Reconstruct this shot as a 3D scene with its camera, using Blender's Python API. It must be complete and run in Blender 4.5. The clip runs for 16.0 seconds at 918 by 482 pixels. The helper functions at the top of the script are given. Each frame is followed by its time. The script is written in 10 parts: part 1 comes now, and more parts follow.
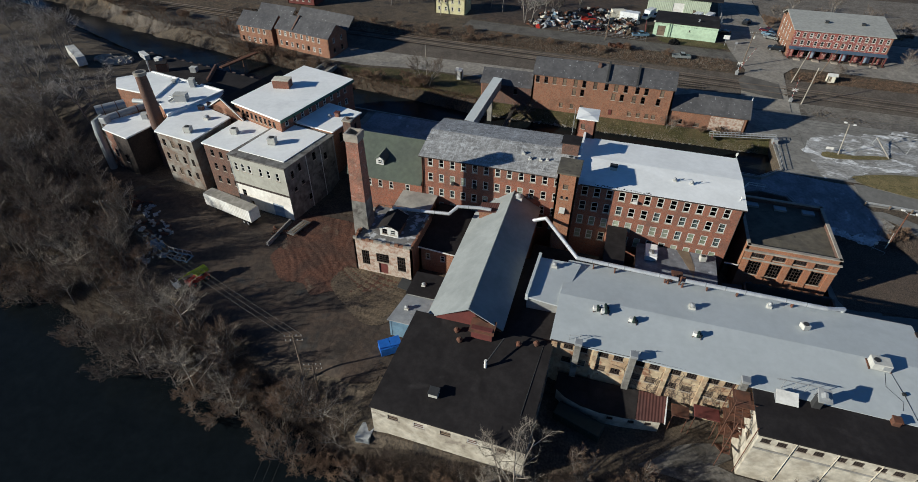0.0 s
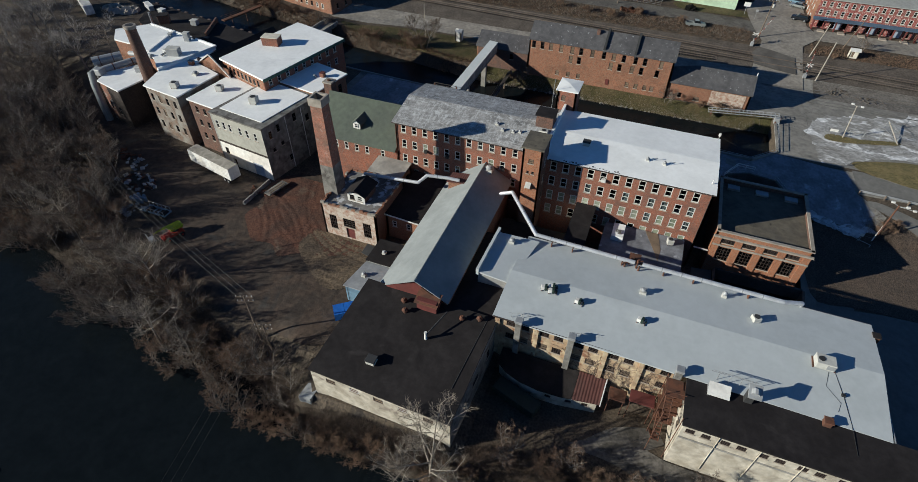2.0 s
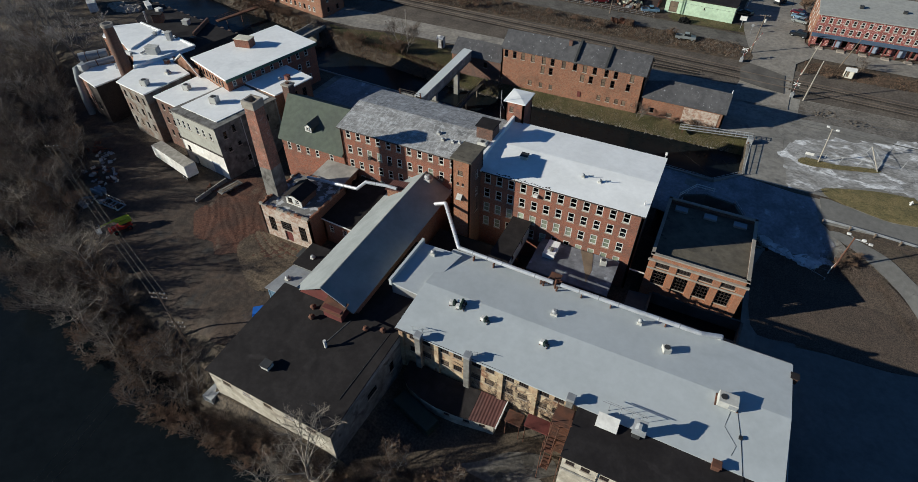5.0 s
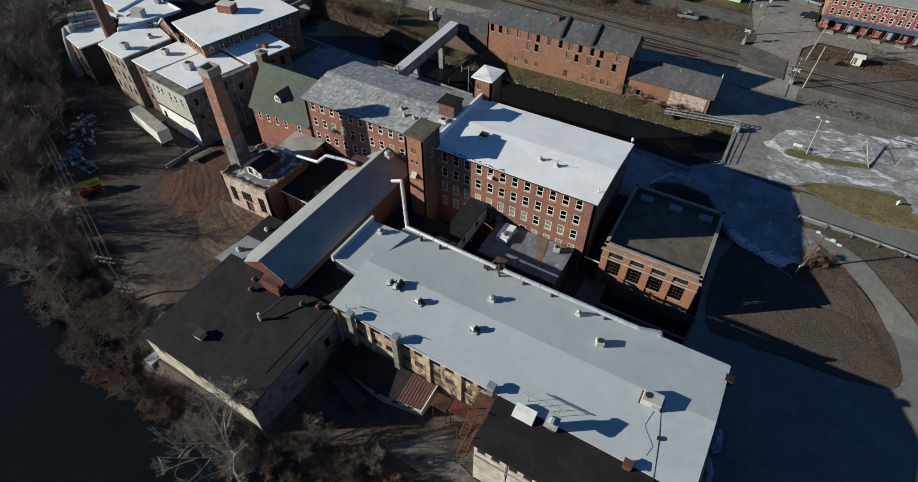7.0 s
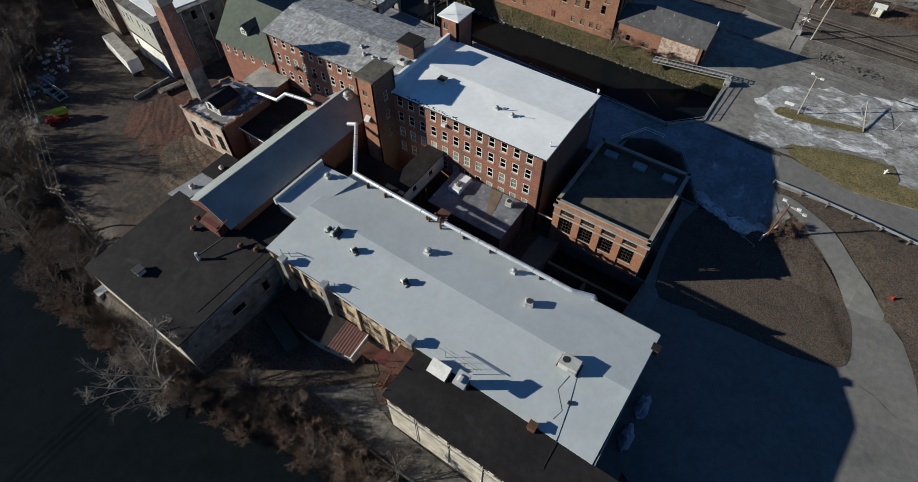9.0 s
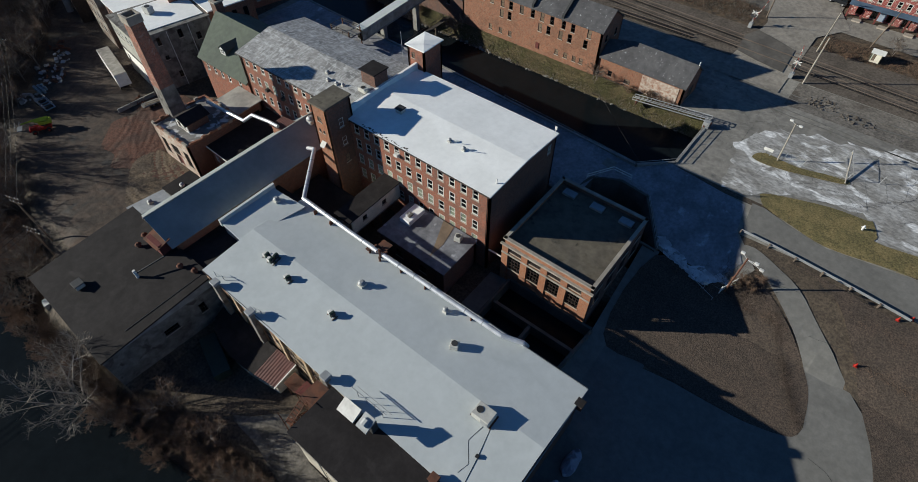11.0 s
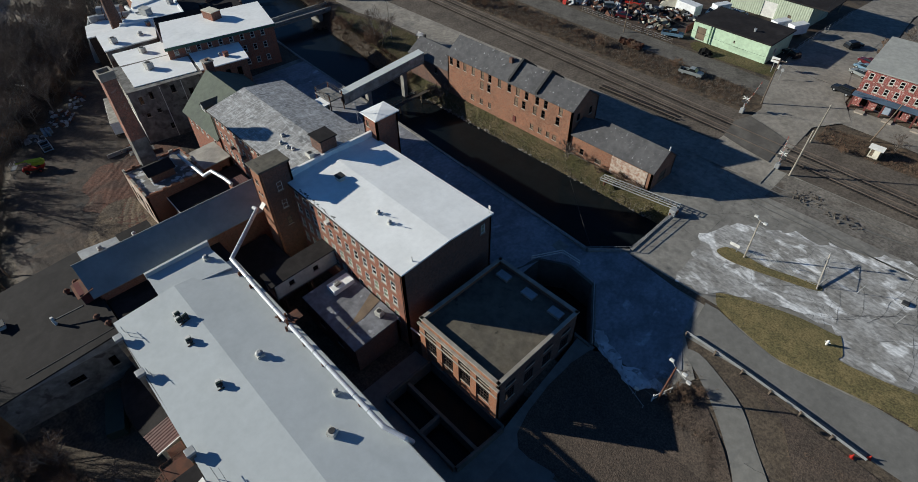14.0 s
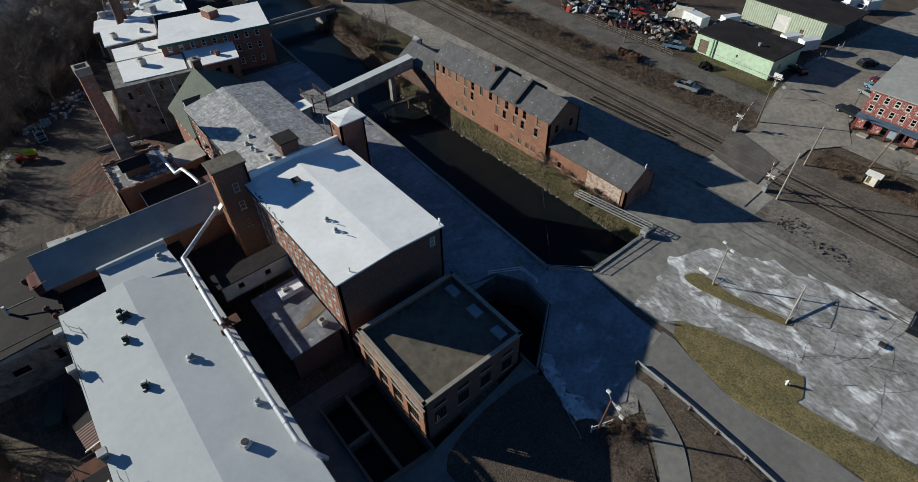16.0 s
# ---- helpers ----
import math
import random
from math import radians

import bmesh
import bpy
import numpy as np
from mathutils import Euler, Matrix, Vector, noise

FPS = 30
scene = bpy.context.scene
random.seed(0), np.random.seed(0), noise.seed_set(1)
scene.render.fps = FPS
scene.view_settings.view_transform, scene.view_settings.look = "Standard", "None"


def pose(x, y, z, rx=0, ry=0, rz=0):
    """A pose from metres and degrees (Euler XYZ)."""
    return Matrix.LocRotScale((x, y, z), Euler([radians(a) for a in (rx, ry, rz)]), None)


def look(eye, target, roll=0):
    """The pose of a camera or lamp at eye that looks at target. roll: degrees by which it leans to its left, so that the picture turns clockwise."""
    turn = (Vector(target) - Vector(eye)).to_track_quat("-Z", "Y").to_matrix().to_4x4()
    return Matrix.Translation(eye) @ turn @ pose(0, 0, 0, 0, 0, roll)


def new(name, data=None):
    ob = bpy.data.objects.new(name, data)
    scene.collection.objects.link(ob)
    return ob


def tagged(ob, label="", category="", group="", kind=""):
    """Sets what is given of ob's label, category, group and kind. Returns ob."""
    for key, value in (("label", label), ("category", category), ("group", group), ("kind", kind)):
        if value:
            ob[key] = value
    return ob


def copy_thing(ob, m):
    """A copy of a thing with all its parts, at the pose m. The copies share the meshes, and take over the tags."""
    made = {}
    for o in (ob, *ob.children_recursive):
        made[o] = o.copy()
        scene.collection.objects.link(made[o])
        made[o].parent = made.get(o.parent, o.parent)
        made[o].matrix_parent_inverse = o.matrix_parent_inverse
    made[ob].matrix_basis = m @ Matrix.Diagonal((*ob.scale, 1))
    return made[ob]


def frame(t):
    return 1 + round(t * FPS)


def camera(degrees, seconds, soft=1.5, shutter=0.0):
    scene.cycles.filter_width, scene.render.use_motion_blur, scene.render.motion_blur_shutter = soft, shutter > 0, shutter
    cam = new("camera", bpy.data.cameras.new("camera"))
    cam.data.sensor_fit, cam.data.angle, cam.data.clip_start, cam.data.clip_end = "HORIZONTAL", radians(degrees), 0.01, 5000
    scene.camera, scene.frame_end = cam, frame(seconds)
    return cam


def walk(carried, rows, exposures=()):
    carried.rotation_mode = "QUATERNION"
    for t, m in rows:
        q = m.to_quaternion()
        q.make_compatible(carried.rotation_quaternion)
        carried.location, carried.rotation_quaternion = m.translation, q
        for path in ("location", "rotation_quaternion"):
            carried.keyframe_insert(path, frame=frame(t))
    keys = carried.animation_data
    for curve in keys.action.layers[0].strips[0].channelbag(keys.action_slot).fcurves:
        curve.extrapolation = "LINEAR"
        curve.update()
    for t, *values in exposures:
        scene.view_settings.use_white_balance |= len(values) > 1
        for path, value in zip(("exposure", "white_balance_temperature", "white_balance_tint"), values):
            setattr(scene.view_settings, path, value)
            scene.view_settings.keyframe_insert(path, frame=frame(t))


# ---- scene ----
cam = camera(80.5, 16.0, soft=0.8)
# seconds, eye, heading, tilt, lean
PATH = [
    (0, (0.157, -1.798, 58.196), 16.085, -39.020, 0.67),
    (0.5, (2.981, -0.488, 58.824), 17.348, -40.698, 0.67),
    (1, (5.822, 0.828, 59.306), 18.506, -42.374, 0.70),
    (1.5, (8.671, 2.160, 59.662), 19.672, -43.434, 0.70),
    (2, (11.520, 3.519, 59.907), 20.629, -43.389, 0.71),
    (2.5, (14.360, 4.914, 60.059), 21.578, -43.393, 0.68),
    (3, (17.185, 6.355, 60.133), 22.525, -43.297, 0.59),
    (3.5, (19.987, 7.849, 60.143), 23.368, -43.252, 0.62),
    (4, (22.761, 9.403, 60.103), 24.156, -43.148, 0.43),
    (6.5, (36.001, 18.244, 59.508), 28.762, -43.539, 0.39),
    (7, (38.494, 20.249, 59.370), 29.914, -45.594, 0.18),
    (7.5, (40.928, 22.336, 59.241), 31.007, -47.746, 0.24),
    (8, (43.299, 24.505, 59.124), 31.972, -49.846, 0.14),
    (8.5, (45.607, 26.753, 59.023), 33.090, -51.784, 0.07),
    (9, (47.851, 29.080, 58.938), 34.199, -51.834, -0.02),
    (11.3, (57.331, 40.672, 58.753), 39.646, -48.905, -0.22),
    (11.5, (58.092, 41.737, 58.748), 40.155, -48.074, -0.23),
    (12, (59.950, 44.432, 58.737), 41.534, -46.090, -0.51),
    (12.5, (61.751, 47.163, 58.724), 42.891, -44.312, -0.53),
    (13, (63.495, 49.921, 58.701), 44.072, -44.127, -0.79),
    (13.5, (65.187, 52.695, 58.660), 45.250, -44.181, -0.90),
    (14, (66.831, 55.474, 58.591), 46.518, -44.158, -1.01),
    (14.5, (68.431, 58.246, 58.483), 48.002, -44.152, -1.07),
    (15, (69.993, 60.996, 58.325), 49.209, -44.062, -1.25),
    (15.5, (71.521, 63.712, 58.103), 50.104, -43.968, -1.33),
    (16, (73.022, 66.378, 57.805), 51.209, -43.772, -1.36),
]
walk(cam, [(t, pose(*eye, 90 + tilt, 0, turn) @ pose(0, 0, 0, 0, 0, lean)) for t, eye, turn, tilt, lean in PATH], [(0, 0.14, 6100, 8), (9, 0.19, 6100, 8), (16, 0.19, 6100, 8)])

# ---- light ----
SUN_WAY = Vector((0.834, 0.552, -0.331)).normalized()
world = bpy.data.worlds.new("sky")
scene.world = world
world.use_nodes = True
wn = world.node_tree.nodes
sky = wn.new("ShaderNodeTexSky")
sky.sky_type, sky.sun_disc = "NISHITA", False
sky.sun_elevation, sky.sun_rotation = radians(18.3), radians(236.5)
sky.air_density, sky.dust_density, sky.ozone_density = 1.0, 0.0, 7.5
wn["Background"].inputs["Strength"].default_value = 0.057
world.node_tree.links.new(sky.outputs["Color"], wn["Background"].inputs["Color"])
sun = new("sun", bpy.data.lights.new("sun", "SUN"))
sun.data.energy, sun.data.angle, sun.data.color = 5.6, radians(0.6), (1.0, 0.94, 0.80)
sun.matrix_world = look((-280, -170, 110), Vector((-280, -170, 110)) + SUN_WAY)

# ---- materials ----
def material(name, base, other=None, rough=0.85, metal=0.0, scale=1.0, fine=12.0, mix=0.5, bump=0.15, spots=None, spot_at=0.62,
             spot_scale=0.35, per_piece=0.0, specular=0.25, grain=0.25, stretch=None, mid=0.12, mid_scale=1.1, bands=None, scratch=None):
    """Two colours mixed by noise at two scales, with fine relief; spots: a third colour in patches of their own shape."""
    m = bpy.data.materials.new(name)
    m.use_nodes = True
    nt = m.node_tree
    n, l = nt.nodes, nt.links
    b = n["Principled BSDF"]
    b.inputs["Roughness"].default_value, b.inputs["Metallic"].default_value = rough, metal
    b.inputs["Specular IOR Level"].default_value = specular
    geo = n.new("ShaderNodeNewGeometry")

    def noise_at(s, detail=5.0, distort=0.0):
        t = n.new("ShaderNodeTexNoise")
        t.inputs["Scale"].default_value, t.inputs["Detail"].default_value, t.inputs["Distortion"].default_value = s, detail, distort
        if stretch:
            k = n.new("ShaderNodeVectorMath")
            k.operation = "MULTIPLY"
            k.inputs[1].default_value = stretch
            l.new(geo.outputs["Position"], k.inputs[0])
            l.new(k.outputs[0], t.inputs["Vector"])
        else:
            l.new(geo.outputs["Position"], t.inputs["Vector"])
        return t.outputs["Fac"]

    def blend(fac, a, c):
        x = n.new("ShaderNodeMix")
        x.data_type = "RGBA"
        for i, v in ((6, a), (7, c)):
            if isinstance(v, tuple):
                x.inputs[i].default_value = (*v, 1)
            else:
                l.new(v, x.inputs[i])
        if isinstance(fac, float):
            x.inputs[0].default_value = fac
        else:
            l.new(fac, x.inputs[0])
        return x.outputs[2]

    def ramp(v, lo, hi, gain=1.0):
        r = n.new("ShaderNodeMapRange")
        r.inputs[1].default_value, r.inputs[2].default_value, r.inputs[4].default_value = lo, hi, gain
        l.new(v, r.inputs[0])
        return r.outputs[0]

    other = other or tuple(c * 0.7 for c in base)
    coarse, small = noise_at(0.23 * scale, 6, 0.6), noise_at(fine * scale * 0.35, 4)
    col = blend(ramp(coarse, 0.5 - 0.2 / max(mix, 0.05) * 0.5, 0.5 + 0.2 / max(mix, 0.05) * 0.5), base, other)
    col = blend(ramp(small, 0.3, 0.75, grain), col, tuple(c * 0.55 for c in base))
    if spots:
        col = blend(ramp(noise_at(spot_scale, 7, 0.4), spot_at, spot_at + 0.08), col, spots)
    if scratch:
        for along in ((2.6, 0.45, 1.0), (0.5, 2.2, 1.0), (1.5, 1.2, 1.0)):
            k, t = n.new("ShaderNodeVectorMath"), n.new("ShaderNodeTexNoise")
            k.operation = "MULTIPLY"
            k.inputs[1].default_value = along
            t.inputs["Scale"].default_value, t.inputs["Detail"].default_value, t.inputs["Distortion"].default_value = 0.6, 6, 2.2
            l.new(geo.outputs["Position"], k.inputs[0])
            l.new(k.outputs[0], t.inputs["Vector"])
            col = blend(ramp(t.outputs["Fac"], 0.52, 0.72, 0.7), col, scratch)
    if bands:
        turn, pitch, depth = bands
        rot, wv = n.new("ShaderNodeVectorRotate"), n.new("ShaderNodeTexWave")
        rot.rotation_type = "Z_AXIS"
        rot.inputs["Angle"].default_value = turn
        wv.inputs["Scale"].default_value, wv.inputs["Distortion"].default_value = 0.314 / pitch, 9.0
        wv.inputs["Detail"].default_value, wv.inputs["Detail Scale"].default_value = 3.0, 0.25 * pitch
        l.new(geo.outputs["Position"], rot.inputs["Vector"])
        l.new(rot.outputs[0], wv.inputs["Vector"])
        col = blend(ramp(wv.outputs["Fac"], 0.35, 0.9, depth), col, tuple(c * 0.4 for c in base))
    if mid:
        hsv, r = n.new("ShaderNodeHueSaturation"), n.new("ShaderNodeMapRange")
        r.inputs[1].default_value, r.inputs[2].default_value = 0.3, 0.7
        r.inputs[3].default_value, r.inputs[4].default_value = 1 - mid, 1 + mid
        l.new(noise_at(mid_scale, 8, 0.2), r.inputs[0])
        l.new(r.outputs[0], hsv.inputs["Value"])
        l.new(col, hsv.inputs["Color"])
        col = hsv.outputs["Color"]
    if per_piece:
        info = n.new("ShaderNodeObjectInfo")
        hsv = n.new("ShaderNodeHueSaturation")
        l.new(ramp(info.outputs["Random"], 0, 1, 1), hsv.inputs["Value"])
        r = n.new("ShaderNodeMapRange")
        r.inputs[3].default_value, r.inputs[4].default_value = 1 - per_piece, 1 + per_piece
        l.new(info.outputs["Random"], r.inputs[0])
        l.new(r.outputs[0], hsv.inputs["Value"])
        l.new(col, hsv.inputs["Color"])
        col = hsv.outputs["Color"]
    l.new(col, b.inputs["Base Color"])
    if bump:
        bp = n.new("ShaderNodeBump")
        bp.inputs["Strength"].default_value, bp.inputs["Distance"].default_value = bump, 0.08
        l.new(small, bp.inputs["Height"])
        l.new(bp.outputs["Normal"], b.inputs["Normal"])
    return m


def brick_material(name, a, c, mortar, stain=(0.10, 0.07, 0.06), wash=None, wash_at=0.6, wear=0.5, wash_scale=0.5, wash_soft=0.1):
    m = material(name, a, c)
    nt = m.node_tree
    n, l = nt.nodes, nt.links
    b = n["Principled BSDF"]
    geo = n.new("ShaderNodeNewGeometry")
    sep, add, com = n.new("ShaderNodeSeparateXYZ"), n.new("ShaderNodeMath"), n.new("ShaderNodeCombineXYZ")
    l.new(geo.outputs["Position"], sep.inputs[0])
    l.new(sep.outputs["X"], add.inputs[0])
    l.new(sep.outputs["Y"], add.inputs[1])
    l.new(add.outputs[0], com.inputs["X"])
    l.new(sep.outputs["Z"], com.inputs["Y"])
    t = n.new("ShaderNodeTexBrick")
    t.inputs["Color1"].default_value, t.inputs["Color2"].default_value, t.inputs["Mortar"].default_value = (*a, 1), (*c, 1), (*mortar, 1)
    t.inputs["Scale"].default_value, t.inputs["Mortar Size"].default_value = 1.0, 0.012
    t.inputs["Brick Width"].default_value, t.inputs["Row Height"].default_value = 0.23, 0.078
    l.new(com.outputs[0], t.inputs["Vector"])
    col = t.outputs["Color"]
    for scale, lo, hi, gain, tint in ((0.35, 0.46, 0.72, wear, stain), (1.7, 0.5, 0.75, wear * 0.7, tuple(min(1, x * 1.5) for x in a)), (3.6, 0.5, 0.72, 0.55, tuple(x * 0.45 for x in c)), (7.5, 0.55, 0.7, 0.35, mortar)):
        s, r, x = n.new("ShaderNodeTexNoise"), n.new("ShaderNodeMapRange"), n.new("ShaderNodeMix")
        s.inputs["Scale"].default_value, s.inputs["Detail"].default_value = scale, 7
        r.inputs[1].default_value, r.inputs[2].default_value, r.inputs[4].default_value = lo, hi, gain
        x.data_type = "RGBA"
        x.inputs[7].default_value = (*tint, 1)
        l.new(geo.outputs["Position"], s.inputs["Vector"])
        l.new(s.outputs["Fac"], r.inputs[0])
        l.new(r.outputs[0], x.inputs[0])
        l.new(col, x.inputs[6])
        col = x.outputs[2]
    if wash:
        s, r, x = n.new("ShaderNodeTexNoise"), n.new("ShaderNodeMapRange"), n.new("ShaderNodeMix")
        s.inputs["Scale"].default_value, s.inputs["Detail"].default_value, s.inputs["Distortion"].default_value = wash_scale, 9, 0.5
        r.inputs[1].default_value, r.inputs[2].default_value = wash_at, wash_at + wash_soft
        x.data_type = "RGBA"
        x.inputs[7].default_value = (*wash, 1)
        l.new(geo.outputs["Position"], s.inputs["Vector"])
        l.new(s.outputs["Fac"], r.inputs[0])
        l.new(r.outputs[0], x.inputs[0])
        l.new(col, x.inputs[6])
        col = x.outputs[2]
    l.new(col, b.inputs["Base Color"])
    return m


def glass_material(name, tint=(0.5, 0.55, 0.6)):
    m = bpy.data.materials.new(name)
    m.use_nodes = True
    n, l = m.node_tree.nodes, m.node_tree.links
    n.remove(n["Principled BSDF"])
    clear, gloss, mixer, fres = n.new("ShaderNodeBsdfTransparent"), n.new("ShaderNodeBsdfGlossy"), n.new("ShaderNodeMixShader"), n.new("ShaderNodeFresnel")
    clear.inputs[0].default_value = (*tint, 1)
    gloss.inputs["Roughness"].default_value = 0.06
    fres.inputs[0].default_value = 1.6
    l.new(fres.outputs[0], mixer.inputs[0])
    l.new(clear.outputs[0], mixer.inputs[1])
    l.new(gloss.outputs[0], mixer.inputs[2])
    l.new(mixer.outputs[0], n["Material Output"].inputs[0])
    return m


def rib_material(m, axis, pitch, depth=0.5):
    """Adds corrugation across an axis to a sheet-metal material."""
    n, l = m.node_tree.nodes, m.node_tree.links
    geo, sep, mul, sn, bp = (n.new("ShaderNode" + k) for k in ("NewGeometry", "SeparateXYZ", "Math", "Math", "Bump"))
    mul.operation, sn.operation = "MULTIPLY", "SINE"
    mul.inputs[1].default_value = 6.2832 / pitch
    l.new(geo.outputs["Position"], sep.inputs[0])
    l.new(sep.outputs[axis], mul.inputs[0])
    l.new(mul.outputs[0], sn.inputs[0])
    l.new(sn.outputs[0], bp.inputs["Height"])
    bp.inputs["Strength"].default_value, bp.inputs["Distance"].default_value = depth, 0.05
    l.new(bp.outputs["Normal"], n["Principled BSDF"].inputs["Normal"])
    return m


BRICK = brick_material("red_brick", (0.309, 0.105, 0.0601), (0.218, 0.0728, 0.0455), (0.228, 0.15, 0.114), wear=0.6)
BRICK_OLD = brick_material("old_brick", (0.305, 0.127, 0.0728), (0.214, 0.0864, 0.0528), (0.255, 0.173, 0.118), stain=(0.1, 0.0637, 0.0455), wash=(0.364, 0.264, 0.191), wash_at=0.68)
# Darker brick: soot, and shade painted into walls turned from the sun.
BRICK_DARK = brick_material("sooty_shaded_brick", (0.165, 0.08, 0.055), (0.11, 0.058, 0.044), (0.15, 0.11, 0.09), wear=0.8)
BRICK_SOOT = brick_material("burnt_brick", (0.17, 0.085, 0.056), (0.11, 0.062, 0.045), (0.13, 0.10, 0.08), stain=(0.05, 0.042, 0.038), wear=0.8, wash=(0.36, 0.32, 0.27), wash_at=0.6, wash_soft=0.12, wash_scale=0.45)
BRICK_E = brick_material("orange_brick", (0.364, 0.137, 0.0637), (0.282, 0.1, 0.0501), (0.3, 0.2, 0.137), wear=0.35)
BRICK_WASH = brick_material("whitewashed_brick", (0.36, 0.14, 0.08), (0.26, 0.10, 0.06), (0.3, 0.22, 0.16), wash=(0.50, 0.44, 0.37), wash_at=0.30, wash_soft=0.34, wash_scale=1.6)
BRICK_CHIM = brick_material("chimney_brick", (0.34, 0.13, 0.085), (0.24, 0.09, 0.062), (0.3, 0.2, 0.15), stain=(0.13, 0.095, 0.075), wear=0.9, wash=(0.46, 0.36, 0.31), wash_at=0.6, wash_soft=0.2, wash_scale=0.9)
BRICK_FAR = brick_material("speckled_red_brick", (0.30, 0.045, 0.04), (0.24, 0.04, 0.035), (0.3, 0.2, 0.17), wash=(0.55, 0.42, 0.38), wash_at=0.58, wash_scale=2.6, wash_soft=0.06)
STONE = material("cream_stone_wall", (0.52, 0.42, 0.28), (0.36, 0.24, 0.15), mix=0.9, scale=2.0, spots=(0.25, 0.13, 0.08), spot_at=0.6, spot_scale=0.9, bump=0.4, mid=0.25)
RENDERW = material("white_painted_wall", (0.56, 0.51, 0.42), (0.38, 0.335, 0.265), mix=0.8, scale=2.0, spots=(0.26, 0.22, 0.18), spot_at=0.64, spot_scale=0.6, bump=0.2, mid=0.2)
GREYWALL = material("grey_painted_wall", (0.34, 0.35, 0.33), (0.27, 0.27, 0.26), mix=0.8, scale=1.4, spots=(0.18, 0.17, 0.16), spot_at=0.66, spot_scale=0.5, mid=0.2)
# Stained grey; also colours in the shade on east-facing walls.
GREYDARK = material("stained_shaded_grey", (0.22, 0.21, 0.19), (0.15, 0.14, 0.125), mix=1.0, scale=2.0, spots=(0.09, 0.08, 0.072), spot_at=0.58, spot_scale=0.5, mid=0.3)
GREYPANEL = material("beige_grey_cladding", (0.40, 0.39, 0.335), (0.35, 0.34, 0.295), mix=0.6, bump=0.1)
WHITEPANEL = material("white_cladding", (0.78, 0.76, 0.70), (0.66, 0.62, 0.55), mix=0.7, bump=0.1)
MEMBRANE = material("white_membrane_roof", (0.90, 0.90, 0.87), (0.82, 0.82, 0.79), mix=0.7, rough=0.6, scale=0.8, bump=0.05, grain=0.06, spots=(0.74, 0.74, 0.72), spot_at=0.66, spot_scale=0.14, mid=0.04)
MEMBRANE_G = material("grey_membrane_roof", (0.491, 0.519, 0.519), (0.446, 0.473, 0.473), mix=0.7, rough=0.65, scale=0.7, bump=0.04, grain=0.05, spots=(0.4, 0.428, 0.432), spot_at=0.66, spot_scale=0.12, mid=0.04)
METALROOF = material("mottled_grey_roof", (0.25, 0.244, 0.236), (0.32, 0.312, 0.302), mix=1.0, rough=0.65, scale=1.6, bump=0.1, spots=(0.17, 0.168, 0.165), spot_at=0.56, spot_scale=0.3, grain=0.3, mid=0.22, scratch=(0.55, 0.56, 0.56))
GREENSHINGLE = material("green_shingle_roof", (0.105, 0.123, 0.0955), (0.091, 0.105, 0.0864), mix=0.7, fine=30, bump=0.35, grain=0.2)
BLACKROOF = material("black_tar_roof", (0.02, 0.0173, 0.0173), (0.0291, 0.0255, 0.025), mix=0.9, rough=0.85, bump=0.15, specular=0.15, spots=(0.0382, 0.0337, 0.0328), spot_at=0.64, spot_scale=0.2, mid=0.18)
GRAVELROOF = material("gravel_roof", (0.135, 0.118, 0.09), (0.095, 0.085, 0.07), mix=1.0, bump=0.4, fine=40, spots=(0.0501, 0.0455, 0.0382), spot_at=0.6, spot_scale=0.5, mid=0.2)
SLATE = material("slate_roof", (0.075, 0.073, 0.076), (0.10, 0.098, 0.1), mix=0.9, rough=0.6, bump=0.4, fine=20, spots=(0.30, 0.30, 0.31), spot_at=0.64, spot_scale=2.0, mid=0.2)
SNOWROOF = material("frosted_old_roof", (0.12, 0.11, 0.10), (0.22, 0.21, 0.20), mix=1.0, bump=0.3, spots=(0.5, 0.5, 0.5), spot_at=0.52, spot_scale=0.7)
SHEETLIT = material("pale_metal_roof", (0.285, 0.302, 0.298), (0.237, 0.253, 0.25), mix=0.7, rough=0.8, specular=0.04, bump=0.08, grain=0.1, spots=(0.32, 0.29, 0.25), spot_at=0.7, spot_scale=0.3, mid=0.06)
REDSHEET = rib_material(material("red_corrugated_sheet", (0.115, 0.045, 0.038), (0.075, 0.04, 0.036), rough=0.7), "X", 0.45, 0.45)
WHITESHEET = rib_material(material("white_ribbed_sheet", (0.75, 0.74, 0.70), (0.6, 0.57, 0.52), mix=0.8, rough=0.5), "X", 0.5, 0.6)
GREENSHEET = rib_material(material("pale_green_ribbed_wall", (0.42, 0.47, 0.36), (0.38, 0.43, 0.33), rough=0.6), "X", 0.6, 0.5)
MINT = material("mint_painted_wall", (0.50, 0.64, 0.46), (0.43, 0.56, 0.40), mix=0.6, rough=0.7)
CREAM = material("cream_paint", (0.72, 0.68, 0.56), (0.62, 0.57, 0.46), mix=0.6)
YELLOWWALL = material("pale_yellow_clapboard", (0.62, 0.58, 0.34), (0.55, 0.5, 0.3), mix=0.6)
REDWALL = material("barn_red_paint", (0.15, 0.042, 0.036), (0.10, 0.036, 0.032), mix=0.6)
TRIM = material("white_window_trim", (0.72, 0.71, 0.67), (0.6, 0.58, 0.54), mix=0.6, rough=0.6, bump=0.0)
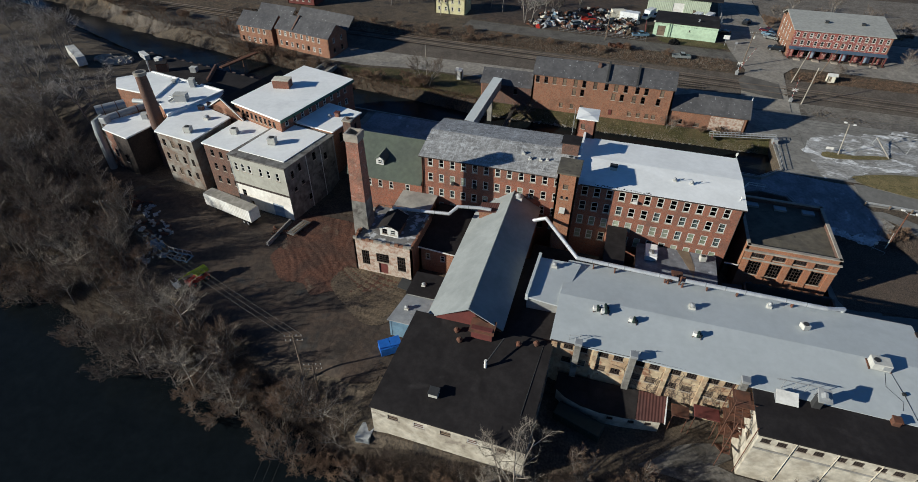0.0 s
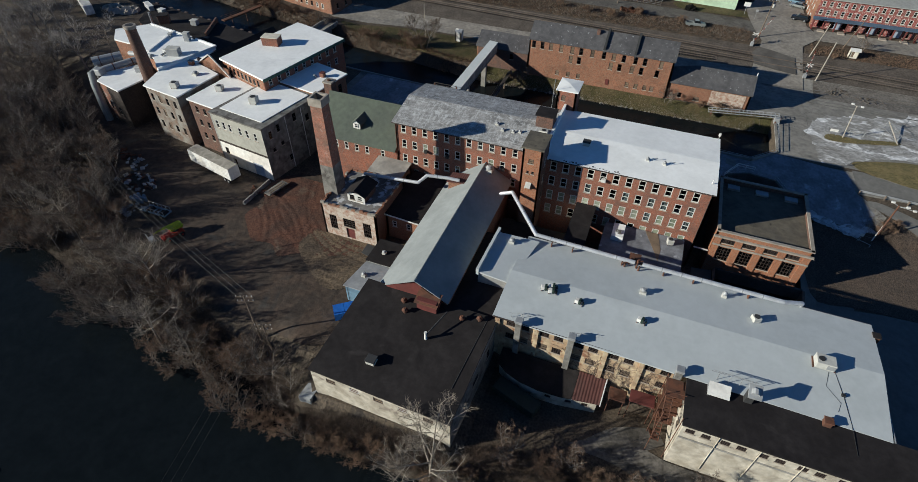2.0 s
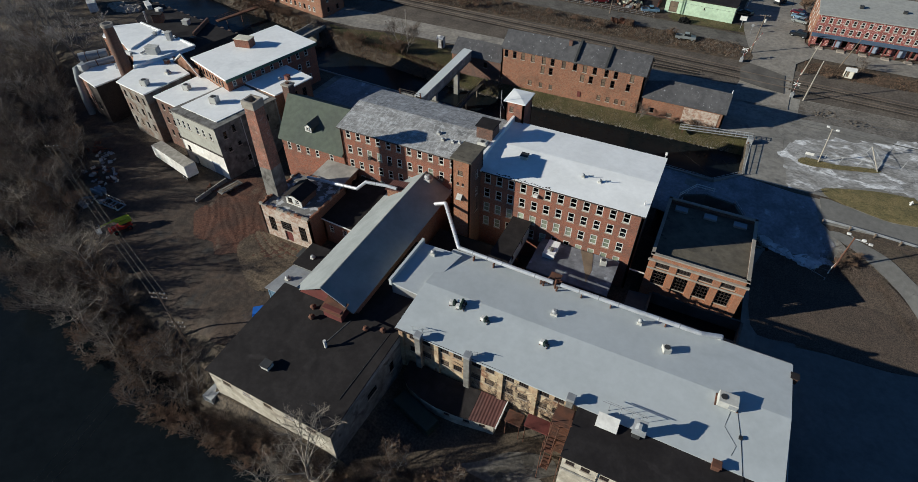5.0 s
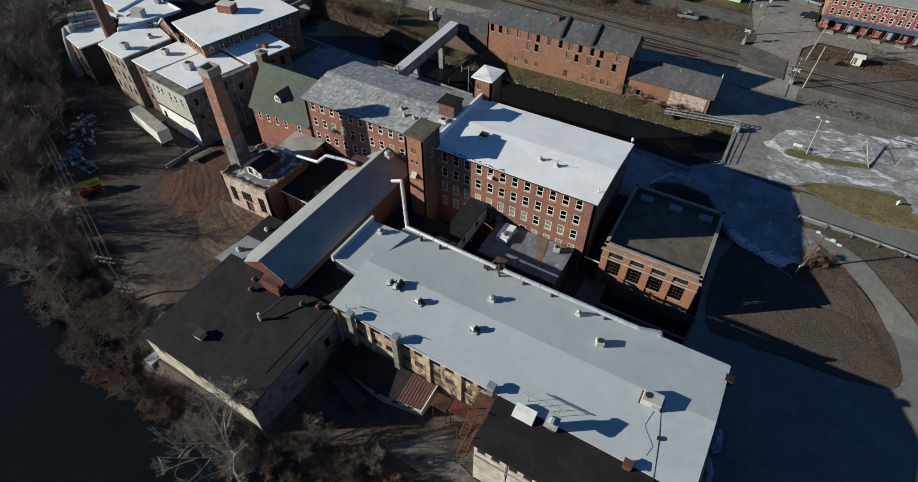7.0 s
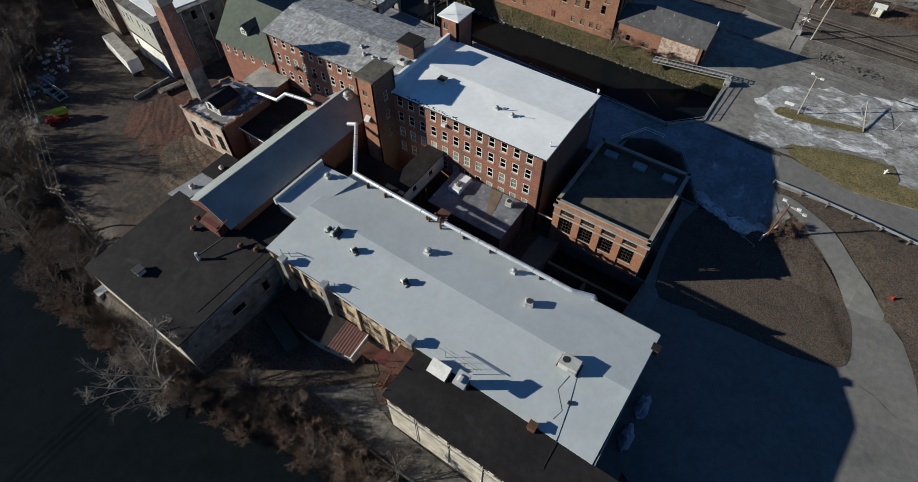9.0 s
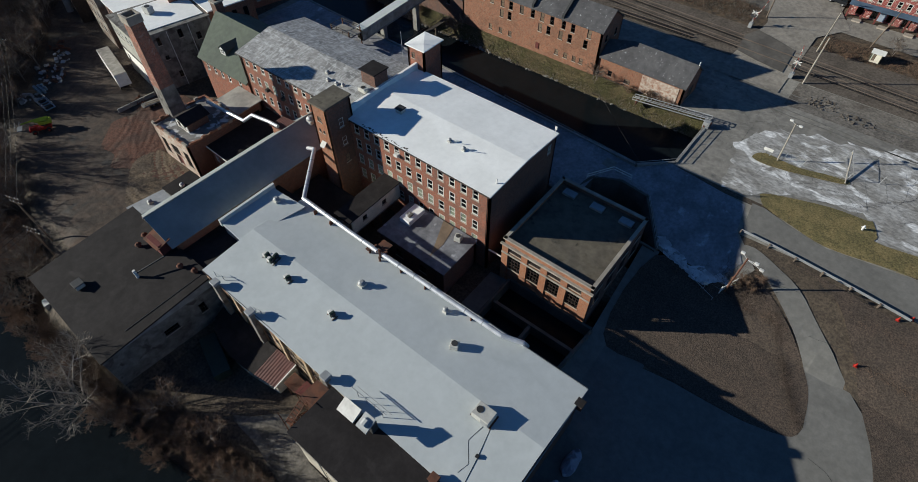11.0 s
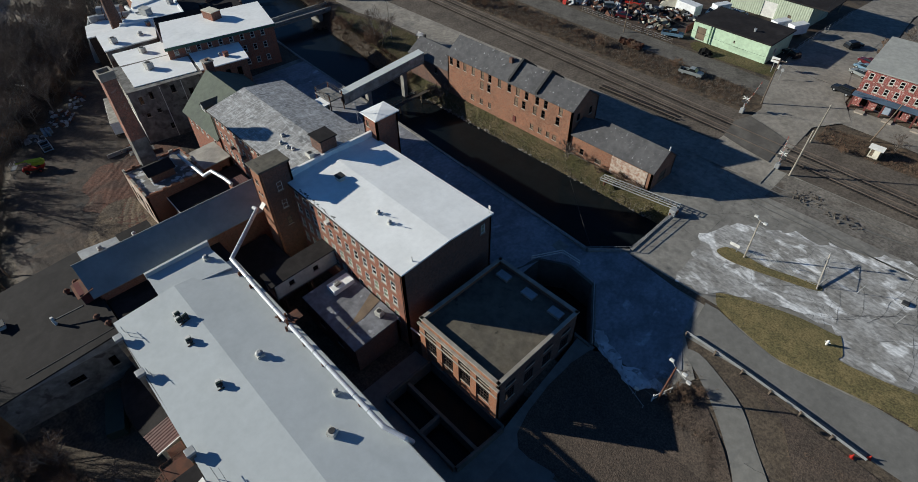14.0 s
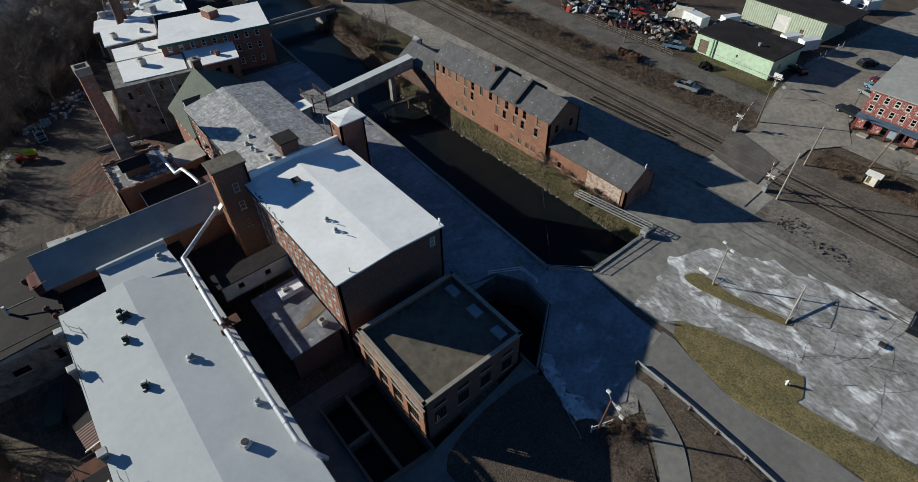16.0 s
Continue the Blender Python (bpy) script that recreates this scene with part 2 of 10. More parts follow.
WINTRIM = material("weathered_sash_paint", (0.62, 0.61, 0.57), (0.50, 0.49, 0.45), mix=0.6, rough=0.6, bump=0.0)
TRIMDARK = material("dark_window_trim", (0.06, 0.045, 0.04), rough=0.6, bump=0.0)
SILLSTONE = material("sandstone_sill", (0.42, 0.36, 0.29), (0.34, 0.29, 0.24), bump=0.1)
COPING = material("limestone_coping", (0.36, 0.32, 0.27), (0.28, 0.25, 0.21), mix=0.8, scale=3)
GREENBOARD = material("pale_green_board", (0.22, 0.25, 0.175), (0.29, 0.31, 0.24), mix=0.9, per_piece=0.3)
BLIND = material("pale_blind", (0.42, 0.44, 0.38), (0.34, 0.36, 0.31), per_piece=0.35)
PLYWOOD = material("weathered_plywood", (0.19, 0.14, 0.095), (0.13, 0.098, 0.072), mix=0.9, per_piece=0.3)
GLASS = glass_material("window_glass")
CONCRETE = material("concrete", (0.30, 0.285, 0.26), (0.22, 0.21, 0.19), mix=1.0, bump=0.25, spots=(0.14, 0.13, 0.12), spot_at=0.64, mid=0.2)
CONCRETE_D = material("dark_wet_concrete", (0.12, 0.115, 0.10), (0.08, 0.078, 0.07), mix=1.0, bump=0.3)
STEEL = material("galvanised_steel", (0.40, 0.41, 0.41), (0.30, 0.305, 0.31), rough=0.6, metal=0.3, bump=0.05)
PIPEWHITE = material("clad_steam_pipe", (0.72, 0.73, 0.74), (0.6, 0.61, 0.62), rough=0.35, metal=0.5, bump=0.05, scale=3)
RUST = material("rusted_steel", (0.15, 0.065, 0.04), (0.095, 0.05, 0.035), mix=1.0, scale=4, rough=0.9)
UNIT = material("beige_unit_casing", (0.55, 0.54, 0.49), (0.47, 0.46, 0.42), rough=0.5, bump=0.03)
UNITDARK = material("dark_fan_grille", (0.05, 0.05, 0.05), rough=0.6)
RUBBER = material("black_rubber", (0.02, 0.02, 0.02), rough=0.9)
WOODPOLE = material("weathered_pole_wood", (0.22, 0.17, 0.125), (0.15, 0.115, 0.09), mix=1.0, scale=3)
PALEPOLE = material("bleached_pole_wood", (0.40, 0.36, 0.30), (0.32, 0.28, 0.23), mix=1.0, scale=3)
WIRE = material("dark_cable", (0.03, 0.03, 0.03), rough=0.6, bump=0)
PAINTRED = material("red_paint", (0.42, 0.03, 0.02), rough=0.45, bump=0)
PAINTWHITE = material("white_vehicle_paint", (0.72, 0.73, 0.73), (0.66, 0.67, 0.67), rough=0.3, bump=0)
PAINTLIME = material("lime_machine_paint", (0.45, 0.52, 0.04), (0.36, 0.4, 0.04), rough=0.45, bump=0)
PAINTBLUE = material("blue_container_paint", (0.02, 0.13, 0.50), (0.02, 0.10, 0.38), rough=0.5, bump=0)
PAINTTEAL = material("faded_blue_paint", (0.16, 0.27, 0.36), (0.12, 0.18, 0.24), rough=0.5, bump=0)
PORCHBLUE = material("slate_blue_porch_roof", (0.075, 0.115, 0.17), (0.06, 0.09, 0.13), mix=0.8)
DOORBLUE = material("blue_door_paint", (0.03, 0.20, 0.42), rough=0.5, bump=0)
CARDARK = material("dark_car_paint", (0.02, 0.022, 0.026), rough=0.25, bump=0)
CARMAROON = material("maroon_car_paint", (0.10, 0.015, 0.02), rough=0.25, bump=0)
CARSILVER = material("silver_car_paint", (0.40, 0.43, 0.42), rough=0.3, metal=0.4, bump=0)
CARGLASS = material("tinted_car_glass", (0.015, 0.018, 0.02), rough=0.08, bump=0, specular=0.6)
EARTH = material("leaf_litter_ground", (0.0798, 0.0622, 0.0462), (0.113, 0.0882, 0.063), mix=1.0, scale=1.6, bump=0.6, spots=(0.0504, 0.042, 0.0353), spot_at=0.58, spot_scale=0.3, grain=0.5, mid=0.45, mid_scale=2.8)
YARD = material("muddy_yard_ground", (0.058, 0.045, 0.036), (0.082, 0.058, 0.043), mix=1.0, scale=1.3, bump=0.5, spots=(0.0462, 0.042, 0.0378), spot_at=0.6, spot_scale=0.2, grain=0.35, mid=0.32)
REDSOIL = material("tracked_red_soil", (0.125, 0.058, 0.038), (0.08, 0.046, 0.034), mix=1.0, scale=1.2, bump=0.6, grain=0.5, mid=0.4, mid_scale=3.0, spots=(0.125, 0.092, 0.066), spot_at=0.6, spot_scale=0.22)
ASPHALT = material("worn_asphalt", (0.205, 0.194, 0.172), (0.262, 0.247, 0.218), mix=1.0, scale=1.0, bump=0.2, spots=(0.123, 0.12, 0.114), spot_at=0.6, spot_scale=0.16, grain=0.25, mid=0.2)
ROAD = material("grey_road_asphalt", (0.15, 0.145, 0.133), (0.175, 0.169, 0.155), mix=0.8, scale=0.8, bump=0.15, grain=0.2, spots=(0.114, 0.111, 0.105), spot_at=0.62, spot_scale=0.1, mid=0.12)
FROST = material("frosted_asphalt", (0.285, 0.272, 0.248), (0.43, 0.42, 0.40), mix=1.0, scale=1.3, bump=0.2, spots=(0.68, 0.675, 0.66), spot_at=0.55, spot_scale=0.4, grain=0.45, mid=0.35, mid_scale=2.0, stretch=(0.62, 1.0, 1.0))
# Thin snow and the blue of the mill's shadow in one tint.
SNOWSHADE = material("snow_shade_lot", (0.275, 0.275, 0.295), (0.19, 0.19, 0.203), mix=1.0, scale=1.4, bump=0.2, spots=(0.42, 0.425, 0.45), spot_at=0.64, spot_scale=0.5, grain=0.35, mid=0.2, mid_scale=2.4, stretch=(0.8, 0.6, 1.0))
OLDROAD = material("patched_pale_asphalt", (0.22, 0.20, 0.172), (0.272, 0.248, 0.214), mix=1.0, scale=1.0, bump=0.2, grain=0.3, spots=(0.17, 0.158, 0.14), spot_at=0.6, spot_scale=0.14, mid=0.22)
SLEEPER = material("tarred_sleeper_wood", (0.075, 0.063, 0.052), (0.052, 0.044, 0.038), mix=1.0, mid=0.3)
RAILSTEEL = material("brown_rail_steel", (0.21, 0.17, 0.14), (0.14, 0.11, 0.09), rough=0.45, metal=0.4)
DRYGRASS = material("dry_winter_grass", (0.23, 0.18, 0.08), (0.15, 0.128, 0.056), mix=1.0, scale=2.0, bump=0.7, fine=25, grain=0.5, mid=0.5, mid_scale=4.0)
GREENGRASS = material("dull_green_grass", (0.0714, 0.0655, 0.0252), (0.126, 0.0966, 0.0487), mix=1.0, scale=1.5, bump=0.7, fine=25, grain=0.5, mid=0.5, mid_scale=3.5)
MULCH = material("brown_gravel_slope", (0.105, 0.079, 0.061), (0.077, 0.061, 0.0485), mix=0.8, scale=2.0, bump=1.0, fine=10, grain=0.8, mid=0.5, mid_scale=4.5)
BALLAST = material("railway_ballast", (0.125, 0.104, 0.084), (0.088, 0.073, 0.06), mid=0.35, mid_scale=2.2, mix=1.0, bump=0.7, fine=30, grain=0.5)
SCRUB = material("dead_scrub_ground", (0.118, 0.084, 0.0546), (0.0672, 0.0538, 0.0395), mix=1.0, scale=2.5, bump=0.8, grain=0.5, spots=(0.084, 0.042, 0.0378), spot_at=0.66, spot_scale=0.4, mid=0.45)
BARK = material("grey_brown_bark", (0.25, 0.22, 0.19), (0.16, 0.14, 0.12), mix=1.0, scale=4, bump=0.2)
BARKPALE = material("pale_sycamore_bark", (0.38, 0.33, 0.27), (0.23, 0.195, 0.155), mix=1.0, scale=5, bump=0.2)
TWIG = material("brown_twigs", (0.165, 0.125, 0.098), (0.11, 0.084, 0.067), mix=0.8, scale=2, bump=0)
TWIGGREY = material("grey_twigs", (0.40, 0.365, 0.335), (0.30, 0.27, 0.245), mix=0.8, scale=2, bump=0)
TWIGPALE = material("pale_twigs", (0.30, 0.255, 0.205), (0.21, 0.18, 0.145), mix=0.8, scale=2, bump=0)
TWIGRED = material("rust_brown_brush", (0.214, 0.137, 0.091), (0.155, 0.105, 0.0728), mix=0.8, scale=2, bump=0)
HEDGE = material("dark_evergreen_hedge", (0.035, 0.055, 0.022), (0.05, 0.07, 0.03), bump=0.4)
GREENPAINT = material("dark_green_paint", (0.022, 0.04, 0.032), (0.03, 0.045, 0.038), rough=0.5)
WATER = material("dark_still_water", (0.006, 0.0085, 0.010), (0.008, 0.011, 0.013), rough=0.22, bump=0.03, specular=0.07, fine=3, grain=0.0)

# ---- helpers of this scene ----
AT = {}


def put(name, bm, mat, loc=(0, 0, 0)):
    """One mesh object; bm is in world metres, its origin is moved to loc."""
    bm.transform(Matrix.Translation(-Vector(loc)))
    me = bpy.data.meshes.new(name)
    bmesh.ops.recalc_face_normals(bm, faces=bm.faces)
    bm.to_mesh(me)
    bm.free()
    if mat:
        me.materials.append(mat)
    ob = new(name, me)
    ob.location = loc
    AT[ob] = Vector(loc)
    return ob


def structure(name, bm, mat, label, category="ground"):
    return tagged(put(name, bm, mat), label, category, kind="structure")


def thing(name, loc, label, category, group=""):
    ob = new(name)
    ob.location = loc
    AT[ob] = Vector(loc)
    return tagged(ob, label, category, group)


def part(name, bm, mat, parent, label=""):
    """A mesh under a thing or a part; bm is in world metres."""
    ob = put(name, bm, mat, AT[parent])
    ob.parent = parent
    ob.location = (0, 0, 0)
    return tagged(ob, label)


def settle(ob, loc, k):
    """Sets a finished thing down on the rising ground, at its true size."""
    ob.location, ob.scale = loc, (k, k, k)


def shared(name, me, parent, m):
    """A part on shared mesh data at the world pose m."""
    ob = new(name, me)
    ob.parent = parent
    ob.matrix_basis = Matrix.Translation(-AT[parent]) @ m
    AT[ob] = AT[parent]
    return ob


def box(bm, x0, y0, z0, x1, y1, z1, m=None):
    vs = [bm.verts.new((x, y, z)) for z in (z0, z1) for x, y in ((x0, y0), (x1, y0), (x1, y1), (x0, y1))]
    if m:
        for v in vs:
            v.co = m @ v.co
    for f in ((3, 2, 1, 0), (4, 5, 6, 7), (0, 1, 5, 4), (1, 2, 6, 5), (2, 3, 7, 6), (3, 0, 4, 7)):
        bm.faces.new([vs[i] for i in f])
    return bm


def boxes(*rows):
    bm = bmesh.new()
    for r in rows:
        box(bm, *r)
    return bm


def bevelled(x0, y0, z0, x1, y1, z1, r=0.05, m=None):
    bm = box(bmesh.new(), x0, y0, z0, x1, y1, z1)
    bmesh.ops.bevel(bm, geom=bm.edges[:], offset=r, segments=2, affect="EDGES", profile=0.5)
    if m:
        bm.transform(m)
    return bm


def prism(bm, pts, z0, z1):
    """Upright prism over a footprint; z1 may be one height or one for each corner."""
    tops = z1 if isinstance(z1, (list, tuple)) else [z1] * len(pts)
    lo = [bm.verts.new((x, y, z0)) for x, y in pts]
    hi = [bm.verts.new((p[0], p[1], z)) for p, z in zip(pts, tops)]
    bm.faces.new(lo[::-1])
    bm.faces.new(hi)
    for i in range(len(pts)):
        j = (i + 1) % len(pts)
        bm.faces.new((lo[i], lo[j], hi[j], hi[i]))
    return bm


def slab(bm, corners, thick):
    """A plate through 3D corners, thick metres deep below them."""
    hi = [bm.verts.new(c) for c in corners]
    lo = [bm.verts.new((c[0], c[1], c[2] - thick)) for c in corners]
    bm.faces.new(hi)
    bm.faces.new(lo[::-1])
    for i in range(len(corners)):
        j = (i + 1) % len(corners)
        bm.faces.new((hi[i], lo[i], lo[j], hi[j]))
    return bm


def tube(bm, pts, r, sides=8, r1=None, caps=True):
    """A round tube along points, tapering from r to r1."""
    pts = [Vector(p) for p in pts]
    rings = []
    for i, p in enumerate(pts):
        d = (pts[min(i + 1, len(pts) - 1)] - pts[max(i - 1, 0)]).normalized()
        a = d.cross(Vector((0, 0, 1)) if abs(d.z) < 0.9 else Vector((1, 0, 0))).normalized()
        b = d.cross(a)
        k = r if r1 is None else r + (r1 - r) * i / max(1, len(pts) - 1)
        rings.append([bm.verts.new(p + (a * math.cos(t) + b * math.sin(t)) * k) for t in (2 * math.pi * s / sides for s in range(sides))])
    for q, w in zip(rings, rings[1:]):
        for s in range(sides):
            bm.faces.new((q[s], q[(s + 1) % sides], w[(s + 1) % sides], w[s]))
    if caps:
        bm.faces.new(rings[0][::-1])
        bm.faces.new(rings[-1])
    return bm


def tubes(*rows):
    bm = bmesh.new()
    for r in rows:
        tube(bm, *r)
    return bm


def wall_mesh(bm, p0, p1, z0, z1, holes=(), thick=0.35, peak=None, z1b=None):
    """A wall from p0 to p1 (left to right seen from outside), with holes (u0, u1, v0, v1) through it; peak: (u, z) of a gable."""
    p0, p1 = Vector((*p0, 0)), Vector((*p1, 0))
    d = (p1 - p0)
    length = d.length
    d.normalize()
    inward = Vector((-d.y, d.x, 0))
    length = round(length, 3)
    holes = [tuple(round(v, 3) for v in h) for h in holes]
    us = sorted({0.0, length, *(u for h in holes for u in h[:2])})
    z0, z1 = round(z0, 3), round(z1, 3)
    vs = sorted({z0, z1, *(v for h in holes for v in h[2:])})
    cache = {}

    def vert(u, v, k):
        key = (round(u, 3), round(v, 3), k)
        if key not in cache:
            cache[key] = bm.verts.new(p0 + d * u + inward * (thick * k) + Vector((0, 0, v)))
        return cache[key]

    def inside(u, v):
        return any(h[0] < u < h[1] and h[2] < v < h[3] for h in holes)

    for ua, ub in zip(us, us[1:]):
        for va, vb in zip(vs, vs[1:]):
            if inside((ua + ub) / 2, (va + vb) / 2):
                continue
            for k in (0, 1):
                bm.faces.new([vert(u, v, k) for u, v in ((ua, va), (ub, va), (ub, vb), (ua, vb))])
    for ua, ub, va, vb in holes:
        for a, b in (((ua, va), (ub, va)), ((ub, va), (ub, vb)), ((ub, vb), (ua, vb)), ((ua, vb), (ua, va))):
            q = [vert(*a, 0), vert(*b, 0), vert(*b, 1), vert(*a, 1)]
            if len(set(q)) == 4 and not bm.faces.get(q):
                bm.faces.new(q)
    for a, b in (((0, z1), (length, z1)), ((0, z0), (0, z1)), ((length, z0), (length, z1))):
        q = [bm.verts.new(p0 + d * u + inward * (thick * k) + Vector((0, 0, v))) for u, v, k in ((*a, 0), (*b, 0), (*b, 1), (*a, 1))]
        bm.faces.new(q)
    if peak:
        tri = [[bm.verts.new(p0 + d * u + inward * (thick * k) + Vector((0, 0, v))) for u, v in ((0, z1), (length, z1), peak)] for k in (0, 1)]
        for t in tri:
            bm.faces.new(t)
    return bm


WINDOWS = {}


def quick_mesh(name, bm, mat):
    me = bpy.data.meshes.new(name)
    bmesh.ops.recalc_face_normals(bm, faces=bm.faces)
    bm.to_mesh(me)
    bm.free()
    me.materials.append(mat)
    return me


def window_meshes(w, h, kind):
    """Meshes in the window's own axes: x along the wall, y inward, z up from the foot of the opening."""
    key = (round(w, 2), round(h, 2), kind)
    if key in WINDOWS:
        return WINDOWS[key]
    a, f = w / 2, 0.07 if "grid" in kind or kind in ("dark", "void", "ply", "bricked") else 0.13
    trim = TRIMDARK if kind in ("dark", "grid_dark", "void", "ply") else WINTRIM
    cols = [-a + w * k / 4 for k in (1, 2, 3)] if "grid" in kind else []
    lines = [h * k / 4 for k in (1, 2, 3)] if "grid" in kind else [h / 2]
    us, vs = [f] + [c + a for c in cols] + [w - f], [f] + lines + [h - f]
    panes = []
    for i, (ua, ub) in enumerate(zip(us, us[1:])):
        for j, (va, vb) in enumerate(zip(vs, vs[1:])):
            panes.append((ua + (0.025 if i else 0), ub - (0.025 if i + 2 < len(us) else 0), va + (f * 0.33 if j else 0), vb - (f * 0.33 if j + 2 < len(vs) else 0)))
    bm = wall_mesh(bmesh.new(), (-a, 0.012), (a, 0.012), 0.0, h, panes, 0.1)
    bmesh.ops.remove_doubles(bm, verts=bm.verts, dist=0.002)
    frame_me = quick_mesh("window_frame", bm, trim)
    pane = {"board": GREENBOARD, "ply": PLYWOOD, "bricked": BRICK_DARK}.get(kind, GLASS)
    pane_me = quick_mesh("pane", boxes((-a + 0.05, 0.08, 0.05, a - 0.05, 0.095, h - 0.05)), pane)
    sill_me = quick_mesh("window_sill", boxes((-a - 0.12, -0.09, -0.14, a + 0.12, 0.06, 0.0)), SILLSTONE)
    blind_me = quick_mesh("blind", boxes((-a + 0.06, 0.21, h * 0.06, a - 0.06, 0.225, h - 0.06)), BLIND) if kind == "shade" else None
    WINDOWS[key] = (frame_me, pane_me, sill_me, blind_me)
    return WINDOWS[key]


def opening_pose(p0, p1, u, z):
    p0, p1 = Vector((*p0, 0)), Vector((*p1, 0))
    d = (p1 - p0).normalized()
    at = p0 + d * u
    return Matrix.Translation((at.x, at.y, z)) @ Matrix.Rotation(math.atan2(d.y, d.x), 4, "Z")


def hang_window(parent, p0, p1, u, z, w, h, kind, sill=True):
    fr, pn, sl, bl = window_meshes(w, h, kind)
    m = opening_pose(p0, p1, u, z)
    win = shared("window", fr, parent, m)
    for nm, me in (("pane", pn), ("window_sill", sl if sill else None), ("blind", bl)):
        if me:
            o = new(nm, me)
            o.parent = win
            if nm == "pane" and me.materials[0] == GLASS:
                o.visible_shadow = False
    return win


def wall(parent, p0, p1, z0, z1, mat, wins=(), thick=0.35, peak=None, name="wall", label=""):
    """A wall with its windows; wins: rows of (u of the middle, z of the foot, width, height, kind)."""
    holes = [(u - w / 2, u + w / 2, z, z + h) for u, z, w, h, *_ in wins]
    ob = part(name, wall_mesh(bmesh.new(), p0, p1, z0, z1, holes, thick, peak), mat, parent, label)
    for u, z, w, h, kind in wins:
        if kind != "open":
            hang_window(parent, p0, p1, u, z, w, h, kind)
    return ob


def rows_of(us, zs, w, h, kinds, rng):
    """Windows at every u of every z; kinds: one string for each z, or a list to draw from."""
    out = []
    for z, ks in zip(zs, kinds):
        for u in us:
            out.append((u, z, w, h, ks if isinstance(ks, str) else rng.choice(ks)))
    return out


def coping(parent, pts, z, mat, width=0.45, high=0.25, name="coping"):
    for a, b in zip(pts, pts[1:] + pts[:1]):
        va, vb = Vector((*a, 0)), Vector((*b, 0))
        d = (vb - va).normalized()
        q = Vector((-d.y, d.x, 0))
        bm = bmesh.new()
        c = [va - q * 0.06 - d * 0.06, vb - q * 0.06 + d * 0.06 - d * width * 0, vb + q * (width - 0.06), va + q * (width - 0.06)]
        prism(bm, [(v.x, v.y) for v in c], z + 0.003, z + high)
        part(name, bm, mat, parent)


def walls_round(parent, pts, z0, z1, mat, wins=None, thick=0.35):
    """Walls along a footprint that runs anticlockwise; wins: {edge: windows}."""
    for i, (a, b) in enumerate(zip(pts, pts[1:] + pts[:1])):
        wall(parent, a, b, z0, z1, mat, (wins or {}).get(i, ()), thick)


def roof_plate(parent, corners, mat, thick=0.3, name="roof", label=""):
    return part(name, slab(bmesh.new(), corners, thick), mat, parent, label)


def gable_roof(parent, x0, x1, y0, y1, eave, ridge, along, mat, ridge_at=None, over=0.4, thick=0.22, eave2=None):
    """Two roof slopes; along: the axis of the ridge. eave2: the eave height of the far side."""
    e2 = eave if eave2 is None else eave2
    if along == "x":
        r = (y0 + y1) / 2 if ridge_at is None else ridge_at
        a = [(x0 - over, y0 - over, eave), (x1 + over, y0 - over, eave), (x1 + over, r, ridge), (x0 - over, r, ridge)]
        b = [(x0 - over, r, ridge), (x1 + over, r, ridge), (x1 + over, y1 + over, e2), (x0 - over, y1 + over, e2)]
    else:
        r = (x0 + x1) / 2 if ridge_at is None else ridge_at
        a = [(x0 - over, y0 - over, eave), (r, y0 - over, ridge), (r, y1 + over, ridge), (x0 - over, y1 + over, eave)]
        b = [(r, y0 - over, ridge), (x1 + over, y0 - over, e2), (x1 + over, y1 + over, e2), (r, y1 + over, ridge)]
    for c in (a, b):
        roof_plate(parent, c, mat, thick)


# ---- ground ----
BANK = [(-900, 420), (-500, 230), (-300, 120), (-200, 74), (-170, 63), (-140, 54), (-118, 48), (-105, 44.6), (-87, 39.4), (-74, 36), (-60, 33.8), (-40, 31.4), (-20, 29.6), (0, 31), (20, 33.5), (60, 36), (120, 40), (900, 80)]


def line_at(rows, x):
    for (xa, ya), (xb, yb) in zip(rows, rows[1:]):
        if x <= xb:
            return ya + (yb - ya) * max(0.0, x - xa) / (xb - xa)
    return rows[-1][1]


def ease(t):
    t = min(1.0, max(0.0, t))
    return t * t * (3 - 2 * t)


CANAL_S, CANAL_N, CANAL_E = 115.0, 131.0, 40.4
SOUTH_BANK = [(-900, 420), (-300, 200), (-230, 170), (-196, 158), (-168, 147), (-150, 140), (-140, 132.6), (-126, 129), (-96, 124.4), (-84, 121.8), (-60, 119.9), (-36, 118.6), (-8.6, 117.4), (14, 116.0), (35, CANAL_S), (CANAL_E, 119.7), (60, 119.7)]
NORTH_BANK = [(-900, 440), (-300, 212), (-230, 180), (-204, 171), (-162, 157.4), (-141, 152.8), (-121, 148), (-106, 146), (-74, 137), (-54, 134.4), (-36, CANAL_N), (60, CANAL_N)]
PIT = [(29.2, 101.0), (46.3, 101.2), (40.2, 109.6), (35.0, 110.2), (31.0, 107.5)]


PIT_FLOOR = [(28.0, 98.0), (50.0, 98.0), (44.0, 113.0), (30.0, 113.0)]
RACE = [(30.8, 75.2), (44.6, 75.2), (45.2, 83.4), (30.8, 83.4)]
RACE_FLOOR = [(28.0, 73.0), (47.5, 73.0), (48.0, 88.0), (28.0, 88.0)]


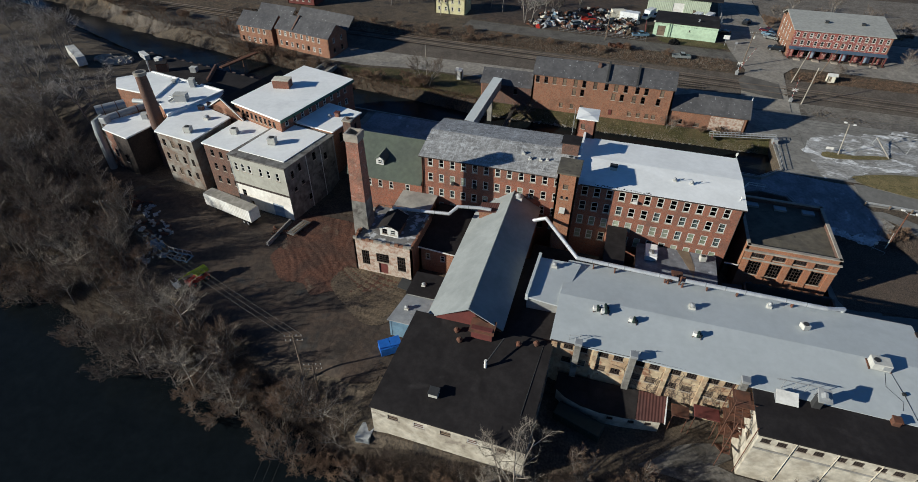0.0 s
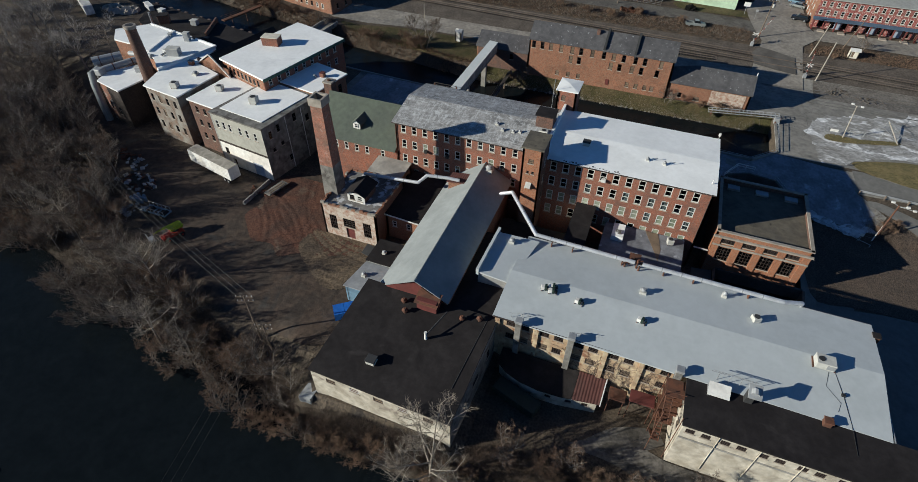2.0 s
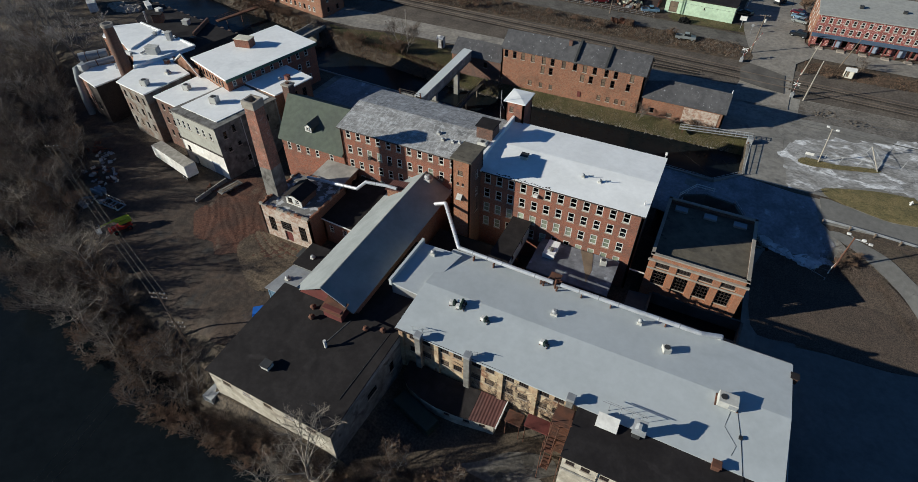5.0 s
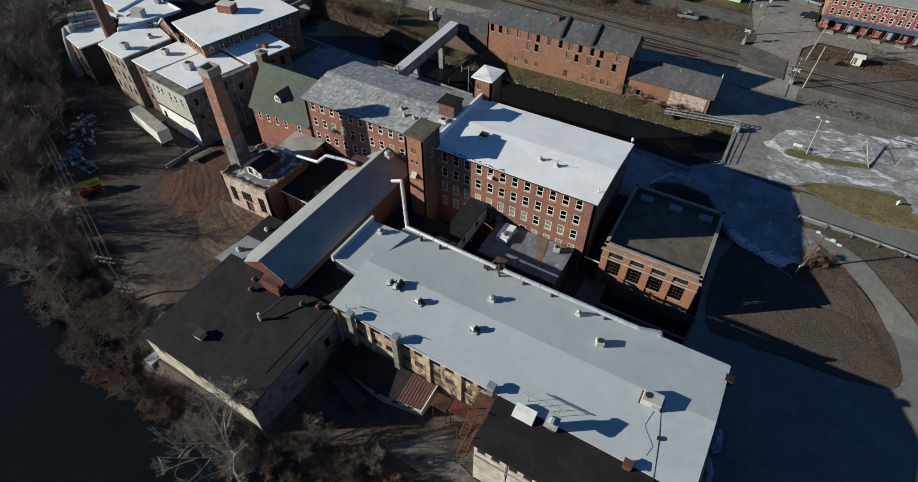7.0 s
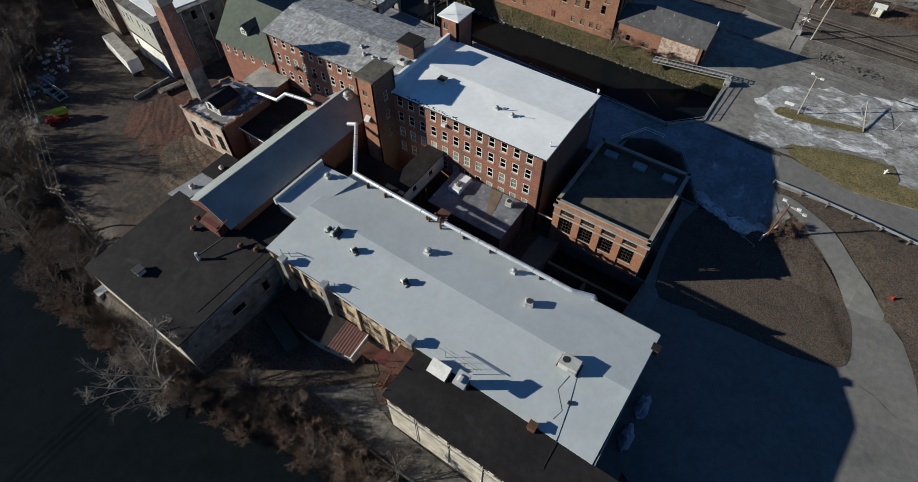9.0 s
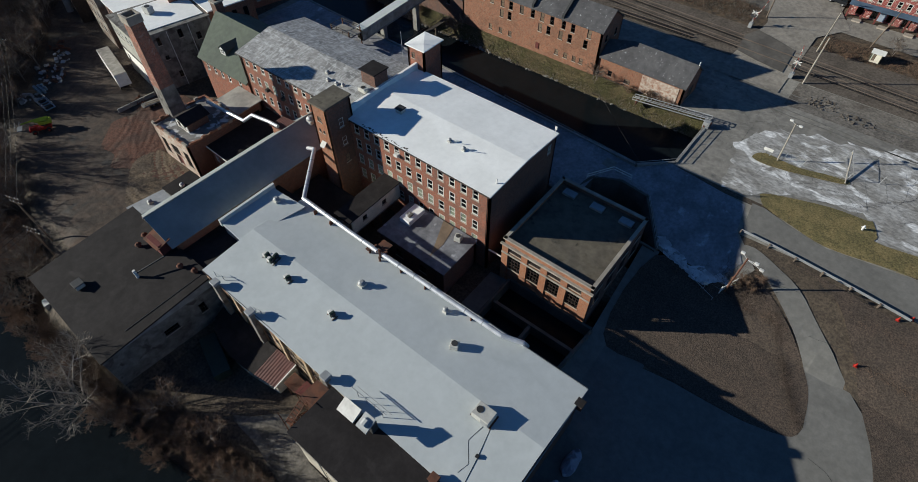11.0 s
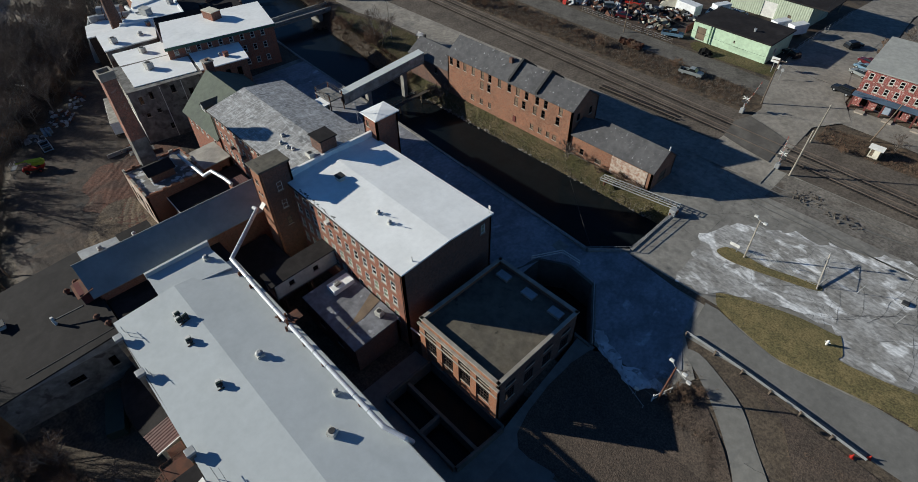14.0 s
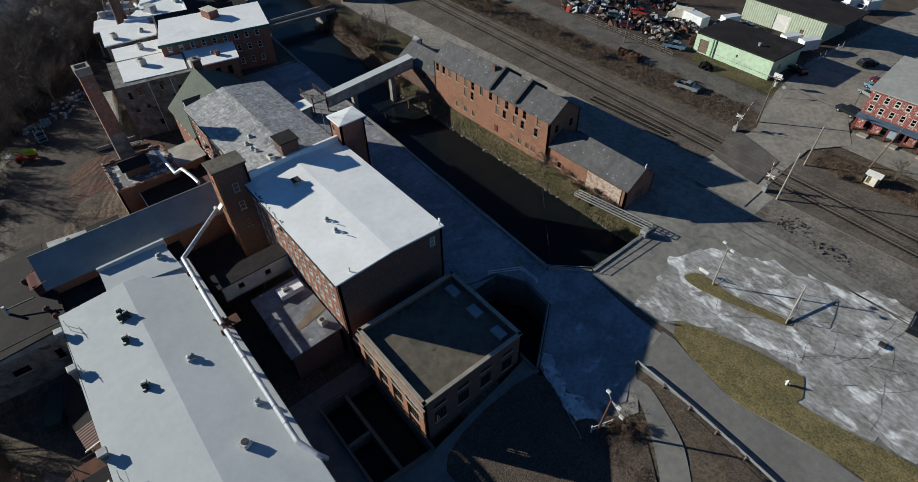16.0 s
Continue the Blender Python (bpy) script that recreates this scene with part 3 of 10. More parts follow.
def in_poly(x, y, poly):
    hit = False
    for (xa, ya), (xb, yb) in zip(poly, poly[1:] + poly[:1]):
        if (ya > y) != (yb > y) and x < (xb - xa) * (y - ya) / (yb - ya) + xa:
            hit = not hit
    return hit


SLOPE = [(70, -13.1), (80, -12.7), (87, -11.6), (96.5, -10.4), (100, -8.8), (106, -7.2), (118, -5.7)]


RISE = [(153, 0.0), (175, 2.86), (193, 4.3), (3000, 4.3)]


def height(x, y):
    """Height of the ground: the lot in the north, the yard in the south, canal and river cut in."""
    if x > 27:
        west = -5.7 - 6.0 * ease((104 - y) / 16.0)
        z = -5.7 - 5.4 * min(1.0, max(0.0, (118 - y) / 40.0))
        z = west + (z - west) * ease((x - 27) / 9.0)
        z += (line_at(SLOPE, y) - z) * ease((x - 42) / 7.0)
    else:
        z = -5.7 - 6.0 * ease((104 - y) / 16.0)
    if y > 153:
        z += line_at(RISE, y)
    if -2.0 < x < 27.0 and y < 53.0:
        z = -13.2
    elif 27.0 <= x < 64.0 and y < 56.0:
        z = -13.2 + (z + 13.2) * ease((y - 50) / 6.0)
    d = y - line_at(BANK, x)
    wide = 5.0 + 12.0 * ease((-18 - x) / 20.0) + 1.5 * ease((x - 5) / 15)
    if d < wide:
        z = min(z, -18.5 + (z + 18.5) * ease(d / wide))
    if x < CANAL_E - 0.1 or y > 400:
        lo, hi = line_at(SOUTH_BANK, x), line_at(NORTH_BANK, x)
        if lo + 0.05 < y < hi:
            z = -10.5
        elif hi <= y < hi + 4.2:
            z = min(z, -9.5 + 3.8 * (y - hi) / 4.2)
        elif x < -142 and lo - 6 < y <= lo:
            z = min(z, -9.6 + (z + 9.6) * (lo - y) / 6)
    return z


def drape(name, poly, lift, mat, label, category="ground", step=3.0):
    """A sheet over a polygon that follows the ground."""
    bm = bmesh.new()
    bm.faces.new([bm.verts.new((x, y, 0)) for x, y in poly])
    for axis in (0, 1):
        lo, hi = min(p[axis] for p in poly), max(p[axis] for p in poly)
        k = math.ceil(lo / step) * step
        while k < hi:
            n = Vector((1, 0, 0)) if axis == 0 else Vector((0, 1, 0))
            bmesh.ops.bisect_plane(bm, geom=bm.verts[:] + bm.edges[:] + bm.faces[:], plane_co=n * k, plane_no=n)
            k += step
    bmesh.ops.triangulate(bm, faces=bm.faces[:])
    for v in bm.verts:
        v.co.z = height(v.co.x, v.co.y) + lift
    bmesh.ops.recalc_face_normals(bm, faces=bm.faces)
    if sum(f.normal.z for f in bm.faces) < 0:
        bmesh.ops.reverse_faces(bm, faces=bm.faces)
    me = bpy.data.meshes.new(name)
    bm.to_mesh(me)
    bm.free()
    me.materials.append(mat)
    ob = new(name, me)
    AT[ob] = Vector((0, 0, 0))
    return tagged(ob, label, category, kind="structure")


def churned(name, poly, lift, mat, label, category, step, amp, arcs=()):
    """Rough ground inside a polygon: lumps, and ruts with cleat marks along arcs (centre x, y, radius, half gauge)."""
    x0, x1 = min(p[0] for p in poly), max(p[0] for p in poly)
    y0, y1 = min(p[1] for p in poly), max(p[1] for p in poly)
    nx, ny = int((x1 - x0) / step) + 1, int((y1 - y0) / step) + 1
    verts = []
    for j in range(ny):
        for i in range(nx):
            x, y = x0 + i * step, y0 + j * step
            p = Vector((x, y, 0))
            z = amp * (0.9 + 0.6 * noise.noise(p * 0.35) + 0.5 * noise.noise(p * 1.1))
            for cx, cy, rad, gauge in arcs:
                dx, dy = x - cx, y - cy
                off = math.hypot(dx, dy) - rad
                for side in (-gauge, gauge):
                    w = math.exp(-((off - side) / 0.34) ** 2)
                    if w > 0.03:
                        z += amp * w * (math.sin(math.atan2(dy, dx) * rad * 6.2832 / 0.8) * (0.35 + 0.5 * noise.noise(p * 0.5)) - 0.8)
            verts.append((x, y, height(x, y) + lift + max(0.0, z)))
    faces = []
    for j in range(ny - 1):
        for i in range(nx - 1):
            if in_poly(x0 + (i + 0.5) * step, y0 + (j + 0.5) * step, poly):
                k = j * nx + i
                faces.append((k, k + 1, k + nx + 1, k + nx))
    me = bpy.data.meshes.new(name)
    me.from_pydata(verts, [], faces)
    me.materials.append(mat)
    ob = new(name, me)
    AT[ob] = Vector((0, 0, 0))
    return tagged(ob, label, category, kind="structure")


def smooth_loop(pts, n=6):
    """A closed Catmull-Rom curve through points."""
    out = []
    k = len(pts)
    for i in range(k):
        p0, p1, p2, p3 = (Vector(pts[(i + j - 1) % k]) for j in range(4))
        for s in range(n):
            t = s / n
            out.append(tuple(0.5 * (2 * p1 + (p2 - p0) * t + (2 * p0 - 5 * p1 + 4 * p2 - p3) * t * t + (3 * p1 - p0 - 3 * p2 + p3) * t ** 3)))
    return out


def ground_sheet():
    xs = [-3000, -1800, -1100, -700, -480] + [x for x in range(-360, -150, 15)] + [x for x in range(-150, 112, 3)] + [CANAL_E - 0.15, CANAL_E] + [x for x in range(114, 300, 20)] + [480, 700, 1100, 1800, 3000]
    ys = [-3000, -1500, -700, -300, -120, -60] + [y for y in range(-30, 240, 3)] + [115 + 0.5 * k for k in range(12)] + [CANAL_S + 0.1, CANAL_N - 0.05, CANAL_N, 135.2] + [y for y in range(243, 420, 20)] + [500, 700, 1100, 1800, 3000]
    xs, ys = sorted(set(xs)), sorted(set(ys))
    verts = [(x, y, -14.0 if in_poly(x, y, PIT_FLOOR) or in_poly(x, y, RACE_FLOOR) else height(x, y)) for y in ys for x in xs]
    nx = len(xs)
    faces = [(j * nx + i, j * nx + i + 1, (j + 1) * nx + i + 1, (j + 1) * nx + i) for j in range(len(ys) - 1) for i in range(nx - 1)]
    me = bpy.data.meshes.new("ground")
    me.from_pydata(verts, [], faces)
    me.materials.append(EARTH)
    return tagged(new("ground", me), "brown leaf-littered ground of the river bank and mill site", "ground", kind="structure")


ground_sheet()
LOT = [(27, 101.2), (30, 101.2), (31.2, 108.2), (35, 110.6), (40.5, 110), (46.6, 101.6), (57.5, 100.5), (60, 106), (55.6, 111), (66, 111.4), (110, 111), (110, 158), (27, 158), (27, 135.4), (40.6, 135.2), (40.6, 119.9), (35.6, 114.7), (14, 115.8), (-8.6, 117.2), (-36, 118.4), (-60, 119.6), (-60, 101.2)]
drape("parking_lot", LOT, 0.05, ASPHALT, "worn grey asphalt parking lot with cracks", "parking lot")
FROSTED = smooth_loop([(47.1, 131.8), (49, 137.2), (55, 141.1), (59.1, 142.8), (64.7, 144.5), (71.9, 147.6), (80, 149), (108, 151), (108, 124), (86, 124.7), (78, 122.6), (72.9, 121.6), (71.2, 126.1), (64.5, 125.6), (57, 122.4), (52.8, 119.6), (49.4, 119.5), (48.3, 125.4)], 5)
def ragged(poly, amp, step=0.8):
    """A polygon with its edges broken up by noise."""
    out = []
    for a, b in zip(poly, poly[1:] + poly[:1]):
        va, vb = Vector(a), Vector(b)
        n = max(1, int((vb - va).length / step))
        for i in range(n):
            p = va.lerp(vb, i / n)
            k = noise.noise_vector(Vector((p.x * 0.5, p.y * 0.5, 3.1))) * amp + noise.noise_vector(Vector((p.x * 1.7, p.y * 1.7, 8.0))) * amp * 0.5
            out.append((p.x + k.x, p.y + k.y))
    return out


drape("frosted_parking_lot", ragged(FROSTED, 1.5), 0.09, FROST, "cracked asphalt lot whitened by frost and salt", "parking lot")
# Sheet drawn out to the mill's shadow edge; snow and painted shade together.
drape("snowy_mill_street", [(-2, 101.4), (30.8, 101.4), (31, 108.0), (35, 110.8), (40.6, 110.2), (46.5, 102.2), (56, 101.4), (58, 106), (55, 111.5), (54, 117), (40, 118.8), (35.4, 114.5), (14, 115.6), (-8.6, 117.0), (-36, 118.2), (-58, 119.4), (-58, 103), (-10, 106.5)], 0.08, SNOWSHADE, "snow-dusted lot beside the canal, tinted bluish to the mill's shadow edge", "parking lot")
ISL2 = smooth_loop([(55.2, 120.3), (55.4, 121.3), (58.2, 122.7), (65, 124.9), (70.4, 125.5), (71.3, 125.7), (72.6, 122.7), (72.7, 121.4), (77.9, 122.2), (85.5, 123.9), (104, 126), (104, 118), (87.7, 117.6), (79.8, 117.7), (73.9, 116.9), (66.8, 115.9), (60.9, 117.1), (56.8, 118.3)], 4)
drape("grass_island", ISL2, 0.16, DRYGRASS, "dry brown grass island with a worn kerb", "grass")
ISL1 = smooth_loop([(50.6, 129.9), (52.2, 131.9), (58, 131.6), (65.0, 133.6), (65.6, 132.2), (59.5, 130.2), (54, 128.9), (51.4, 129.0)], 4)
drape("lamp_island", ISL1, 0.16, DRYGRASS, "narrow brown grass island under a lot lamp", "grass")
ROADE = [(54.8, 118.0), (55.6, 111.4), (66, 111.8), (76, 110.4), (110, 109.5), (110, 117.8), (87.7, 117.4), (79.8, 117.5), (73.9, 116.7), (66.8, 115.7), (60.9, 116.9), (56.8, 118.1)]
drape("access_road", ROADE, 0.10, ROAD, "smooth grey asphalt access road", "road")
DRIVE = smooth_loop([(56.5, 108.8), (60.2, 106.6), (64.4, 103.6), (69.5, 98.8), (72.3, 95), (73.6, 91.4), (74.0, 87.0), (70, 85.2), (66.4, 84.5), (54.8, 83.6), (50.6, 80), (50.6, 60), (61, 52), (61, 36), (100, 36), (98, 72), (90, 84), (81.8, 92.4), (75.3, 98.4), (70.6, 102.6), (66.4, 106.4), (62.5, 108.4), (58.5, 109.8)], 3)
drape("driveway", DRIVE, 0.09, ROAD, "worn grey asphalt drive curving round the mill", "road")
HILL = smooth_loop([(46.8, 100.6), (57.6, 101.4), (60, 103.3), (62, 104.2), (65.2, 102.2), (69.6, 98.4), (72.4, 94.9), (73.7, 91.4), (74, 87.4), (72.4, 85.8), (66.6, 84.6), (54.8, 84.2), (46.9, 84.6)], 4)
drape("gravel_slope", HILL, 0.11, MULCH, "brown gravelly slope below the lot", "gravel")
HILL2 = smooth_loop([(63, 110.6), (70, 108.6), (75.5, 101.5), (81.5, 91), (86, 83), (100, 84), (104, 106.5), (88, 108.0), (76, 109.3)], 4)
drape("gravel_slope", HILL2, 0.11, MULCH, "brown gravelly slope beside the access road", "gravel")
drape("paved_court", [(27, 52), (54, 52), (54, 84), (47, 86), (47, 101.4), (46.3, 101.2), (44.2, 101.2), (45.3, 83.6), (44.6, 75.1), (30.7, 75.1), (30.7, 83.6), (27, 83.6)], 0.05, ROAD, "shaded asphalt court between the mill sheds", "pavement")
LANE = smooth_loop([(13.5, 42.8), (15.5, 44.2), (17.5, 46.2), (20, 48.0), (24.5, 49.2), (26.2, 47.5), (26.6, 45.1), (60, 44.9), (66, 46), (66, 41.0), (48, 40.6), (36, 40.8), (28.8, 41.2), (24, 41.2), (19.5, 42.2), (15, 42.4)], 3)
drape("service_lane", LANE, 0.07, material("worn_pale_asphalt", (0.17, 0.155, 0.135), (0.11, 0.10, 0.088), mix=1.0, scale=1.4, bump=0.35, spots=(0.075, 0.068, 0.058), spot_at=0.52, spot_scale=0.5, grain=0.35, mid=0.3, mid_scale=2.0), "worn pale asphalt lane beside the white shed", "road", 1.5)
structure("kerb", boxes((25.8, 40.75, -13.5, 48.0, 41.0, -12.95)), CONCRETE, "pale concrete kerb along the service lane", "kerb")
YARDP = smooth_loop([(-120, 82), (-100, 76), (-86, 67), (-76, 56), (-66, 49.5), (-50, 45), (-38, 44), (-27, 43.5), (-23.5, 54), (-21, 66), (-28, 67), (-40, 67.5), (-41, 80), (-55, 82), (-60, 76), (-74, 78), (-98, 80), (-118, 88)], 3)
WHEELS = [(-40 + 6 * k, 150 + 9 * (k % 3), 84 + 7.5 * k - 9 * (k % 2), 0.85) for k in range(7)] + [(-110, 20 + 8 * k, 62 + 6 * k, 0.85) for k in range(5)] + [(-62, 96, 22, 0.8), (-58, 98, 27, 0.8), (-66, 100, 33, 0.8)]
churned("mill_yard", YARDP, 0.05, YARD, "muddy dark yard with tyre tracks behind the mill", "yard", 0.45, 0.035, WHEELS)
REDP = smooth_loop([(-57, 80), (-59, 75), (-57, 70.5), (-58, 66), (-55, 62.5), (-52, 60), (-48, 60.5), (-45, 58), (-42, 60), (-38, 61), (-33, 63), (-29, 66.8), (-40, 67.1), (-41.3, 76), (-46, 80)], 4)
CRAWL = [(-30, 84, 15.0, 0.7), (-31, 85, 19.4, 0.7), (-27, 86, 24.0, 0.7), (-33, 88, 27.5, 0.7), (-70, 52, 22, 0.7), (-64, 50, 24.5, 0.7), (-90, 66, 46, 0.7)]
churned("red_soil_patch", REDP, 0.10, REDSOIL, "churned red-brown soil with machine tracks", "soil", 0.22, 0.05, CRAWL)
BROWNP = smooth_loop([(-42, 67.0), (-43, 62), (-38, 57.5), (-33, 54.5), (-29, 56), (-27.6, 61), (-25, 66), (-29, 67), (-40, 67.2)], 4)
OCHRE = material("tracked_ochre_soil", (0.15, 0.11, 0.072), (0.10, 0.076, 0.055), mix=1.0, scale=1.8, bump=0.6, grain=0.5, mid=0.45, mid_scale=2.6)
churned("bare_soil_patch", BROWNP, 0.12, OCHRE, "bare ochre soil with tracks beside the boiler house", "soil", 0.27, 0.075, [(-30, 84, 19.0, 0.7), (-28, 85, 23.2, 0.7), (-32, 83, 26.5, 0.7), (-52, 70, 17, 0.7), (-53, 72, 20.5, 0.7)])
drape("canal_bank_lawn", [(-34, 132.4), (34, 131.6), (40.2, 131.4), (40.2, 135.0), (-34, 135.0)], 0.06, GREENGRASS, "rough green grass bank above the canal", "grass")
LAWN = smooth_loop([(-82, 147), (-75, 146.5), (-60, 149.5), (-45, 149), (-36, 144), (-35, 136), (-45, 136.5), (-60, 139), (-75, 141.5)], 4)
drape("lawn", LAWN, 0.06, GREENGRASS, "dull green lawn beside the canal", "grass")
drape("lane", [(-86, 149), (-74, 148.5), (-60, 150.5), (-34, 150.5), (-33, 143.6), (34.4, 143.6), (36, 158.5), (-80, 159.5), (-140, 165), (-180, 174), (-180, 168), (-140, 159.5), (-118, 156), (-92, 152)], 0.075, OLDROAD, "pale dirt lane along the brick sheds", "road")
drape("railway_bed", [(-413.6, 159.3), (-58.4, 158.9), (36.4, 158.4), (46.7, 157.7), (238.8, 156.4), (234.2, 169.8), (46.9, 170.1), (-55.2, 170.9), (-401.3, 171.7)], 0.10, BALLAST, "dark ballast of the railway line", "railway")
drape("scrub_strip", [(-401.3, 171.7), (-55.2, 170.9), (35.8, 170.3), (38.2, 177.3), (26.4, 179), (-15.3, 180.2), (-52.9, 182.2), (-390, 187.9)], 0.06, SCRUB, "dead brown scrub along the railway", "scrub")
drape("scrub_verge", [(48.3, 170.1), (234.3, 169.7), (232.5, 174.8), (58.6, 177.3), (51, 174.8)], 0.06, SCRUB, "dead brown scrub beside the level crossing", "scrub")
drape("gravel_verge", [(50, 149), (110, 148.5), (240, 150), (238.8, 156.4), (50.2, 157.5)], 0.08, material("grey_gravel", (0.20, 0.18, 0.155), (0.14, 0.125, 0.107), mix=1.0, scale=1.4, bump=0.5, spots=(0.10, 0.085, 0.07), spot_at=0.6, spot_scale=0.25, grain=0.5, mid=0.35, mid_scale=2.2), "grey gravel strip along the railway", "gravel")
drape("crossing_road", [(34.6, 152), (47.8, 152), (48, 173.3), (53, 179.8), (48.5, 187.9), (44.9, 204.8), (45.9, 237.4), (51.4, 284.1), (38.4, 284.1), (33.7, 237.4), (31.9, 204.8), (33.5, 187.9), (35.4, 179.8), (37.5, 173.3)], 0.17, OLDROAD, "worn asphalt road over the level crossing", "road")
drape("crossing_panel", [(35.2, 166.4), (37.0, 169.6), (41, 168.4), (45.9, 166.6), (46.3, 158.4), (40.6, 159.4), (35.9, 160.6)], 0.3, material("dark_crossing_asphalt", (0.125, 0.114, 0.10), (0.085, 0.078, 0.07), mix=1.0, bump=0.3), "dark worn asphalt between the rails of the crossing", "road")
drape("street", [(51, 178.1), (108.2, 175.6), (233, 173.3), (230.9, 182.2), (107.8, 184.3), (51.2, 184.7)], 0.12, OLDROAD, "grey street in front of the brick row", "road")
drape("side_street", [(-52.9, 182.4), (-15.3, 180.4), (26.4, 179.1), (37.7, 177.5), (38, 184.3), (23, 185.5), (-14.6, 186.7), (-51.7, 189.5)], 0.12, material("dark_patched_asphalt", (0.10, 0.092, 0.08), (0.135, 0.124, 0.108), mix=1.0, scale=1.2, bump=0.2, spots=(0.075, 0.068, 0.06), spot_at=0.58, spot_scale=0.3, mid=0.25, mid_scale=2.0), "narrow asphalt side street beside scrubland", "road")
drape("garage_yard", [(-51.6, 190.3), (-3.2, 187.3), (9.9, 187), (32.5, 187.9), (31.9, 204.8), (33.7, 237.4), (-51.1, 237.4)], 0.05, YARD, "dark oily yard of a salvage garage", "yard")
drape("row_side_lot", [(44.6, 186.2), (49.4, 186.2), (49.0, 206), (46.5, 246), (42.6, 246)], 0.13, OLDROAD, "pale parking strip beside the brick row", "parking lot")
drape("back_yard", [(49.6, 205.2), (120, 206), (120, 262), (47, 262), (47.2, 240)], 0.06, material("pale_gravel_yard", (0.20, 0.175, 0.145), (0.14, 0.12, 0.098), mix=1.0, scale=1.6, bump=0.4, grain=0.5, mid=0.35, mid_scale=1.6), "pale gravel yard behind the brick row", "yard")
drape("row_east_lot", [(77.2, 178.6), (125, 178), (125, 205.6), (77, 204.8)], 0.07, OLDROAD, "asphalt lot at the end of the brick row", "parking lot")
drape("front_lawn", smooth_loop([(13.7, 187.1), (23, 186.3), (34.4, 186.7), (33.1, 190.3), (28.9, 190.8), (13.1, 191.3)], 4), 0.10, GREENGRASS, "small grass lawn before the garage", "grass")

# water
structure("canal_water", prism(bmesh.new(), [(x, y) for x, y in SOUTH_BANK[:-1]] + [(CANAL_E, CANAL_N + 1.6)] + [(x, y + 1.6) for x, y in NORTH_BANK[-2::-1]], -9.0, -8.6), WATER, "dark still canal water", "water")
structure("river_water", boxes((-2900, -2900, -18.2, 2900, 500, -16.8)), WATER, "dark calm river water", "water")
structure("pit_water", prism(bmesh.new(), PIT, -12.6, -12.2), WATER, "black water in the tailrace pit", "water")

# ---- retaining walls of the water works ----
def rim_wall(name, pts, z0, z1, mat, label, closed=True, thick=0.4):
    bm = bmesh.new()
    for a, b in zip(pts, (pts[1:] + pts[:1]) if closed else pts[1:]):
        va, vb = Vector((*a, 0)), Vector((*b, 0))
        d = (vb - va).normalized()
        q = Vector((d.y, -d.x, 0)) * thick
        ta, tb = (z1(*a), z1(*b)) if callable(z1) else (z1, z1)
        prism(bm, [(va.x + q.x, va.y + q.y), (vb.x + q.x, vb.y + q.y), (vb.x, vb.y), (va.x, va.y)], z0, [ta, tb, tb, ta])
    return structure(name, bm, mat, label, "retaining wall")


rim_wall("retaining_wall_pit", PIT[1:] + PIT[:1], -13.5, lambda x, y: height(x, y) + 0.28, CONCRETE_D, "dark concrete wall round the tailrace pit")
rim_wall("retaining_wall_race", RACE, -13.5, -10.4, CONCRETE_D, "dark concrete rim of the sunken raceway")
structure("race_divider", boxes((31.0, 78.6, -13.5, 44.9, 79.1, -10.7), (37.5, 75.3, -13.5, 38.0, 78.6, -10.9)), CONCRETE_D, "concrete divider in the raceway", "retaining wall")
structure("race_water", prism(bmesh.new(), RACE, -13.2, -12.8), WATER, "black water in the raceway", "water")
rim_wall("retaining_wall_canal", [(x, y - 0.02) for x, y in SOUTH_BANK[6:-3]] + [(35.3, CANAL_S - 0.02), (CANAL_E, 119.7), (CANAL_E, 135.0)], -10.6, -5.45, CONCRETE, "weathered stone wall of the canal", closed=False, thick=0.5)


def railing(pts, label, rails=(0.45, 0.95), every=2.2, high=1.05, lift=0.1, mat=None, zs=None, r=0.045):
    """Pipe railing on posts along a line."""
    mat = mat or STEEL
    a0 = Vector((*pts[0], height(*pts[0]) + lift))
    rail = thing("railing", a0, label, "railing", "railings")
    for a, b in zip(pts, pts[1:]):
        va, vb = Vector((*a, height(*a) + lift)), Vector((*b, height(*b) + lift))
        if zs is not None:
            va.z, vb.z = zs, zs
        n = max(1, round((vb - va).length / every))
        for i in range(n + 1):
            p = va.lerp(vb, i / n)
            part("post", tubes(([p, p + Vector((0, 0, high))], 0.05, 6)), mat, rail)
        for h in rails:
            part("rail", tubes(([va + Vector((0, 0, h)), vb + Vector((0, 0, h))], r, 6)), mat, rail)
    return rail


railing([(6, 116.0), (14, 115.55), (35.2, 114.6), (40.6, 119.4), (41.2, 133.2)], "dull galvanised pipe railing along the canal wall")
railing([(46.4, 101.4), (40.3, 110.0), (34.8, 110.6), (31.2, 108.0)], "dull galvanised pipe railing round the tailrace pit")
rail2 = railing([(30.2, 106.6), (32.8, 111.4), (36.2, 111.6)], "white-painted pipe railing on the snowy lot", mat=TRIM, r=0.09)
railing([(46.6, 101.9), (57.0, 98.6)], "low pipe railing above the gravel slope", rails=(0.5,), high=0.6)


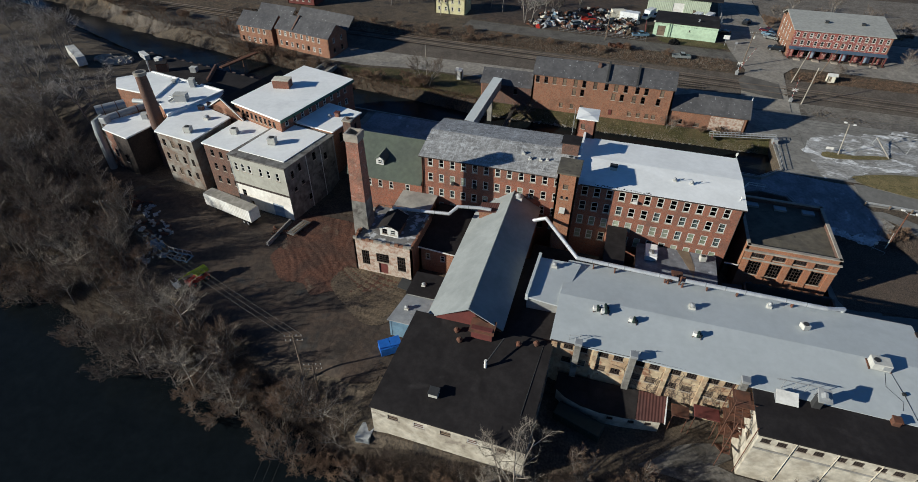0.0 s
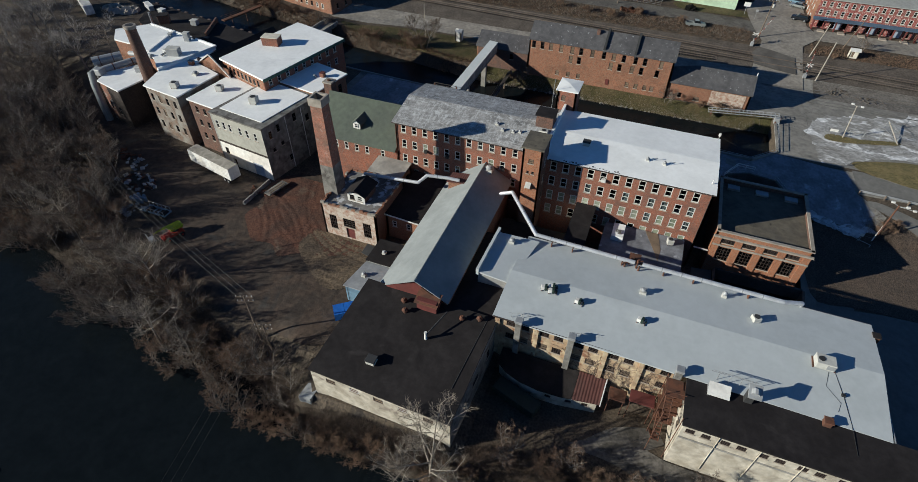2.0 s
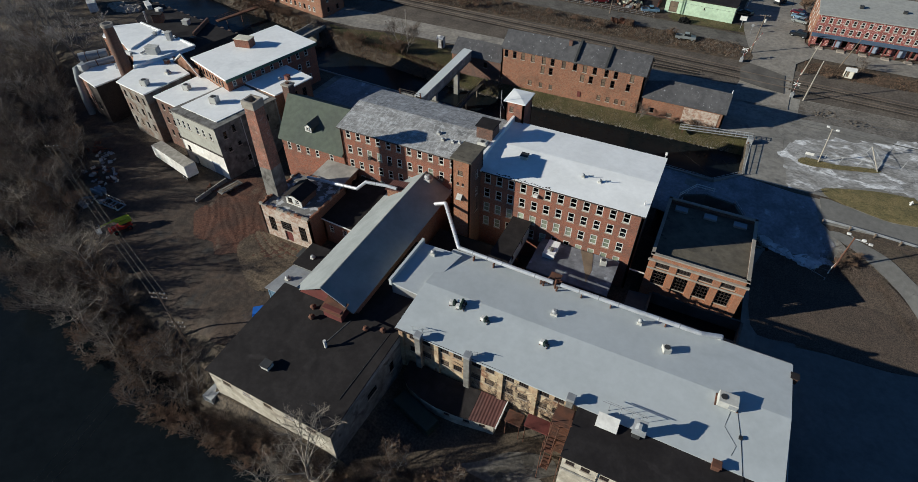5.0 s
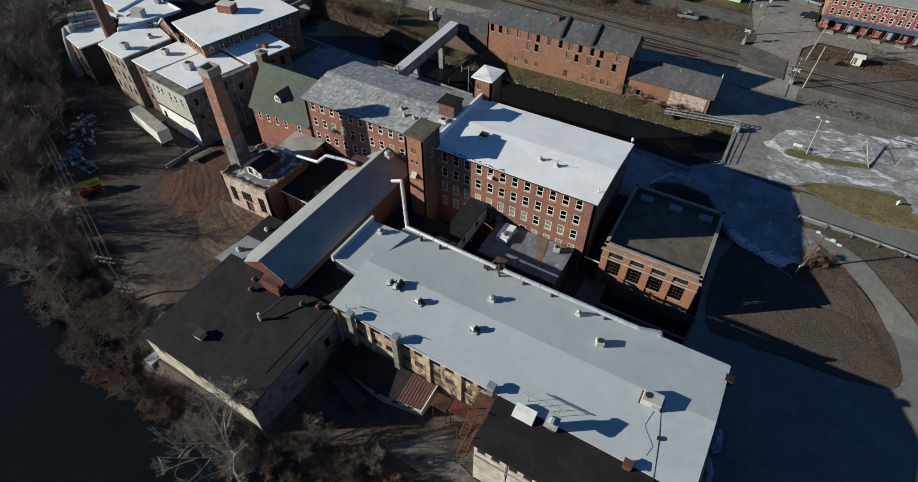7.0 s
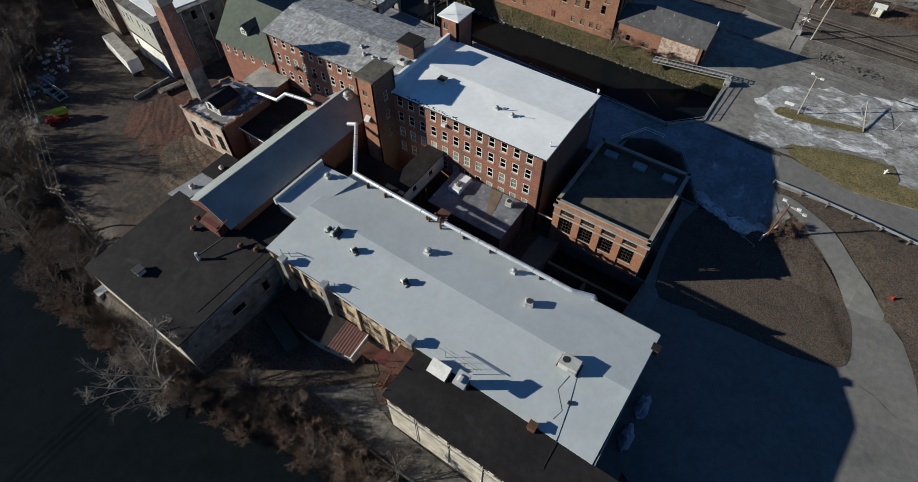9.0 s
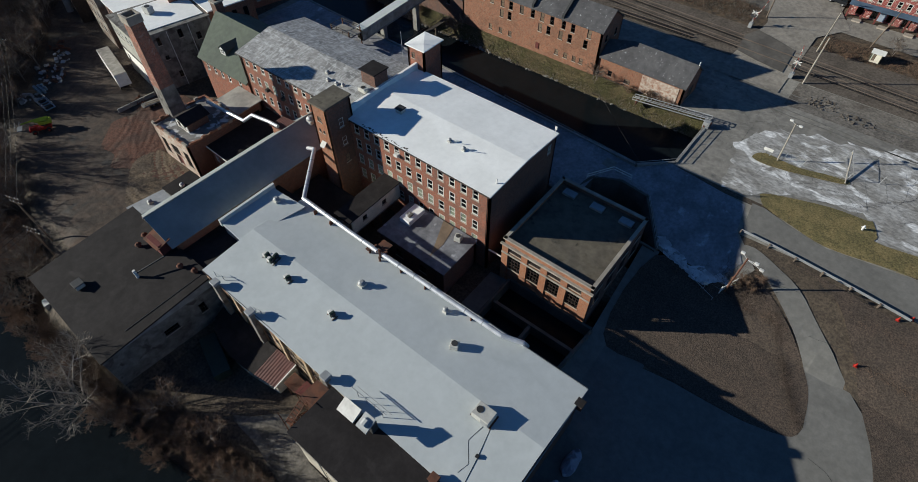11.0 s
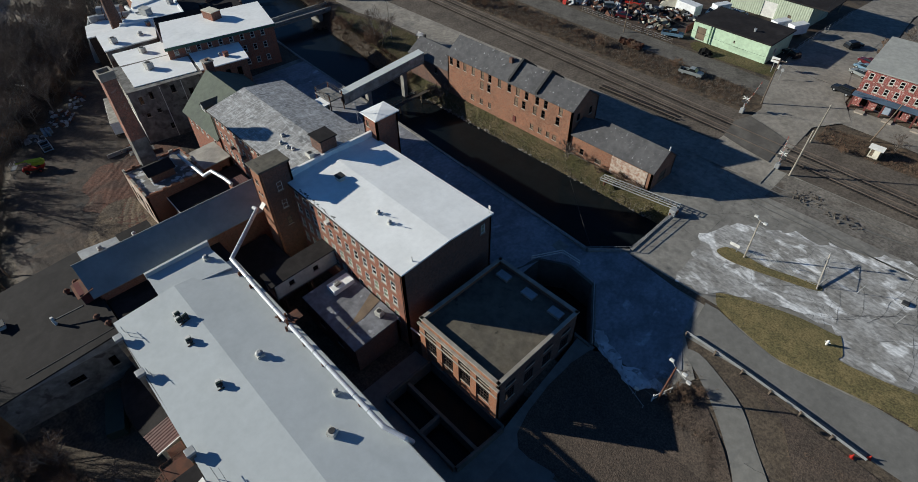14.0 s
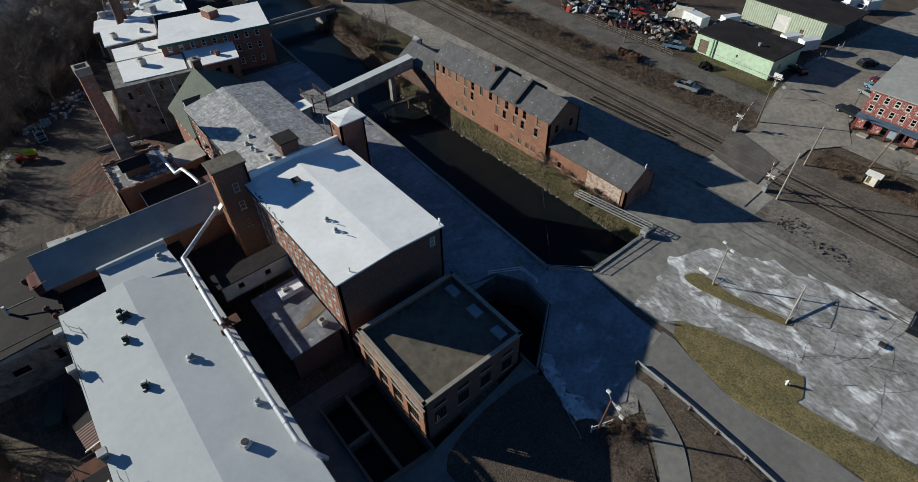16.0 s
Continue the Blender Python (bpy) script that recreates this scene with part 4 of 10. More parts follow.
# snow left along the lower edge of the lot
drape("snow_crust", ragged([(44.6, 103.6), (46.4, 101.8), (49.2, 101.2), (52.0, 100.4), (54.6, 100.2), (56.6, 101.4), (58.2, 101.6), (57.2, 103.0), (54.4, 102.4), (51.6, 102.2), (48.6, 103.0), (46.4, 104.6)], 0.9, 0.4), 0.13, material("crusted_snow", (0.62, 0.63, 0.65), (0.36, 0.36, 0.375), mix=1.0, scale=2.5, bump=0.4, grain=0.3, spots=(0.24, 0.24, 0.25), spot_at=0.56, spot_scale=1.2), "crusted snow along the edge of the slope", "snow", 0.5)

# ---- rooftop things ----
def mushroom_vent(x, y, z, r=0.45, h=0.8, label="grey metal mushroom roof vent"):
    v = thing("roof_vent", (x, y, z), label, "roof vent", "roof vents")
    part("curb", bevelled(x - r, y - r, z, x + r, y + r, z + h * 0.45, 0.04), UNIT, v)
    part("neck", tubes(([(x, y, z + h * 0.4), (x, y, z + h * 0.75)], r * 0.75, 12)), STEEL, v)
    part("cap", tubes(([(x, y, z + h * 0.72), (x, y, z + h * 0.85), (x, y, z + h)], r * 1.05, 14, r * 0.5)), STEEL, v)
    return v


def condenser(x, y, z, w=1.0, d=0.9, h=0.9, turn=0.0, label="small beige condenser unit on the roof"):
    v = thing("condenser_unit", (x, y, z), label, "air conditioner", "roof condensers")
    m = Matrix.Translation((x, y, z)) @ Matrix.Rotation(turn, 4, "Z")
    part("casing", bevelled(-w / 2, -d / 2, 0.12, w / 2, d / 2, h, 0.05, m), UNIT, v)
    for sx in (-1, 1):
        b = boxes((sx * w * 0.35 - 0.05, -d / 2, 0, sx * w * 0.35 + 0.05, d / 2, 0.12))
        b.transform(m)
        part("skid", b, RUST, v)
    t = tube(bmesh.new(), [(0, 0, h - 0.02), (0, 0, h + 0.05)], min(w, d) * 0.38, 16)
    t.transform(m)
    part("fan_grille", t, UNITDARK, v)
    return v


def roof_box(x, y, z, w, d, h, mat, top, label, name="roof_hatch", turn=0.0):
    v = thing(name, (x, y, z), label, "roof hatch")
    m = Matrix.Translation((x, y, z)) @ Matrix.Rotation(turn, 4, "Z")
    part("body", bevelled(-w / 2, -d / 2, 0, w / 2, d / 2, h, 0.04, m), mat, v)
    part("lid", bevelled(-w / 2 - 0.1, -d / 2 - 0.1, h + 0.003, w / 2 + 0.1, d / 2 + 0.1, h + 0.14, 0.03, m), top, v)
    return v


rng = random.Random(7)

# ---- white-roofed mill ----
mw = thing("brick_mill", (11, 92, -11.5), "four-storey red brick mill with white membrane roof", "mill building", "mill buildings")
us = [2.16 + 2.205 * k for k in range(12)]
front = rows_of(us, (2.6, -0.5, -3.7, -6.9), 1.15, 1.95, ("sash", ["sash", "shade", "shade"], ["board", "board", "shade"], ["board", "board", "shade"]), rng)
wall(mw, (-3, 83.6), (26, 83.6), -11.8, 4.9, BRICK, front)
# East end shaded by colour: darker brick than the front.
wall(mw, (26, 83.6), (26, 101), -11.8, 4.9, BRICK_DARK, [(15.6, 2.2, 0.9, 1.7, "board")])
wall(mw, (26, 101), (-3, 101), -11.8, 4.9, BRICK, rows_of([2 + 2.5 * k for k in range(11)], (2.4, -0.9, -4.1), 1.05, 1.8, ("sash", "sash", "dark"), rng))
wall(mw, (-3, 101), (-3, 83.6), -11.8, 4.9, BRICK)
RID = 92.3
roof_plate(mw, [(-3.0, 83.25, 5.08), (26.2, 83.25, 5.08), (26.2, RID, 5.6), (-3.0, RID, 5.6)], MEMBRANE, 0.25)
roof_plate(mw, [(-3.0, RID, 5.6), (26.2, RID, 5.6), (26.2, 101.3, 5.08), (-3.0, 101.3, 5.08)], MEMBRANE, 0.25)
part("gutter", tubes(([(-1.8, 83.15, 4.98), (26.1, 83.15, 4.98)], 0.11, 6)), TRIMDARK, mw, "dark sagging eaves gutter")
part("downpipe", tubes(([(25.6, 83.35, 4.9), (25.6, 83.5, 4.4), (25.6, 83.5, -9)], 0.07, 6)), TRIMDARK, mw)
part("parapet", boxes((-3.3, 83.7, 4.9, -2.85, 101.0, 6.35)), MEMBRANE, mw, "white membrane-covered firewall parapet")
fr = random.Random(17)
for x in [0.6 + 0.42 * k for k in range(24)]:
    w, h, lift = fr.uniform(0.25, 0.6), fr.uniform(0.15, 0.7), fr.uniform(0.0, 0.12)
    part("torn_flashing", slab(bmesh.new(), [(x, 83.18, 5.06 - lift), (x + w, 83.18, 5.05), (x + w * fr.uniform(0.6, 1.0), 83.25 + h, 5.115 + h * 0.057), (x + w * 0.2, 83.25 + h * 0.8, 5.115 + h * 0.05)], 0.03), fr.choice((TRIMDARK, UNITDARK, GREYDARK)), mw)
for x in (3.5, 10.8, 19.2):
    part("tie_plate", tubes(([(x, 83.6, 1.2), (x, 83.52, 1.2)], 0.12, 8)), RUST, mw)
mushroom_vent(14.4, 88.8, 5.3, 0.3, 0.75)
mushroom_vent(17.3, 88.6, 5.3, 0.3, 0.75)
for x, y in ((15.3, 88.9), (18.3, 88.8)):
    pv = thing("vent_pipe", (x, y, 5.3), "bent grey vent pipe on the white roof", "vent pipe", "vent pipes")
    part("pipe", tubes(([(x, y, 5.2), (x, y, 5.85), (x + 0.7, y + 0.3, 6.0)], 0.06, 6)), STEEL, pv)
roof_box(3.5, 89.6, 5.35, 1.2, 1.1, 0.75, UNIT, UNITDARK, "square grey exhaust fan curb on the white roof", "exhaust_fan")
pv = thing("vent_pipe", (25.3, 86.0, 5.2), "white plastic vent pipe on the white roof", "vent pipe", "vent pipes")
part("pipe", tubes(([(25.3, 86.0, 5.1), (25.3, 86.0, 6.1)], 0.08, 8)), TRIM, pv)
pv = thing("roof_antenna", (25.8, 100.8, 5.1), "small white antenna at the roof corner", "antenna")
part("mast", tubes(([(25.8, 100.8, 5.0), (25.8, 100.8, 6.2)], 0.05, 6)), TRIM, pv)
part("panel", bevelled(25.6, 100.72, 5.9, 26.0, 100.88, 6.5, 0.03), TRIM, pv)
wac = thing("window_air_conditioner", (8.2, 83.4, 2.8), "white window air conditioner under a sash", "air conditioner")
part("casing", bevelled(7.75, 83.0, 2.8, 8.55, 83.7, 3.3, 0.03), TRIM, wac)

# ---- grey-roofed mill ----
mm = thing("brick_mill", (-18, 92, -11.5), "red brick mill wing with mottled grey roof", "mill building", "mill buildings")
us = [1.8 + 2.25 * k for k in range(13)]
front = rows_of(us, (2.75, -0.6, -3.95, -7.2), 1.05, 1.8, ("sash", ["shade", "board", "sash"], ["sash", "sash", "shade"], ["dark", "board"]), rng)
wall(mm, (-32.6, 84.7), (-3.3, 84.7), -11.8, 4.8, BRICK, front)
wall(mm, (-3.3, 100.6), (-32.6, 100.6), -11.8, 4.8, BRICK, rows_of(us, (2.5, -0.9, -4.2), 1.05, 1.8, ("sash", "sash", "dark"), rng))
wall(mm, (-32.6, 100.6), (-32.6, 84.7), -11.8, 4.8, BRICK, (), 0.35, (7.95, 6.2))
roof_plate(mm, [(-33.1, 84.25, 4.95), (-3.3, 84.25, 4.95), (-3.3, 92.6, 6.5), (-33.1, 92.6, 6.5)], METALROOF, 0.22)
roof_plate(mm, [(-33.1, 92.6, 6.5), (-3.3, 92.6, 6.5), (-3.3, 101.0, 4.95), (-33.1, 101.0, 4.95)], METALROOF, 0.22)
part("gutter", tubes(([(-33.0, 84.15, 4.84), (-5.6, 84.15, 4.84)], 0.1, 6)), TRIMDARK, mm, "dark eaves gutter")
part("downpipe", tubes(([(-32.4, 84.5, 4.8), (-32.4, 84.5, -9)], 0.08, 6)), RUST, mm)
for k, (u, z) in enumerate(((2, 0), (4, 0), (9, 0))):
    x = -32.6 + us[u]
    wac = thing("window_air_conditioner", (x, 84.5, -0.6), "dark window air conditioner in a lower sash", "air conditioner", "window air conditioners")
    part("casing", bevelled(x - 0.1, 84.05, -0.55, x + 0.55, 84.7, -0.05, 0.03), UNITDARK, wac)
for x, y, s in ((-13.4, 89.4, 0.34), (-11.9, 88.1, 0.3), (-9.9, 88.2, 0.3), (-8.7, 88.5, 0.26)):
    mushroom_vent(x, y, 5.6 + (y - 88) * 0.18, s, 0.6)
ph = thing("roof_penthouse", (-4.8, 92.5, 6.3), "dark brown machine room on the mill roof", "penthouse")
part("body", boxes((-6.5, 91.0, 5.6, -3.35, 94.0, 8.5)), BRICK_DARK, ph)
part("roof", bevelled(-6.75, 90.75, 8.503, -3.1, 94.25, 8.7, 0.04), BLACKROOF, ph)
condenser(-4.5, 89.3, 5.9, 1.6, 1.0, 0.9, 0, "dark condenser beside the machine room")

# ---- stair tower in front of the mill ----
ts = thing("stair_tower", (-3.9, 82, -11), "tall orange brick stair tower with flat roof", "tower")
tw = [(-5.7, 79.3), (-2.2, 79.3), (-2.2, 84.4), (-5.7, 84.4)]
wall(ts, tw[0], tw[1], -11.8, 8.9, BRICK_E, [(1.6, 6.0, 0.9, 0.9, "ply"), (1.2, 3.9, 0.45, 0.55, "void"), (2.1, 3.9, 0.45, 0.55, "void")])
# Faces on the shaded side are coloured darker than the orange ones.
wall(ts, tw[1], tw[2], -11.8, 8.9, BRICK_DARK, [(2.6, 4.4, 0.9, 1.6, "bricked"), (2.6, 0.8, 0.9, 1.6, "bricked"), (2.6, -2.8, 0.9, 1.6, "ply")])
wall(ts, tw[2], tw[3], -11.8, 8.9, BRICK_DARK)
wall(ts, tw[3], tw[0], -11.8, 8.9, BRICK_E)
part("roof", bevelled(-5.95, 79.05, 8.9, -1.95, 84.6, 9.2, 0.05), GRAVELROOF, ts)
hood = thing("exhaust_hood", (-4.0, 79.2, 1.6), "grey sheet-metal exhaust hood on the tower", "exhaust hood")
part("hood", slab(bmesh.new(), [(-4.6, 79.28, 2.1), (-4.6, 78.5, 1.4), (-3.6, 78.5, 1.4), (-3.6, 79.28, 2.1)], 0.08), UNIT, hood)
part("side", prism(bmesh.new(), [(-4.6, 78.55), (-4.52, 78.55), (-4.52, 79.28), (-4.6, 79.28)], 1.0, [1.25, 1.25, 2.05, 2.05]), STEEL, hood)

# ---- elevator tower behind the mill ----
ue = thing("elevator_tower", (-3, 103, -6), "square red brick tower with white hipped roof", "tower")
walls_round(ue, [(-5.0, 100.9), (-1.2, 100.9), (-1.2, 105.6), (-5.0, 105.6)], -7, 9.1, BRICK, {0: [(1.3, 7.0, 0.8, 1.1, "ply")], 3: [(2.0, 6.8, 0.7, 1.4, "dark")]})
bm = bmesh.new()
c = [bm.verts.new(p) for p in ((-5.3, 100.6, 9.25), (-0.9, 100.6, 9.25), (-0.9, 105.9, 9.25), (-5.3, 105.9, 9.25))]
a = bm.verts.new((-3.1, 103.25, 9.55))
base = [bm.verts.new((v.co.x, v.co.y, 9.05)) for v in c]
for i in range(4):
    bm.faces.new((c[i], c[(i + 1) % 4], a))
    bm.faces.new((base[i], base[(i + 1) % 4], c[(i + 1) % 4], c[i]))
bm.faces.new(base[::-1])
part("roof", bm, MEMBRANE, ue)
ant = thing("roof_mast", (-5.6, 100.2, 6), "thin steel mast beside the elevator tower", "mast")
part("mast", tubes(([(-5.6, 100.2, 4.8), (-5.6, 100.2, 11.5)], 0.05, 6)), STEEL, ant)
part("stay", tubes(([(-5.6, 100.2, 9), (-5.1, 101.0, 7.0)], 0.03, 5)), STEEL, ant)

# ---- green-roofed wing ----
dg = thing("brick_wing", (-42, 92, -12), "low brick wing with dark green shingle roof", "mill building")
fp = [(-48.4, 84.5), (-32.65, 84.5), (-32.65, 101), (-54.6, 101)]
wall(dg, fp[0], fp[1], -12, -1.9, BRICK, [(u, -4.1, 0.9, 1.7, "sash") for u in (1.8, 4.2, 6.6, 9.0, 12.6)])
wall(dg, fp[2], fp[3], -12, -1.9, BRICK)
wall(dg, fp[3], fp[0], -12, -1.9, GREYWALL, [(10, -3.8, 0.8, 1.3, "dark")], 0.35, (8.7, 3.2))
roof_plate(dg, [(-48.9, 84.05, -1.75), (-32.75, 84.05, -1.75), (-32.75, 92.8, 3.6), (-52.0, 92.8, 3.6)], GREENSHINGLE, 0.25)
roof_plate(dg, [(-52.0, 92.8, 3.6), (-32.75, 92.8, 3.6), (-32.75, 101.4, -1.75), (-55.2, 101.4, -1.75)], GREENSHINGLE, 0.25)
dm = part("dormer", boxes((-43.2, 86.6, -0.6, -41.6, 89.4, 1.2)), GREENSHINGLE, dg, "small gabled dormer with a white sash")
roof_plate(dg, [(-43.6, 86.3, 1.1), (-42.4, 86.3, 2.0), (-42.4, 90.6, 2.0), (-43.6, 90.0, 1.1)], GREENSHINGLE, 0.12, "dormer_roof")
roof_plate(dg, [(-42.4, 86.3, 2.0), (-41.2, 86.3, 1.1), (-41.2, 90.0, 1.1), (-42.4, 90.6, 2.0)], GREENSHINGLE, 0.12, "dormer_roof")
part("dormer_gable", prism(bmesh.new(), [(-43.2, 86.45), (-42.4, 86.45), (-42.4, 86.58), (-43.2, 86.58)], 0.0, [1.2, 1.8, 1.8, 1.2]), TRIM, dg)
part("dormer_gable", prism(bmesh.new(), [(-42.4, 86.45), (-41.6, 86.45), (-41.6, 86.58), (-42.4, 86.58)], 0.0, [1.8, 1.2, 1.2, 1.8]), TRIM, dg)
hang_window(dg, (-43.2, 86.32), (-41.6, 86.32), 0.8, 0.25, 0.8, 0.95, "sash", False)
bch = thing("brick_chimney", (-52.5, 93.5, 3), "short brick chimney on the ridge", "chimney")
part("shaft", boxes((-53.3, 92.8, -3, -51.5, 94.6, 5.0)), BRICK_DARK, bch)
part("cap", bevelled(-53.5, 92.6, 5.003, -51.3, 94.8, 5.3, 0.05), COPING, bch)
part("pot", tubes(([(-52.4, 93.7, 5.3), (-52.4, 93.7, 5.55)], 0.4, 10)), RUST, bch)

# ---- boiler house and square chimney ----
bh = thing("boiler_house", (-34, 73, -12), "ruined whitewashed brick boiler house with frosted roof", "boiler house")
fp = [(-40, 67.2), (-28.6, 67.2), (-28.6, 78.7), (-40, 78.7)]
wall(bh, fp[0], fp[1], -13, -4.3, BRICK_WASH, [(2.2, -9.8, 1.5, 3.3, "grid_dark"), (5.6, -8.6, 2.5, 2.0, "grid_dark"), (9.3, -9.9, 1.6, 3.4, "grid_dark"), (5.6, -11.4, 1.8, 2.5, "open")])
part("door", boxes((-35.25, 67.4, -11.4, -33.55, 67.48, -8.85)), REDWALL, bh, "faded red double door")
# These two walls use the dark brick as painted shade.
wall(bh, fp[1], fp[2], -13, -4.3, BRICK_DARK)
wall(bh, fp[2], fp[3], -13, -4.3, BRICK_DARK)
wall(bh, fp[3], fp[0], -13, -4.3, BRICK_OLD, [(3, -8.5, 1.2, 2.2, "grid_dark")])
roof_plate(bh, [(-39.6, 67.6, -4.55), (-29.0, 67.6, -4.55), (-29.0, 78.3, -4.3), (-39.6, 78.3, -4.3)], SNOWROOF, 0.2)
k = 0.0
for side in range(4):
    a, b = Vector((*fp[side], 0)), Vector((*fp[(side + 1) % 4], 0))
    n = 14
    d = (b - a).normalized()
    q = Vector((-d.y, d.x, 0)) * 0.38
    for i in range(n):
        p, r = a.lerp(b, i / n), a.lerp(b, (i + 0.93) / n)
        part("parapet_block", prism(bmesh.new(), [(p.x, p.y), (r.x, r.y), (r.x + q.x, r.y + q.y), (p.x + q.x, p.y + q.y)], -4.296, -4.05 + rng.uniform(-0.12, 0.35)), BRICK_OLD if rng.random() < 0.6 else COPING, bh)
mon = thing("roof_monitor", (-34, 71.5, -4.4), "small roof monitor with white windows and black roof", "roof monitor")
wall(mon, (-35.8, 70.0), (-32.2, 70.0), -4.5, -2.6, TRIM, [(1.0, -4.0, 1.0, 1.1, "dark"), (2.6, -4.0, 1.0, 1.1, "sash")], 0.15)
part("body", boxes((-35.75, 70.16, -4.5, -32.25, 74.4, -2.62)), BRICK_DARK, mon)
roof_plate(mon, [(-36.2, 69.6, -2.6), (-34.0, 69.6, -1.5), (-34.0, 74.8, -1.5), (-36.2, 74.8, -2.6)], BLACKROOF, 0.15)
roof_plate(mon, [(-34.0, 69.6, -1.5), (-31.8, 69.6, -2.6), (-31.8, 74.8, -2.6), (-34.0, 74.8, -1.5)], BLACKROOF, 0.15)
part("gable", prism(bmesh.new(), [(-35.8, 70.0), (-32.2, 70.0), (-32.2, 70.1), (-35.8, 70.1)], -2.62, -2.45), TRIM, mon)

chim = thing("factory_chimney", (-39.9, 72.2, -12), "tall tapering square brick chimney, lower part grey", "chimney")


def shaft(z0, z1, r0, r1, mat, name):
    bm = bmesh.new()
    cx, cy = -39.9, 72.2
    lo = [bm.verts.new((cx + sx * r0, cy + sy * r0, z0)) for sx, sy in ((-1, -1), (1, -1), (1, 1), (-1, 1))]
    hi = [bm.verts.new((cx + sx * r1, cy + sy * r1, z1)) for sx, sy in ((-1, -1), (1, -1), (1, 1), (-1, 1))]
    for i in range(4):
        bm.faces.new((lo[i], lo[(i + 1) % 4], hi[(i + 1) % 4], hi[i]))
    bm.faces.new(hi)
    bm.faces.new(lo[::-1])
    return part(name, bm, mat, chim)


shaft(-13, 1.6, 1.62, 1.36, GREYDARK, "base")
shaft(1.6, 13.6, 1.355, 1.13, BRICK_CHIM, "shaft")
bm = bmesh.new()
for s in ((-1.3, -1.3, 1.3, -0.95), (-1.3, 0.95, 1.3, 1.3), (-1.3, -0.95, -0.95, 0.95), (0.95, -0.95, 1.3, 0.95)):
    box(bm, -39.9 + s[0], 72.2 + s[1], 13.6, -39.9 + s[2], 72.2 + s[3], 15.0)
part("rim", bm, COPING, chim, "pale stone chimney rim")
for z in (3.4, 5.4, 7.4, 9.4, 11.4):
    r = 1.39 - 0.0195 * (z - 1.6)
    part("iron_band", boxes((-39.9 - r, 72.2 - r, z, -39.9 + r, 72.2 + r, z + 0.06)), BRICK_CHIM, chim)

an = thing("brick_annex", (-32.5, 81.5, -12), "small brick annex with pale flat roof", "annex")
walls_round(an, [(-36.4, 78.9), (-29.6, 78.9), (-29.6, 84.3), (-36.4, 84.3)], -12, -4.2, BRICK_OLD, {0: [(2.0, -6.8, 0.9, 1.4, "dark"), (4.6, -6.8, 0.9, 1.4, "sash")], 1: [(1.6, -7.0, 1.2, 1.4, "grid_dark"), (3.8, -7.0, 1.2, 1.4, "grid_dark")]})
roof_plate(an, [(-36.7, 78.75, -4.1), (-29.3, 78.75, -4.1), (-29.3, 84.45, -3.8), (-36.7, 84.45, -3.8)], material("pale_flat_roof", (0.42, 0.39, 0.34), (0.3, 0.28, 0.25), mix=1.0), 0.2)
an = thing("dark_annex", (-25, 77, -12), "low dark-roofed shed with white-trimmed gable", "annex")
walls_round(an, [(-28.5, 70.8), (-21.5, 70.8), (-21.5, 84.5), (-28.5, 84.5)], -12, -6.4, BRICK_OLD, {0: [(1.7, -8.8, 0.9, 1.4, "sash"), (4.6, -8.8, 0.9, 1.4, "sash")]})
roof_plate(an, [(-28.8, 70.5, -5.9), (-21.2, 70.5, -6.4), (-21.2, 84.6, -6.1), (-28.8, 84.6, -5.6)], BLACKROOF, 0.2)
part("verge_board", slab(bmesh.new(), [(-28.85, 70.4, -5.85), (-21.15, 70.4, -6.35), (-21.15, 70.52, -6.35), (-28.85, 70.52, -5.85)], 0.25), TRIM, an)

# ---- long gabled shed ----
gs = thing("gabled_shed", (-14, 69, -12), "long shed with pale metal gable roof", "shed")
GX0, GX1, GR = -20.6, -8.8, -13.8
wall(gs, (GX0, 52.9), (GX1, 52.9), -12, -5.1, BRICK_OLD, [(2.4, -9.0, 1.2, 2.0, "dark"), (9.0, -9.0, 1.2, 2.0, "dark")])
part("gable_cladding", prism(bmesh.new(), [(GX0, 52.95), (GR, 52.95), (GR, 53.1), (GX0, 53.1)], -5.1, [-5.0, -0.1, -0.1, -5.0]), REDWALL, gs, "weathered red gable boarding")
part("gable_cladding", prism(bmesh.new(), [(GR, 52.95), (GX1, 52.95), (GX1, 53.1), (GR, 53.1)], -5.1, [-0.1, -3.0, -3.0, -0.1]), REDWALL, gs, "weathered red gable boarding")
wall(gs, (GX1, 52.9), (GX1, 84.6), -12, -3.0, BRICK_OLD)
wall(gs, (GX1, 84.6), (GX0, 84.6), -12, -5.1, BRICK_OLD)
part("gable_cladding", prism(bmesh.new(), [(GX0, 84.4), (GR, 84.4), (GR, 84.55), (GX0, 84.55)], -5.1, [-5.0, -0.1, -0.1, -5.0]), BRICK_OLD, gs)
part("gable_cladding", prism(bmesh.new(), [(GR, 84.4), (GX1, 84.4), (GX1, 84.55), (GR, 84.55)], -5.1, [-0.1, -3.0, -3.0, -0.1]), BRICK_OLD, gs)
wall(gs, (GX0, 84.6), (GX0, 52.9), -12, -5.1, BRICK_OLD)
roof_plate(gs, [(-21.0, 53.4, -5.0), (GR, 52.1, 0.22), (GR, 84.9, 0.22), (-21.0, 84.9, -5.0)], SHEETLIT, 0.16)
